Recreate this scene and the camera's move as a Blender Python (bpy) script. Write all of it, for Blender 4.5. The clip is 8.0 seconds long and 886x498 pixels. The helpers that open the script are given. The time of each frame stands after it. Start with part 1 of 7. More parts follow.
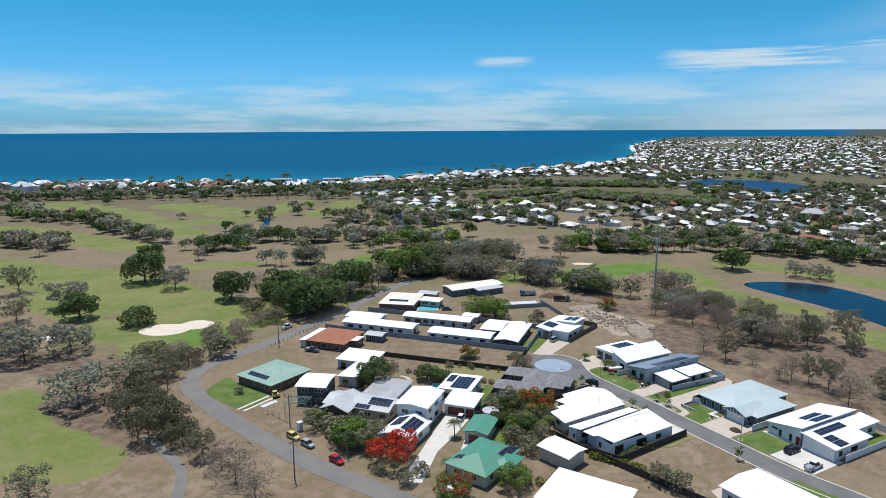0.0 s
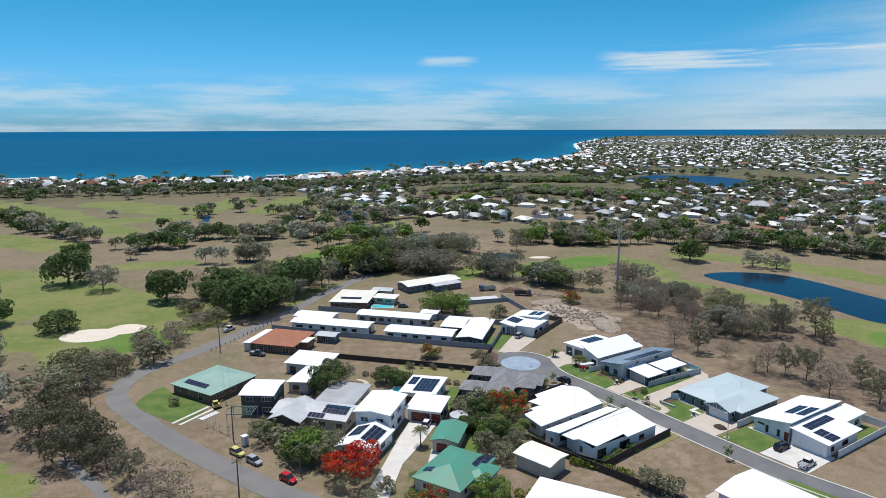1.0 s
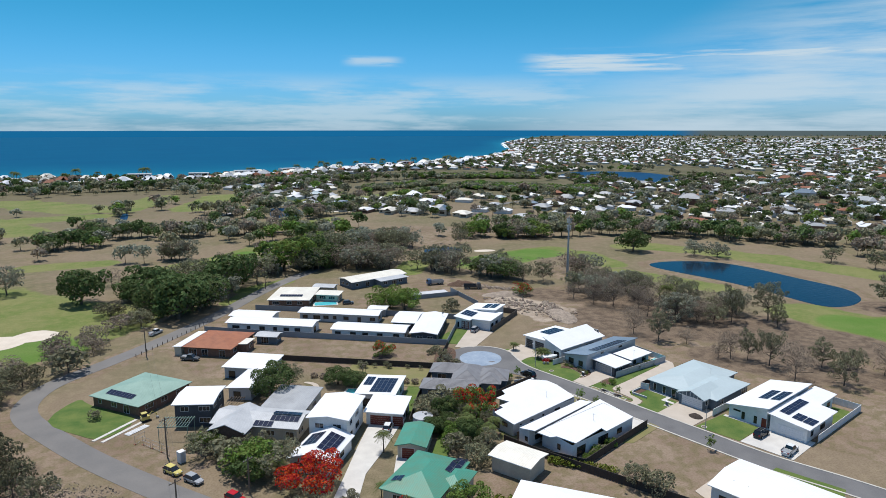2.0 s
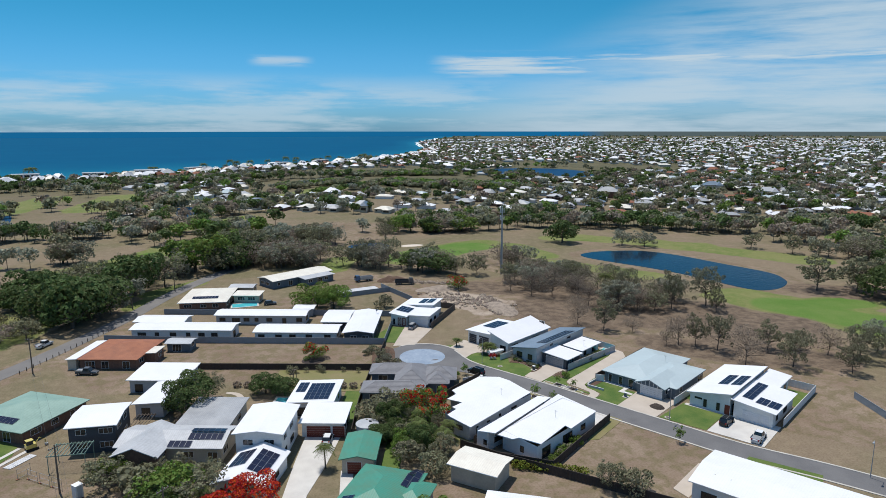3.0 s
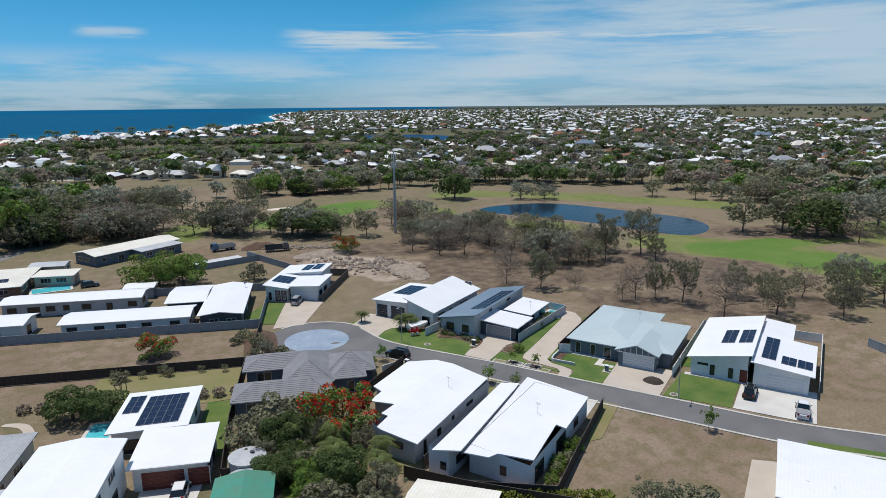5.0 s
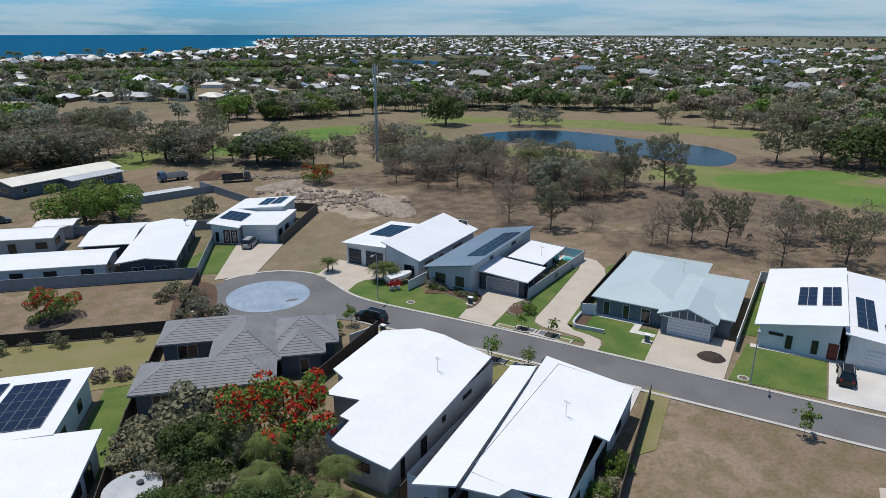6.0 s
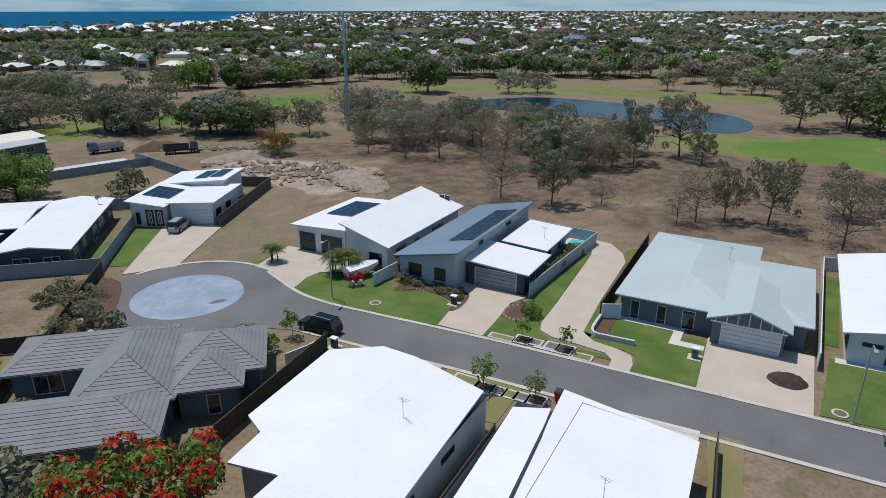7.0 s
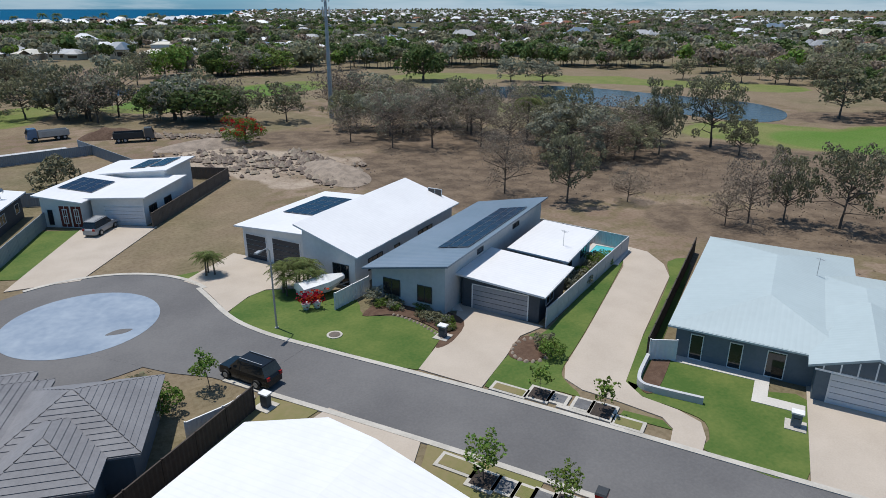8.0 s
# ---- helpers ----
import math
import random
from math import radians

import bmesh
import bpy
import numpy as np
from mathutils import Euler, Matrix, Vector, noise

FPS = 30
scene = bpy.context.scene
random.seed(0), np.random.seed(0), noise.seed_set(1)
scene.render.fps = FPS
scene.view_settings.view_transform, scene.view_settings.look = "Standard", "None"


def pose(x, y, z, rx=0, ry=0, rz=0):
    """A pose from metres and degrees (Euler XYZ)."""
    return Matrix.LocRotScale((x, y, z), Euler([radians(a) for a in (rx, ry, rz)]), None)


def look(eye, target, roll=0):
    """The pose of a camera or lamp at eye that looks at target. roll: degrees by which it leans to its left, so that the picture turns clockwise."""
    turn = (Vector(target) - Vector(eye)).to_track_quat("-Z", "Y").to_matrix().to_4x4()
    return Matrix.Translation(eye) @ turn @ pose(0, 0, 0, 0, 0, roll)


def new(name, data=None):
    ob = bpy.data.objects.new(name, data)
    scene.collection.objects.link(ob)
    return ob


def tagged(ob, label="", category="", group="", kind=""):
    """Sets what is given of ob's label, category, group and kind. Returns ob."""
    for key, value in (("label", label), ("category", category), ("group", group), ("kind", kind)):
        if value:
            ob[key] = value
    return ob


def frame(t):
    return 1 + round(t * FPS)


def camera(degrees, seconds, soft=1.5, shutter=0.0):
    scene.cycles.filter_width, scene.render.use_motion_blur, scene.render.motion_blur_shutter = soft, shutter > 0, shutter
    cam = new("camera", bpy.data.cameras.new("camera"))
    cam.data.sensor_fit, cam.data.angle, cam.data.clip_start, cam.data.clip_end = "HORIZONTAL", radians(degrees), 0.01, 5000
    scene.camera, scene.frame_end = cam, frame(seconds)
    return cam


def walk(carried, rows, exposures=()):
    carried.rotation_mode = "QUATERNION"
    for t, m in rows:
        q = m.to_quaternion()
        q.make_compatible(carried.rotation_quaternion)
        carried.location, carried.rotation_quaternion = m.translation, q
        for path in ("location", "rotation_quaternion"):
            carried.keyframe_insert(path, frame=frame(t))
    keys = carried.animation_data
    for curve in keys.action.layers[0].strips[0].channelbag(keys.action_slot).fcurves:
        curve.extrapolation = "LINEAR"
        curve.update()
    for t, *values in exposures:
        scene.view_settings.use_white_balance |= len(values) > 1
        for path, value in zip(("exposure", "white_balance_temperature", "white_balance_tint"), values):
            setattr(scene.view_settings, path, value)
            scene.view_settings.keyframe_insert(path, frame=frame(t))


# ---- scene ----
# ---- camera ----
cam = camera(68.8, 8.0, soft=0.75)
ROWS = [
    (0.0, 0.00, -0.00, 75.04, -0.00, -10.59, -0.31),
    (0.5, -1.32, 8.14, 72.53, -2.28, -10.61, -0.23),
    (1.0, -3.50, 15.43, 69.63, -4.82, -10.66, -0.19),
    (1.5, -6.45, 22.04, 66.82, -7.66, -10.67, -0.07),
    (3.0, -11.57, 43.69, 58.31, -18.86, -10.55, -0.04),
    (3.5, -10.81, 52.75, 55.11, -21.97, -10.52, -0.00),
    (4.0, -10.14, 63.10, 51.16, -24.81, -10.50, -0.03),
    (4.5, -7.61, 75.07, 46.78, -28.29, -10.61, -0.02),
    (4.7, -6.50, 79.90, 45.03, -30.20, -11.13, 0.00),
    (5.8, 7.68, 106.43, 37.74, -31.89, -17.61, 0.05),
    (6.0, 10.44, 110.34, 36.24, -32.13, -18.55, 0.08),
    (6.5, 17.33, 120.12, 32.51, -33.06, -20.38, 0.07),
    (7.0, 22.82, 127.57, 29.64, -33.39, -20.44, -0.00),
    (7.5, 28.26, 134.94, 26.89, -33.37, -20.48, 0.04),
    (8.0, 33.73, 142.01, 23.99, -33.40, -20.55, 0.13),
]
walk(cam, [(t, pose(x, y, z, 90 + pitch, 0, yaw) @ pose(0, 0, 0, 0, 0, roll)) for t, x, y, z, yaw, pitch, roll in ROWS],
     exposures=[(0.0, 0.26), (1.5, 0.24), (3.0, 0.10), (3.5, 0.05), (4.5, 0.02), (6.0, -0.02), (7.0, -0.08), (7.5, -0.10), (8.0, 0.02)])

# ---- world and sun ----
SUN_TO = Vector((-0.10, 0.26, 0.96)).normalized()
SUN_ELEV = math.asin(SUN_TO.z)
SUN_AZ = math.atan2(SUN_TO.x, SUN_TO.y)


def build_world():
    w = bpy.data.worlds.new("sky_world")
    scene.world = w
    w.use_nodes = True
    nt = w.node_tree
    nt.nodes.clear()
    N, L = nt.nodes.new, nt.links.new
    out, bg = N("ShaderNodeOutputWorld"), N("ShaderNodeBackground")
    bg.inputs["Strength"].default_value = 0.13
    sky = N("ShaderNodeTexSky")
    sky.sky_type = "NISHITA"
    sky.sun_disc = False
    sky.sun_elevation, sky.sun_rotation = SUN_ELEV, SUN_AZ
    sky.altitude, sky.air_density, sky.dust_density, sky.ozone_density = 0, 1.0, 0.6, 3.0
    tc, sep = N("ShaderNodeTexCoord"), N("ShaderNodeSeparateXYZ")
    L(tc.outputs["Generated"], sep.inputs[0])

    def math_node(op, a, b=None):
        n = N("ShaderNodeMath")
        n.operation = op
        for k, v in enumerate((a, b)):
            if v is None:
                continue
            if isinstance(v, (int, float)):
                n.inputs[k].default_value = v
            else:
                L(v, n.inputs[k])
        return n.outputs[0]

    def ramp(value, lo, hi, a=0.0, b=1.0):
        n = N("ShaderNodeMapRange")
        n.interpolation_type = "SMOOTHSTEP"
        L(value, n.inputs["Value"])
        for k, v in zip(("From Min", "From Max", "To Min", "To Max"), (lo, hi, a, b)):
            n.inputs[k].default_value = v
        return n.outputs[0]

    def mix(fac, a, b):
        n = N("ShaderNodeMix")
        n.data_type = "RGBA"
        L(fac, n.inputs["Factor"])
        for k, v in ((6, a), (7, b)):
            if isinstance(v, tuple):
                n.inputs[k].default_value = (*v, 1)
            else:
                L(v, n.inputs[k])
        return n.outputs[2]

    x, y, z = sep.outputs
    az = math_node("ARCTAN2", x, y)
    el = math_node("ARCSINE", z)
    comb = N("ShaderNodeCombineXYZ")
    L(az, comb.inputs[0])
    L(math_node("MULTIPLY", el, 6.0), comb.inputs[1])

    def cloud(scale, detail, lo, hi, offset, stretch=1.0):
        mp = N("ShaderNodeMapping")
        mp.inputs["Location"].default_value = offset
        mp.inputs["Scale"].default_value = (1, stretch, 1)
        L(comb.outputs[0], mp.inputs["Vector"])
        n = N("ShaderNodeTexNoise")
        n.inputs["Scale"].default_value, n.inputs["Detail"].default_value = scale, detail
        n.inputs["Roughness"].default_value = 0.6
        L(mp.outputs[0], n.inputs["Vector"])
        return ramp(n.outputs["Fac"], lo, hi)

    # low band of soft cloud near the horizon, thicker to the right, and a few streaks higher up
    band = math_node("MULTIPLY", cloud(4.6, 10, 0.40, 0.62, (3.1, 0.4, 0.0), 1.3), math_node("MULTIPLY", ramp(el, 0.085, 0.045), ramp(az, 0.75, 0.2, 0.5, 1.0)))
    right = math_node("MULTIPLY", cloud(3.4, 12, 0.26, 0.60, (7.3, 1.7, 0.0), 1.6),
                      math_node("MULTIPLY", ramp(math_node("SUBTRACT", az, math_node("MULTIPLY", el, 2.2)), 0.18, 0.55), ramp(el, 0.26, 0.14)))
    streak = math_node("MULTIPLY", cloud(5.0, 12, 0.43, 0.63, (1.3, 5.2, 0.0), 2.6),
                       math_node("MULTIPLY", ramp(el, 0.070, 0.086), math_node("MULTIPLY", ramp(el, 0.116, 0.098), ramp(az, 0.30, 0.36))))
    wisp = math_node("MULTIPLY", cloud(9.0, 9, 0.36, 0.56, (4.1, 2.2, 0.0), 2.0),
                     math_node("MULTIPLY", math_node("MULTIPLY", ramp(el, 0.086, 0.096), ramp(el, 0.106, 0.098)), math_node("MULTIPLY", ramp(az, 0.04, 0.07), ramp(az, 0.145, 0.11))))
    streak = math_node("MAXIMUM", streak, math_node("MULTIPLY", wisp, 0.7))
    amount = math_node("MAXIMUM", math_node("MULTIPLY", band, 0.60),
                       math_node("MAXIMUM", math_node("MULTIPLY", right, 0.82), math_node("MULTIPLY", streak, 0.95)))
    tint = N("ShaderNodeMix")
    tint.data_type, tint.blend_type = "RGBA", "MULTIPLY"
    tint.inputs["Factor"].default_value = 1.0
    L(sky.outputs[0], tint.inputs[6])
    low = mix(ramp(el, 0.0, 0.19), (0.25, 0.57, 0.99), (0.100, 0.505, 0.665))
    L(mix(ramp(el, 0.24, 0.75), low, (0.74, 0.84, 0.89)), tint.inputs[7])
    clouded = mix(amount, tint.outputs[2], (3.7, 4.55, 5.2))
    # what lies beyond the built sheet: open sea to the left, far plain to the right with its haze put into the colour
    sea_or_land = mix(ramp(az, 0.53, 0.58), (0.06, 0.93, 2.15), (0.62, 0.85, 0.92))
    L(mix(ramp(z, -0.0040, -0.0048), clouded, sea_or_land), bg.inputs["Color"])
    L(bg.outputs[0], out.inputs[0])


build_world()
sun = new("sun", bpy.data.lights.new("sun", "SUN"))
sun.data.energy, sun.data.angle, sun.data.color = 3.9, radians(0.6), (1.0, 0.96, 0.9)
sun.matrix_world = look(SUN_TO * 200, (0, 0, 0))


# ---- materials ----
def material(name, c1, c2=None, scale=1.0, rough=0.7, metal=0.0, bump=0.0, fine=8.0, island=0.0, spec=0.4, uv_rib=0.0, rib_shade=0.0,
             tile=False, obj_random=0.0, trans=0.0):
    """Procedural surface: two tones broken up at two scales, fine relief, optional ribs or courses along the roof's
    slope, their hollows shaded in the colour.
    """
    m = bpy.data.materials.new(name)
    m.use_nodes = True
    nt = m.node_tree
    N, L = nt.nodes.new, nt.links.new
    b = nt.nodes["Principled BSDF"]
    b.inputs["Roughness"].default_value, b.inputs["Metallic"].default_value = rough, metal
    b.inputs["Specular IOR Level"].default_value = spec
    tc = N("ShaderNodeTexCoord")
    n1, n2 = N("ShaderNodeTexNoise"), N("ShaderNodeTexNoise")
    for n, s in ((n1, scale), (n2, scale * fine)):
        n.inputs["Scale"].default_value, n.inputs["Detail"].default_value = s, 5
        L(tc.outputs["Object"], n.inputs["Vector"])
    add = N("ShaderNodeMath")
    add.operation = "MULTIPLY_ADD"
    L(n2.outputs["Fac"], add.inputs[0])
    add.inputs[1].default_value = 0.5
    sub = N("ShaderNodeMath")
    sub.operation = "SUBTRACT"
    L(n1.outputs["Fac"], sub.inputs[0])
    sub.inputs[1].default_value = 0.25
    L(sub.outputs[0], add.inputs[2])
    r = N("ShaderNodeMapRange")
    r.inputs["From Min"].default_value, r.inputs["From Max"].default_value = 0.3, 0.7
    L(add.outputs[0], r.inputs["Value"])
    mx = N("ShaderNodeMix")
    mx.data_type = "RGBA"
    L(r.outputs[0], mx.inputs["Factor"])
    c2 = c2 or tuple(v * 0.8 for v in c1)
    mx.inputs[6].default_value, mx.inputs[7].default_value = (*c1, 1), (*c2, 1)
    col = mx.outputs[2]
    for amount, kind in ((island, "island"), (obj_random, "object")):
        if not amount:
            continue
        src = N("ShaderNodeNewGeometry").outputs["Random Per Island"] if kind == "island" else N("ShaderNodeObjectInfo").outputs["Random"]
        hsv = N("ShaderNodeHueSaturation")
        rr = N("ShaderNodeMapRange")
        rr.inputs["To Min"].default_value, rr.inputs["To Max"].default_value = 1 - amount, 1 + amount
        L(src, rr.inputs["Value"])
        L(rr.outputs[0], hsv.inputs["Value"])
        hh = N("ShaderNodeMapRange")
        hh.inputs["To Min"].default_value, hh.inputs["To Max"].default_value = 0.5 - amount * 0.06, 0.5 + amount * 0.06
        L(src, hh.inputs["Value"])
        L(hh.outputs[0], hsv.inputs["Hue"])
        L(col, hsv.inputs["Color"])
        col = hsv.outputs[0]
    height = None
    if uv_rib:
        uv = N("ShaderNodeUVMap")
        wv = N("ShaderNodeTexWave")
        wv.wave_profile = "SAW" if tile else "SIN"
        wv.bands_direction = "Y" if tile else "X"
        wv.inputs["Scale"].default_value = uv_rib
        L(uv.outputs[0], wv.inputs["Vector"])
        height = wv.outputs["Fac"]
        # rib troughs and course laps darkened in the colour, standing in for their shade
        dk = N("ShaderNodeMix")
        dk.data_type, dk.blend_type = "RGBA", "MULTIPLY"
        rp = N("ShaderNodeMapRange")
        rp.inputs["From Min"].default_value, rp.inputs["From Max"].default_value = 0.0, 0.25
        rp.inputs["To Min"].default_value, rp.inputs["To Max"].default_value = rib_shade, 0.0
        L(height, rp.inputs["Value"])
        L(rp.outputs[0], dk.inputs["Factor"])
        L(col, dk.inputs[6])
        dk.inputs[7].default_value = (0.35, 0.35, 0.36, 1)
        col = dk.outputs[2]
    L(col, b.inputs["Base Color"])
    if bump:
        bp = N("ShaderNodeBump")
        bp.inputs["Strength"].default_value, bp.inputs["Distance"].default_value = bump, 0.05
        L(height if height else n2.outputs["Fac"], bp.inputs["Height"])
        L(bp.outputs[0], b.inputs["Normal"])
    if trans:
        b.inputs["Transmission Weight"].default_value = trans
    return m


WHITE_ROOF = material("white_metal_roof", (0.715, 0.72, 0.73), (0.665, 0.67, 0.68), 0.25, 0.5, 0, 0.12, uv_rib=0.8, rib_shade=0.05)
CREAM_ROOF = material("cream_metal_roof", (0.72, 0.69, 0.60), (0.62, 0.58, 0.50), 0.3, 0.5, 0, 0.25, uv_rib=0.8, rib_shade=0.15)
GREY_ROOF = material("weathered_grey_roof", (0.36, 0.37, 0.38), (0.27, 0.28, 0.29), 0.3, 0.55, 0, 0.3, uv_rib=0.8, rib_shade=0.2)
LIGHT_GREY_ROOF = material("light_grey_roof", (0.48, 0.49, 0.50), (0.37, 0.38, 0.39), 0.3, 0.5, 0, 0.25, uv_rib=0.8, rib_shade=0.18)
BLUE_ROOF = material("pale_blue_metal_roof", (0.42, 0.49, 0.50), (0.385, 0.45, 0.46), 0.2, 0.42, 0, 0.12, uv_rib=0.8, rib_shade=0.04)
SLATE_ROOF = material("blue_grey_metal_roof", (0.17, 0.22, 0.28), (0.14, 0.19, 0.24), 0.2, 0.4, 0, 0.2, uv_rib=0.8, rib_shade=0.12)
TILE_ROOF = material("grey_concrete_tile", (0.205, 0.205, 0.215), (0.16, 0.16, 0.17), 0.6, 0.7, 0, 0.2, island=0.12)
GREEN_ROOF = material("green_metal_roof", (0.05, 0.24, 0.17), (0.08, 0.20, 0.13), 0.3, 0.5, 0, 0.25, uv_rib=0.8, rib_shade=0.2)
FADED_GREEN_ROOF = material("faded_green_roof", (0.24, 0.36, 0.30), (0.19, 0.30, 0.25), 0.3, 0.55, 0, 0.25, uv_rib=0.8, rib_shade=0.15)
ORANGE_ROOF = material("terracotta_tile_roof", (0.34, 0.13, 0.065), (0.24, 0.09, 0.05), 0.5, 0.75, 0, 0.5, uv_rib=0.95, rib_shade=0.35, tile=True)
WHITE_WALL = material("white_render", (0.74, 0.74, 0.73), (0.64, 0.64, 0.63), 0.4, 0.8, 0, 0.15)
GREY_WALL = material("light_grey_render", (0.50, 0.51, 0.52), (0.42, 0.43, 0.44), 0.4, 0.8, 0, 0.15)
DARK_WALL = material("charcoal_cladding", (0.065, 0.075, 0.09), (0.05, 0.06, 0.07), 0.6, 0.7, 0, 0.2)
SLATE_WALL = material("slate_blue_cladding", (0.14, 0.17, 0.20), (0.11, 0.14, 0.165), 0.6, 0.7, 0, 0.2)
BRICK_WALL = material("brown_brick", (0.23, 0.13, 0.09), (0.16, 0.09, 0.065), 2.0, 0.85, 0, 0.4)
CREAM_WALL = material("cream_wall", (0.58, 0.53, 0.43), (0.46, 0.42, 0.34), 0.4, 0.8, 0, 0.15)
TRIM = material("white_trim", (0.78, 0.78, 0.77), None, 1.0, 0.5)
DARK_TRIM = material("dark_trim", (0.04, 0.045, 0.05), None, 1.0, 0.5)
GLASS = material("dark_window_glass", (0.012, 0.016, 0.02), (0.02, 0.025, 0.03), 0.5, 0.06, 0, 0, spec=0.6)
DOOR_WHITE = material("pale_garage_door", (0.66, 0.67, 0.69), (0.58, 0.59, 0.61), 0.4, 0.5)
DOOR_DARK = material("dark_garage_door", (0.03, 0.034, 0.042), (0.045, 0.05, 0.06), 0.5, 0.45)
DOOR_GREY = material("grey_garage_door", (0.30, 0.31, 0.33), (0.25, 0.26, 0.28), 0.5, 0.5)
DOOR_BROWN = material("timber_door", (0.17, 0.030, 0.020), (0.12, 0.022, 0.015), 2.0, 0.5)
PANEL = material("solar_cells", (0.010, 0.013, 0.030), (0.016, 0.020, 0.042), 1.5, 0.22, 0, 0, spec=0.25)
PANEL_RIM = material("aluminium_rim", (0.24, 0.25, 0.27), None, 1.0, 0.4, 0.3)
ASPHALT = material("asphalt", (0.150, 0.147, 0.146), (0.108, 0.106, 0.108), 0.16, 0.9, 0, 0.3, fine=40)
OLD_ASPHALT = material("worn_asphalt", (0.175, 0.165, 0.155), (0.135, 0.130, 0.125), 0.15, 0.92, 0, 0.4, fine=30)
KERB = material("kerb_concrete", (0.50, 0.47, 0.42), (0.38, 0.36, 0.32), 0.6, 0.9, 0, 0.3)
CONCRETE = material("exposed_concrete", (0.46, 0.40, 0.335), (0.40, 0.345, 0.285), 0.35, 0.9, 0, 0.3, fine=25)
PALE_CONCRETE = material("pale_concrete", (0.56, 0.54, 0.50), (0.47, 0.45, 0.42), 0.35, 0.9, 0, 0.3, fine=25)
DISC = material("faded_blue_paving", (0.185, 0.24, 0.315), (0.28, 0.335, 0.40), 0.28, 0.85, 0, 0.2, fine=6)
LAWN = material("watered_lawn", (0.050, 0.102, 0.016), (0.115, 0.150, 0.034), 0.30, 0.95, 0, 0.5, fine=14)
DRY_LAWN = material("dry_lawn", (0.150, 0.155, 0.050), (0.215, 0.175, 0.090), 0.20, 0.95, 0, 0.5, fine=14)
MULCH = material("bark_mulch", (0.075, 0.042, 0.027), (0.12, 0.075, 0.05), 2.5, 0.95, 0, 0.6)
DARK_SOIL = material("dark_soil", (0.035, 0.027, 0.023), (0.06, 0.045, 0.037), 3.0, 0.95, 0, 0.6)
FENCE_GREY = material("grey_steel_fence", (0.26, 0.29, 0.32), (0.22, 0.25, 0.28), 0.5, 0.6)
FENCE_DARK = material("dark_timber_fence", (0.045, 0.036, 0.032), (0.065, 0.052, 0.045), 1.5, 0.8, 0, 0.3)
FENCE_BROWN = material("brown_fence", (0.14, 0.115, 0.095), (0.11, 0.09, 0.075), 1.5, 0.8, 0, 0.3)
STEEL = material("galvanised_steel", (0.42, 0.43, 0.44), (0.34, 0.35, 0.36), 1.0, 0.45, 0.5)
TIMBER = material("weathered_pole_timber", (0.19, 0.15, 0.115), (0.14, 0.11, 0.085), 2.0, 0.85, 0, 0.4)
ROCK = material("pale_rubble", (0.31, 0.25, 0.20), (0.18, 0.145, 0.115), 0.9, 0.9, 0, 0.6, island=0.3)
SAND = material("bunker_sand", (0.60, 0.53, 0.44), (0.52, 0.45, 0.37), 0.25, 0.95, 0, 0.3)
BARK = material("grey_bark", (0.13, 0.105, 0.085), (0.085, 0.068, 0.055), 1.5, 0.9, 0, 0.5)
RUBBER = material("tyre_rubber", (0.02, 0.02, 0.02), None, 2.0, 0.8)
LIGHT_GLASS = material("lamp_glass", (0.55, 0.55, 0.55), None, 2.0, 0.1)
RED_GLASS = material("tail_light_red", (0.30, 0.01, 0.01), None, 2.0, 0.2)
POOL = material("pool_water", (0.06, 0.42, 0.48), (0.10, 0.50, 0.55), 0.5, 0.05)


def leaf_material(name, c1, c2, vary):
    m = material(name, c1, c2, 0.35, 0.7, 0, 0, fine=6, island=vary, obj_random=0.14, spec=0.15)
    nt = m.node_tree
    b, out = nt.nodes["Principled BSDF"], nt.nodes["Material Output"]
    tr, mx = nt.nodes.new("ShaderNodeBsdfTranslucent"), nt.nodes.new("ShaderNodeMixShader")
    nt.links.new(b.inputs["Base Color"].links[0].from_socket, tr.inputs["Color"])
    mx.inputs[0].default_value = 0.35
    nt.links.new(b.outputs[0], mx.inputs[1])
    nt.links.new(tr.outputs[0], mx.inputs[2])
    nt.links.new(mx.outputs[0], out.inputs["Surface"])
    return m


LEAF = {
    "fig": leaf_material("dark_fig_leaves", (0.072, 0.108, 0.034), (0.112, 0.150, 0.052), 0.35),
    "gum": leaf_material("olive_gum_leaves", (0.190, 0.190, 0.112), (0.250, 0.236, 0.152), 0.30),
    "grey": leaf_material("grey_green_leaves", (0.245, 0.255, 0.185), (0.305, 0.300, 0.230), 0.30),
    "dry": leaf_material("dry_brown_twigs", (0.235, 0.192, 0.150), (0.290, 0.236, 0.184), 0.30),
    "bright": leaf_material("bright_green_leaves", (0.125, 0.195, 0.036), (0.175, 0.235, 0.058), 0.40),
    "flame": leaf_material("scarlet_blossom", (0.46, 0.016, 0.012), (0.34, 0.014, 0.012), 0.35),
    "palm": leaf_material("palm_fronds", (0.110, 0.150, 0.042), (0.170, 0.185, 0.070), 0.35),
    "scrub": leaf_material("dark_olive_scrub", (0.118, 0.114, 0.064), (0.162, 0.148, 0.092), 0.35),
    "hedge": leaf_material("golden_hedge", (0.22, 0.23, 0.035), (0.12, 0.16, 0.03), 0.45),
}


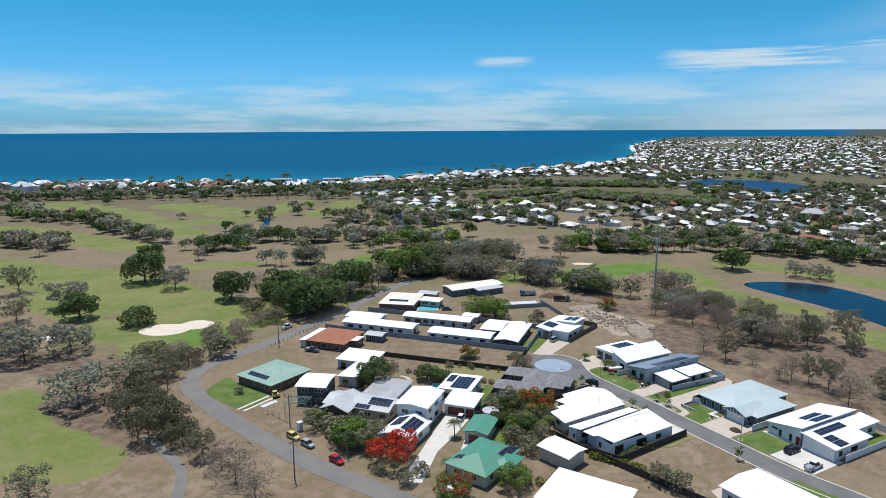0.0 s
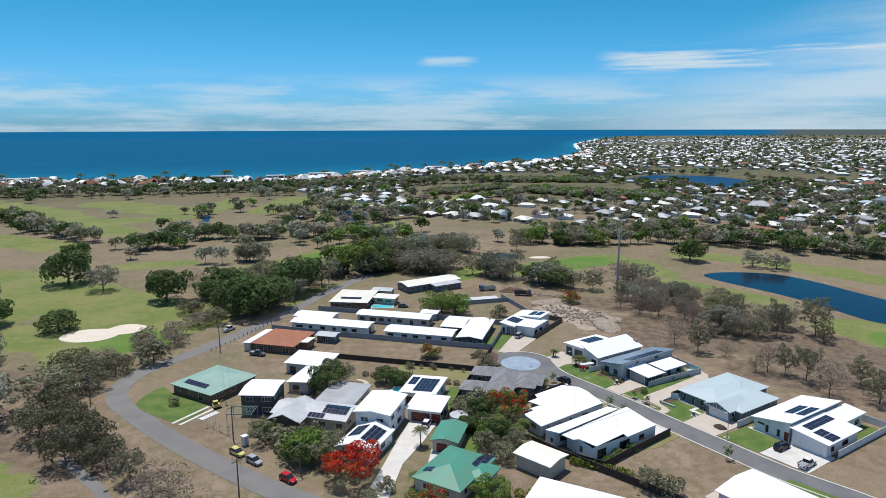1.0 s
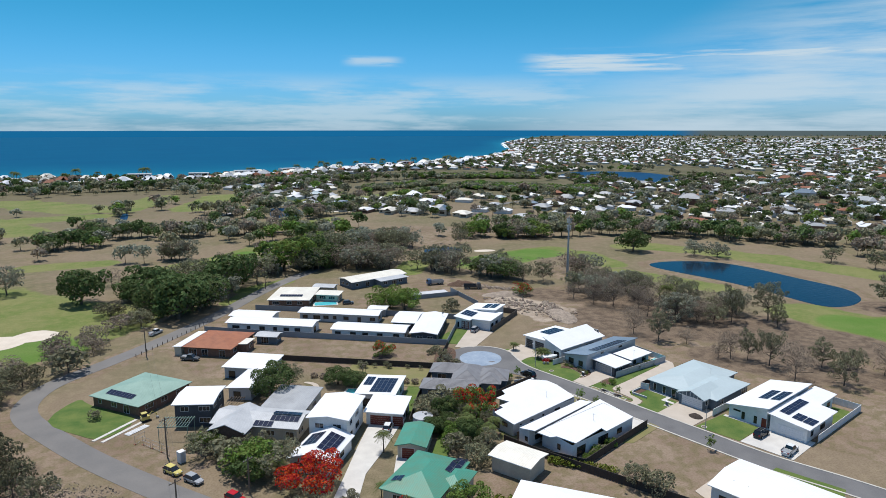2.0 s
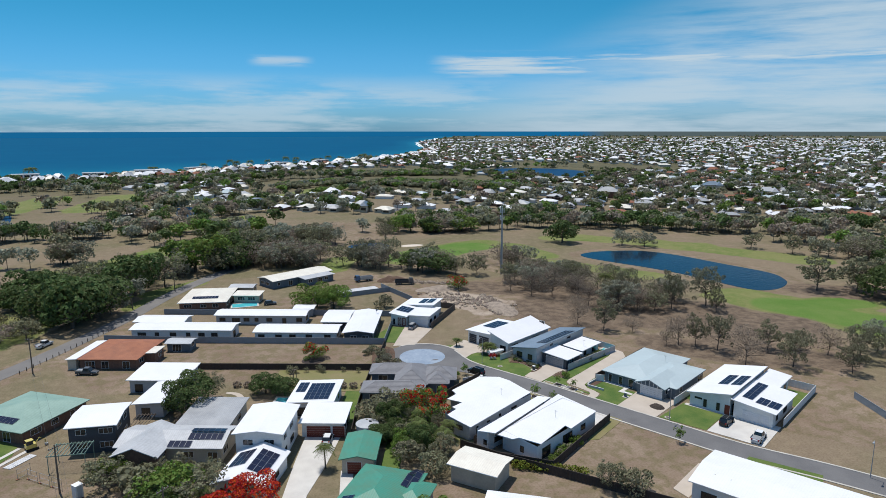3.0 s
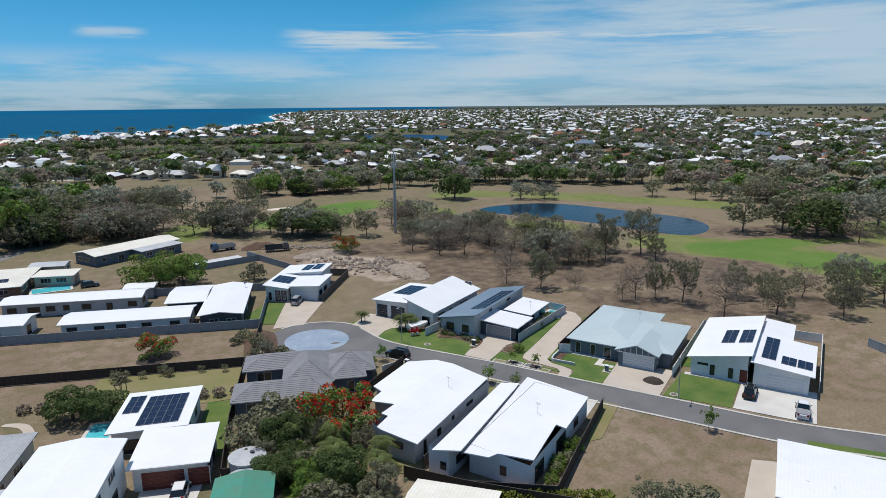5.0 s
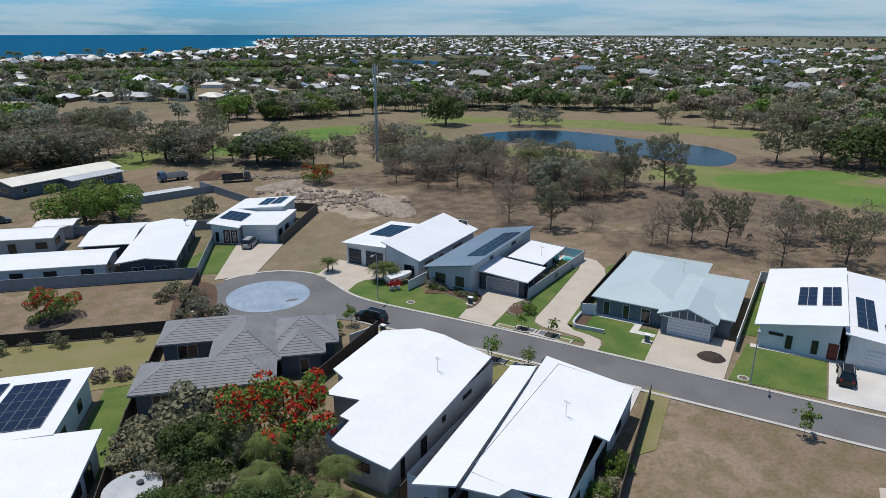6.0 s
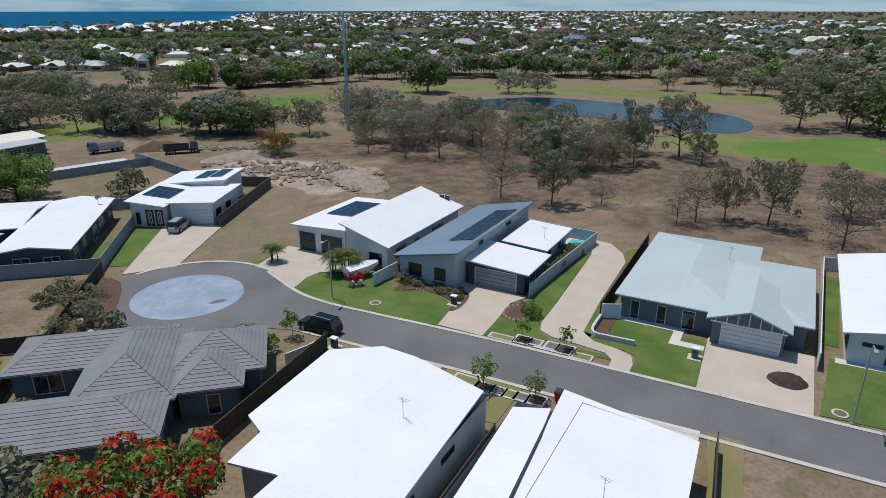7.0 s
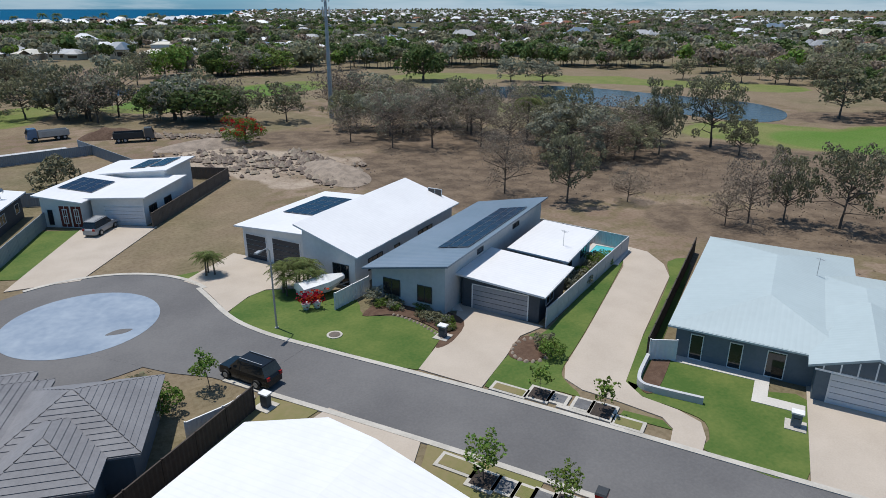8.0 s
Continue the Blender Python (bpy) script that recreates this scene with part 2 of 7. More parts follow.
def ground_material():
    m = bpy.data.materials.new("ground_cover")
    m.use_nodes = True
    nt = m.node_tree
    N, L = nt.nodes.new, nt.links.new
    b = nt.nodes["Principled BSDF"]
    b.inputs["Roughness"].default_value = 0.95
    b.inputs["Specular IOR Level"].default_value = 0.15
    geo = N("ShaderNodeNewGeometry")

    def noise_at(scale, detail=6):
        n = N("ShaderNodeTexNoise")
        n.inputs["Scale"].default_value, n.inputs["Detail"].default_value = scale, detail
        n.inputs["Roughness"].default_value = 0.62
        L(geo.outputs["Position"], n.inputs["Vector"])
        return n.outputs["Fac"]

    def op(kind, a, c):
        n = N("ShaderNodeMath")
        n.operation = kind
        for k, v in enumerate((a, c)):
            if isinstance(v, (int, float)):
                n.inputs[k].default_value = v
            else:
                L(v, n.inputs[k])
        return n.outputs[0]

    def rng(v, lo, hi):
        n = N("ShaderNodeMapRange")
        n.interpolation_type = "SMOOTHSTEP"
        L(v, n.inputs["Value"])
        n.inputs["From Min"].default_value, n.inputs["From Max"].default_value = lo, hi
        return n.outputs[0]

    def mix(f, a, c):
        n = N("ShaderNodeMix")
        n.data_type = "RGBA"
        L(f, n.inputs["Factor"])
        for k, v in ((6, a), (7, c)):
            if isinstance(v, tuple):
                n.inputs[k].default_value = (*v, 1)
            else:
                L(v, n.inputs[k])
        return n.outputs[2]

    def attr(name):
        n = N("ShaderNodeAttribute")
        n.attribute_name = name
        return n.outputs["Fac"]

    big, mid, small, tiny = noise_at(0.012), noise_at(0.05), noise_at(0.35), noise_at(2.5, 3)
    wob = op("ADD", op("MULTIPLY", op("SUBTRACT", mid, 0.5), 1.5), op("MULTIPLY", op("SUBTRACT", small, 0.5), 0.5))
    dry = mix(rng(op("ADD", op("MULTIPLY", big, 0.5), op("MULTIPLY", mid, 0.5)), 0.40, 0.62), (0.205, 0.158, 0.108), (0.142, 0.128, 0.070))
    dry = mix(op("MULTIPLY", rng(small, 0.42, 0.7), 0.45), dry, (0.275, 0.22, 0.145))
    grass = mix(rng(mid, 0.35, 0.65), (0.118, 0.160, 0.042), (0.178, 0.186, 0.070))
    grass = mix(op("MULTIPLY", rng(small, 0.4, 0.7), 0.35), grass, (0.26, 0.235, 0.105))
    earth = mix(rng(mid, 0.35, 0.65), (0.190, 0.136, 0.098), (0.255, 0.196, 0.144))
    earth = mix(op("MULTIPLY", rng(small, 0.42, 0.60), 0.75), earth, (0.150, 0.125, 0.068))
    litter = mix(rng(small, 0.35, 0.65), (0.105, 0.078, 0.057), (0.185, 0.14, 0.10))
    sand = mix(rng(small, 0.35, 0.65), (0.40, 0.335, 0.265), (0.31, 0.25, 0.20))
    c = mix(rng(op("ADD", attr("dirt"), wob), 0.35, 0.65), dry, earth)
    scrub = mix(rng(mid, 0.38, 0.62), (0.070, 0.074, 0.036), (0.125, 0.112, 0.066))
    c = mix(op("MULTIPLY", attr("cover"), 0.85), c, scrub)
    c = mix(rng(op("ADD", attr("green"), wob), 0.38, 0.62), c, grass)
    lush = mix(rng(mid, 0.35, 0.65), (0.078, 0.168, 0.026), (0.120, 0.190, 0.045))
    c = mix(op("MULTIPLY", rng(op("ADD", attr("lush"), op("MULTIPLY", wob, 0.5)), 0.3, 0.7), 0.85), c, lush)
    c = mix(rng(op("ADD", attr("litter"), wob), 0.4, 0.75), c, litter)
    c = mix(rng(op("ADD", attr("sand"), op("MULTIPLY", wob, 0.9)), 0.4, 0.6), c, sand)
    fleck = N("ShaderNodeMix")
    fleck.data_type, fleck.blend_type = "RGBA", "MULTIPLY"
    L(op("MULTIPLY", rng(tiny, 0.42, 0.66), 0.5), fleck.inputs["Factor"])
    L(c, fleck.inputs[6])
    fleck.inputs[7].default_value = (0.60, 0.57, 0.50, 1)
    L(fleck.outputs[2], b.inputs["Base Color"])
    bp = N("ShaderNodeBump")
    bp.inputs["Strength"].default_value, bp.inputs["Distance"].default_value = 0.5, 0.15
    L(tiny, bp.inputs["Height"])
    L(bp.outputs[0], b.inputs["Normal"])
    return m


def water_material(name, deep, shallow, rough, spec, wave):
    m = bpy.data.materials.new(name)
    m.use_nodes = True
    nt = m.node_tree
    N, L = nt.nodes.new, nt.links.new
    b = nt.nodes["Principled BSDF"]
    b.inputs["Roughness"].default_value, b.inputs["Specular IOR Level"].default_value = rough, spec
    geo, at = N("ShaderNodeNewGeometry"), N("ShaderNodeAttribute")
    at.attribute_name = "shallow"
    n = N("ShaderNodeTexNoise")
    n.inputs["Scale"].default_value, n.inputs["Detail"].default_value = 0.006, 6
    L(geo.outputs["Position"], n.inputs["Vector"])
    add = N("ShaderNodeMath")
    add.operation = "MULTIPLY_ADD"
    L(n.outputs["Fac"], add.inputs[0])
    add.inputs[1].default_value = 0.25
    L(at.outputs["Fac"], add.inputs[2])
    mx = N("ShaderNodeMix")
    mx.data_type = "RGBA"
    L(add.outputs[0], mx.inputs["Factor"])
    mx.inputs[6].default_value, mx.inputs[7].default_value = (*deep, 1), (*shallow, 1)
    L(mx.outputs[2], b.inputs["Base Color"])
    w = N("ShaderNodeTexNoise")
    w.inputs["Scale"].default_value, w.inputs["Detail"].default_value = wave, 4
    L(geo.outputs["Position"], w.inputs["Vector"])
    bp = N("ShaderNodeBump")
    bp.inputs["Strength"].default_value, bp.inputs["Distance"].default_value = 0.25, 0.2
    L(w.outputs["Fac"], bp.inputs["Height"])
    L(bp.outputs[0], b.inputs["Normal"])
    return m


GROUND = ground_material()
SEA = water_material("open_sea", (0.001, 0.060, 0.142), (0.010, 0.17, 0.25), 0.6, 0.02, 0.05)
LAKE = water_material("still_water", (0.003, 0.014, 0.032), (0.006, 0.026, 0.05), 0.12, 0.10, 0.5)
FAR_LAKE = water_material("far_lake_water", (0.006, 0.040, 0.100), (0.012, 0.060, 0.12), 0.45, 0.05, 0.5)
FOAM = material("surf_foam", (0.75, 0.78, 0.78), (0.5, 0.55, 0.55), 0.05, 0.9)


# ---- building tools ----
def turn(ang):
    return math.cos(radians(ang)), math.sin(radians(ang))


def in_frame(ox, oy, ang, x, y):
    c, s = turn(ang)
    return ox + x * c - y * s, oy + x * s + y * c


STREET = (54.0, 176.0, -62.0)   # along the new street, away from it to the golf course
ESTATE = (0.0, 160.0, -20.0)    # the older lots
CORNER = (44.5, 220.0, -38.0)   # the house at the head of the turning circle
WORLD = (0.0, 0.0, 0.0)


def mesh_object(name, verts, faces, mat, parent=None, label="", smooth=False, mats=None, face_mats=None):
    me = bpy.data.meshes.new(name)
    me.from_pydata([tuple(v) for v in verts], [], [tuple(f) for f in faces])
    for k in mats or [mat]:
        me.materials.append(k)
    if face_mats:
        me.polygons.foreach_set("material_index", face_mats)
    if smooth:
        me.polygons.foreach_set("use_smooth", [True] * len(me.polygons))
    me.update()
    ob = new(name, me)
    if parent:
        ob.parent = parent
    if label:
        ob["label"] = label
    return ob


def part(name, bm, mat, parent, label=""):
    me = bpy.data.meshes.new(name)
    bm.to_mesh(me)
    bm.free()
    me.materials.append(mat)
    ob = new(name, me)
    ob.parent = parent
    if label:
        ob["label"] = label
    return ob


def shared(name, me, parent, m=None):
    ob = new(name, me)
    ob.parent = parent
    if m is not None:
        ob.matrix_basis = m
    return ob


def box(bm, x0, x1, y0, y1, z0, z1, m=None):
    vs = [bm.verts.new((m @ Vector(p)) if m else p) for p in
          ((x0, y0, z0), (x1, y0, z0), (x1, y1, z0), (x0, y1, z0), (x0, y0, z1), (x1, y0, z1), (x1, y1, z1), (x0, y1, z1))]
    for f in ((3, 2, 1, 0), (4, 5, 6, 7), (0, 1, 5, 4), (1, 2, 6, 5), (2, 3, 7, 6), (3, 0, 4, 7)):
        bm.faces.new([vs[k] for k in f])


def tube(bm, pts, radii, sides=8, cap=True):
    rings = []
    for k, p in enumerate(pts):
        p = Vector(p)
        d = (Vector(pts[min(k + 1, len(pts) - 1)]) - Vector(pts[max(k - 1, 0)])).normalized()
        a = d.orthogonal().normalized()
        c = d.cross(a)
        rings.append([bm.verts.new(p + (a * math.cos(2 * math.pi * j / sides) + c * math.sin(2 * math.pi * j / sides)) * radii[k]) for j in range(sides)])
    for r, q in zip(rings, rings[1:]):
        for j in range(sides):
            bm.faces.new((r[j], r[(j + 1) % sides], q[(j + 1) % sides], q[j]))
    if cap:
        bm.faces.new(rings[0][::-1])
        bm.faces.new(rings[-1])


def slab(name, polys, t, mat, parent, label=""):
    """A sheet roof of planar pieces with real thickness, and a map that runs down each slope."""
    verts, index, faces, edges = [], {}, [], {}

    def vid(p):
        key = (round(p[0], 2), round(p[1], 2), round(p[2], 2))
        if key not in index:
            index[key] = len(verts)
            verts.append(p)
        return index[key]

    for poly in polys:
        f = [vid(p) for p in poly]
        a = sum(poly[k][0] * poly[(k + 1) % len(poly)][1] - poly[(k + 1) % len(poly)][0] * poly[k][1] for k in range(len(poly)))
        if a < 0:
            f = f[::-1]
        faces.append(f)
        for k in range(len(f)):
            e = (f[k], f[(k + 1) % len(f)])
            edges[e] = edges.get(e, 0) + 1
    n = len(verts)
    allv = verts + [(p[0], p[1], p[2] - t) for p in verts]
    allf = list(faces) + [[k + n for k in f[::-1]] for f in faces]
    for a, c in edges:
        if (c, a) not in edges:
            allf.append([c, a, a + n, c + n])
    ob = mesh_object(name, allv, allf, mat, parent, label)
    uv = ob.data.uv_layers.new(name="UVMap")
    for p in ob.data.polygons:
        nrm = p.normal
        e = Vector((0, 0, 1)).cross(nrm)
        e = e.normalized() if e.length > 1e-3 else Vector((1, 0, 0))
        g = nrm.cross(e)
        for li in p.loop_indices:
            co = ob.data.vertices[ob.data.loops[li].vertex_index].co
            uv.data[li].uv = (co.dot(e), co.dot(g))
    return ob


def roof_pieces(kind, x0, x1, y0, y1, h, rise):
    xm, ym = (x0 + x1) / 2, (y0 + y1) / 2
    A, B, C, D = (x0, y0, h), (x1, y0, h), (x1, y1, h), (x0, y1, h)
    if kind == "skx":
        return [[A, (x1, y0, h + rise), (x1, y1, h + rise), D]]
    if kind == "sky":
        return [[A, B, (x1, y1, h + rise), (x0, y1, h + rise)]]
    if kind == "gx":
        r0, r1 = (x0, ym, h + rise), (x1, ym, h + rise)
        return [[A, B, r1, r0], [r0, r1, C, D]]
    if kind == "gy":
        r0, r1 = (xm, y0, h + rise), (xm, y1, h + rise)
        return [[A, r0, r1, D], [r0, B, C, r1]]
    w, d = x1 - x0, y1 - y0
    if w >= d:
        r0, r1 = (x0 + d / 2, ym, h + rise), (x1 - d / 2 + 0.001, ym, h + rise)
        return [[A, B, r1, r0], [B, C, r1], [C, D, r0, r1], [D, A, r0]]
    r0, r1 = (xm, y0 + w / 2, h + rise), (xm, y1 - w / 2 + 0.001, h + rise)
    return [[A, B, r0], [B, C, r1, r0], [C, D, r1], [D, A, r0, r1]]


def height_at(kind, x0, x1, y0, y1, h, rise, x, y):
    if kind == "skx":
        return h + rise * (x - x0) / (x1 - x0)
    if kind == "sky":
        return h + rise * (y - y0) / (y1 - y0)
    if kind == "gx":
        return h + rise * (1 - abs(y - (y0 + y1) / 2) / ((y1 - y0) / 2))
    if kind == "gy":
        return h + rise * (1 - abs(x - (x0 + x1) / 2) / ((x1 - x0) / 2))
    return h


def tile_courses(name, polys, mat, parent):
    """Overlapping tile courses laid up each slope, one strip a course."""
    for poly in polys:
        pts = [Vector(p) for p in poly]
        nrm = (pts[1] - pts[0]).cross(pts[2] - pts[0]).normalized()
        if nrm.z < 0:
            nrm = -nrm
        e = Vector((0, 0, 1)).cross(nrm).normalized()
        g = nrm.cross(e)
        o = pts[0]
        q = [((p - o).dot(e), (p - o).dot(g)) for p in pts]
        lo, hi = min(b for a, b in q), max(b for a, b in q)
        n = max(1, int((hi - lo) / 0.34))
        step = (hi - lo) / n

        def span(v):
            xs = []
            for k in range(len(q)):
                (a0, b0), (a1, b1) = q[k], q[(k + 1) % len(q)]
                if abs(b1 - b0) > 1e-6 and min(b0, b1) - 1e-6 <= v <= max(b0, b1) + 1e-6:
                    xs.append(a0 + (a1 - a0) * (v - b0) / (b1 - b0))
            return (min(xs), max(xs)) if len(xs) > 1 else None
        for k in range(n):
            s0, s1 = span(lo + step * k + 1e-4), span(lo + step * (k + 1) - 1e-4)
            if not s0 or not s1 or s0[1] - s0[0] < 0.3:
                continue
            v0, v1 = lo + step * k - 0.03, lo + step * (k + 1)
            P = lambda a, b, up: o + e * a + g * b + nrm * up
            vs = [P(s0[0], v0, 0.075), P(s0[1], v0, 0.075), P(s1[1], v1, 0.035), P(s1[0], v1, 0.035), P(s0[0], v0, 0.005), P(s0[1], v0, 0.005)]
            mesh_object(name, vs, [(0, 1, 2, 3), (4, 5, 1, 0)], mat, parent)


PANEL_MESH = []


def panel_mesh():
    if not PANEL_MESH:
        vs, fs, ms = [], [], []
        for (x0, x1, y0, y1, z0, z1, k) in ((-0.5, 0.5, -0.83, 0.83, 0, 0.035, 1), (-0.475, 0.475, -0.805, 0.805, 0.036, 0.041, 0)):
            n = len(vs)
            vs += [(x0, y0, z0), (x1, y0, z0), (x1, y1, z0), (x0, y1, z0), (x0, y0, z1), (x1, y0, z1), (x1, y1, z1), (x0, y1, z1)]
            fs += [[n + j for j in f] for f in ((4, 5, 6, 7), (0, 1, 5, 4), (1, 2, 6, 5), (2, 3, 7, 6), (3, 0, 4, 7))]
            ms += [k] * 5
        ob = mesh_object("solar_panel", vs, fs, None, mats=[PANEL, PANEL_RIM], face_mats=ms)
        PANEL_MESH.append(ob.data)
        bpy.data.objects.remove(ob)
    return PANEL_MESH[0]


def opening(house, side, bx, style, s, w, h, sill):
    """A window, sliding door, garage door or entrance on one side of a block; s: metres from the side's start."""
    x0, x1, y0, y1 = bx
    if side == "s":
        m = Matrix.Translation((x0 + s, y0, 0))
    elif side == "n":
        m = Matrix.Translation((x1 - s, y1, 0)) @ pose(0, 0, 0, 0, 0, 180)
    elif side == "e":
        m = Matrix.Translation((x1, y0 + s, 0)) @ pose(0, 0, 0, 0, 0, 90)
    else:
        m = Matrix.Translation((x0, y1 - s, 0)) @ pose(0, 0, 0, 0, 0, -90)
    if style in ("gar_white", "gar_dark", "gar_grey", "gar_brown"):
        mat = {"gar_white": DOOR_WHITE, "gar_dark": DOOR_DARK, "gar_grey": DOOR_GREY, "gar_brown": DOOR_BROWN}[style]
        bm = bmesh.new()
        for k in range(5):
            z0, z1 = h * k / 5 + 0.012, h * (k + 1) / 5 - 0.012
            box(bm, 0, w, -0.05, 0.02, z0 + 0.02, z1, m)
        g = part("garage_door", bm, mat, house)
        bm = bmesh.new()
        for a in ((-0.1, 0, 0, h), (w, w + 0.1, 0, h), (-0.1, w + 0.1, h, h + 0.1)):
            box(bm, a[0], a[1], -0.06, 0.02, a[2] + 0.02, a[3], m)
        part("door_frame", bm, TRIM, g)
        return
    bm = bmesh.new()
    bars = [(0, 0.06, sill, sill + h), (w - 0.06, w, sill, sill + h), (0.06, w - 0.06, sill, sill + 0.06), (0.06, w - 0.06, sill + h - 0.06, sill + h)]
    for k in range(1, max(1, round(w / 0.9))):
        c = w * k / max(1, round(w / 0.9))
        bars.append((c - 0.025, c + 0.025, sill + 0.06, sill + h - 0.06))
    for a in bars:
        box(bm, a[0], a[1], -0.06, 0.02, a[2], a[3], m)
    f = part("door_frame" if style == "door" else "window_frame", bm, DARK_TRIM if style == "dark" else TRIM, house)
    bm = bmesh.new()
    box(bm, 0.06, w - 0.06, -0.025, 0.01, sill + 0.06, sill + h - 0.06, m)
    part("door_leaf" if style == "door" else "pane", bm, DOOR_BROWN if style == "door" else GLASS, f)
    if style == "door" and w > 1.2:
        bm = bmesh.new()
        c, z0, z1 = w / 2, sill + 0.45, sill + h - 0.4
        for a in ((c - .3, c - .2, z0, z1), (c + .2, c + .3, z0, z1), (c - .2, c + .2, z0, z0 + .1), (c - .2, c + .2, z1 - .1, z1), (c - .2, c + .2, (z0 + z1) / 2 - .04, (z0 + z1) / 2 + .04)):
            box(bm, a[0], a[1], -0.05, -0.02, a[2], a[3], m)
        part("glazing_bar", bm, TRIM, f, "white glazing surround")


def house(name, label, base, blocks, openings=(), solar=(), spin=0.0, auto="swen", category="house", polys=None):
    """blocks: (x0, x1, y0, y1, eave height, roof kind, rise, roof material, wall material) by the roof's outline in the base frame.
    openings: (block, side, style, start, width, height, sill); solar: (block, u, v, columns, rows)."""
    cx = (min(b[0] for b in blocks) + max(b[1] for b in blocks)) / 2
    cy = (min(b[2] for b in blocks) + max(b[3] for b in blocks)) / 2
    wx, wy = in_frame(*base, cx, cy)
    e = new(name)
    e.matrix_world = pose(wx, wy, 0, 0, 0, base[2] + spin)
    tagged(e, label, category)
    rng = random.Random(label + str(round(cx)))
    for k, (x0, x1, y0, y1, h, kind, rise, rmat, wmat) in enumerate(blocks):
        x0, x1, y0, y1 = x0 - cx, x1 - cx, y0 - cy, y1 - cy
        o = min(0.55, (x1 - x0) * 0.12, (y1 - y0) * 0.12)
        w = (x0 + o, x1 - o, y0 + o, y1 - o)
        pieces = roof_pieces(kind, x0, x1, y0, y1, h, rise)
        if polys and k in polys:
            pieces = [[(p[0] - cx, p[1] - cy, p[2]) for p in q] for q in polys[k]]
        roof = slab("roof", pieces, 0.16, rmat, e) if pieces else None
        if rmat is TILE_ROOF:
            tile_courses("tile_course", pieces, TILE_ROOF, roof)
        H = lambda x, y: height_at(kind, x0, x1, y0, y1, h, rise, x, y) - 0.12
        ring = [(w[0], w[2]), (w[1], w[2]), (w[1], w[3]), (w[0], w[3])]
        if kind == "gx":
            ym = (y0 + y1) / 2
            ring = [ring[0], ring[1], (w[1], ym), ring[2], ring[3], (w[0], ym)]
        if kind == "gy":
            xm = (x0 + x1) / 2
            ring = [ring[0], (xm, w[2]), ring[1], ring[2], (xm, w[3]), ring[3]]
        n = len(ring)
        vs = [(a, b, -0.2) for a, b in ring] + [(a, b, H(a, b)) for a, b in ring]
        mesh_object("wall", vs, [(j, (j + 1) % n, (j + 1) % n + n, j + n) for j in range(n)], wmat, e)
        bm = bmesh.new()
        lip = min([p[2] for q in pieces for p in q], default=0)
        if polys:
            bm.free()
        elif kind in ("hip", "gx", "sky"):
            box(bm, x0, x1, y0 - 0.10, y0 - 0.003, lip - 0.15, lip - 0.02)
            part("gutter", bm, TRIM if rmat in (WHITE_ROOF, CREAM_ROOF) else rmat, e)
        elif kind in ("skx",):
            box(bm, x0 - 0.10, x0 - 0.003, y0, y1, lip - 0.15, lip - 0.02) if rise > 0 else box(bm, x1 + 0.003, x1 + 0.10, y0, y1, lip - 0.15, lip - 0.02)
            part("gutter", bm, TRIM if rmat in (WHITE_ROOF, CREAM_ROOF) else rmat, e)
        else:
            bm.free()
        taken = {a[1] for a in openings if a[0] == k}
        for side in auto:
            if side in taken:
                continue
            length = (w[1] - w[0]) if side in "sn" else (w[3] - w[2])
            s = 0.9 + rng.random()
            while s < length - 2.2:
                inside = any(j != k and b[0] - cx + .3 < (w[0] + s + .5 if side == "s" else w[1] - s - .5 if side == "n" else w[1] + .3 if side == "e" else w[0] - .3) < b[1] - cx - .3
                             and b[2] - cy + .3 < (w[2] - .3 if side == "s" else w[3] + .3 if side == "n" else w[2] + s + .5 if side == "e" else w[3] - s - .5) < b[3] - cy - .3
                             for j, b in enumerate(blocks))
                if not inside:
                    wide = rng.choice((1.2, 1.8, 1.8, 2.4))
                    tall = rng.random() < 0.3
                    opening(e, side, w, "dark" if wmat in (WHITE_WALL, GREY_WALL) else "win", s, min(wide, length - s - 0.4), 1.95 if tall else 1.15, 0.1 if tall else 0.95)
                    if h > 4.6:
                        opening(e, side, w, "win", s, min(wide, length - s - 0.4), 1.1, 3.6)
                s += 3.2 + 2.2 * rng.random()
        for a in openings:
            if a[0] == k:
                opening(e, a[1], w, *a[2:])
        for a in solar:
            if a[0] != k:
                continue
            x_at, y_at, cols, rows = a[1:5]
            along = a[5] if len(a) > 5 else "x"
            dx, dy = (1.03, 1.70) if along == "x" else (1.70, 1.03)
            for i in range(cols):
                for j in range(rows):
                    px, py = x_at - cx + dx * (i + .5), y_at - cy + dy * (j + .5)
                    hh = lambda x, y: hip_height(kind, x0, x1, y0, y1, h, rise, x, y)
                    z = hh(px, py)
                    tx = Vector((0.2, 0, hh(px + .1, py) - hh(px - .1, py))).normalized()
                    ty = Vector((0, 0.2, hh(px, py + .1) - hh(px, py - .1))).normalized()
                    nz = tx.cross(ty).normalized()
                    if along == "x":
                        ax, ay = tx, nz.cross(tx)
                    else:
                        ay, ax = tx, ty
                        ax, ay = ty, nz.cross(ty)
                    q = Matrix((ax, ay, nz)).transposed().to_4x4()
                    q.translation = Vector((px, py, z)) + nz * 0.07
                    shared("solar_panel", panel_mesh(), e, q)
    return e


def hip_height(kind, x0, x1, y0, y1, h, rise, x, y):
    if kind != "hip":
        return height_at(kind, x0, x1, y0, y1, h, rise, x, y)
    half = min(x1 - x0, y1 - y0) / 2
    return h + rise * min(1, min(x - x0, x1 - x, y - y0, y1 - y) / half)


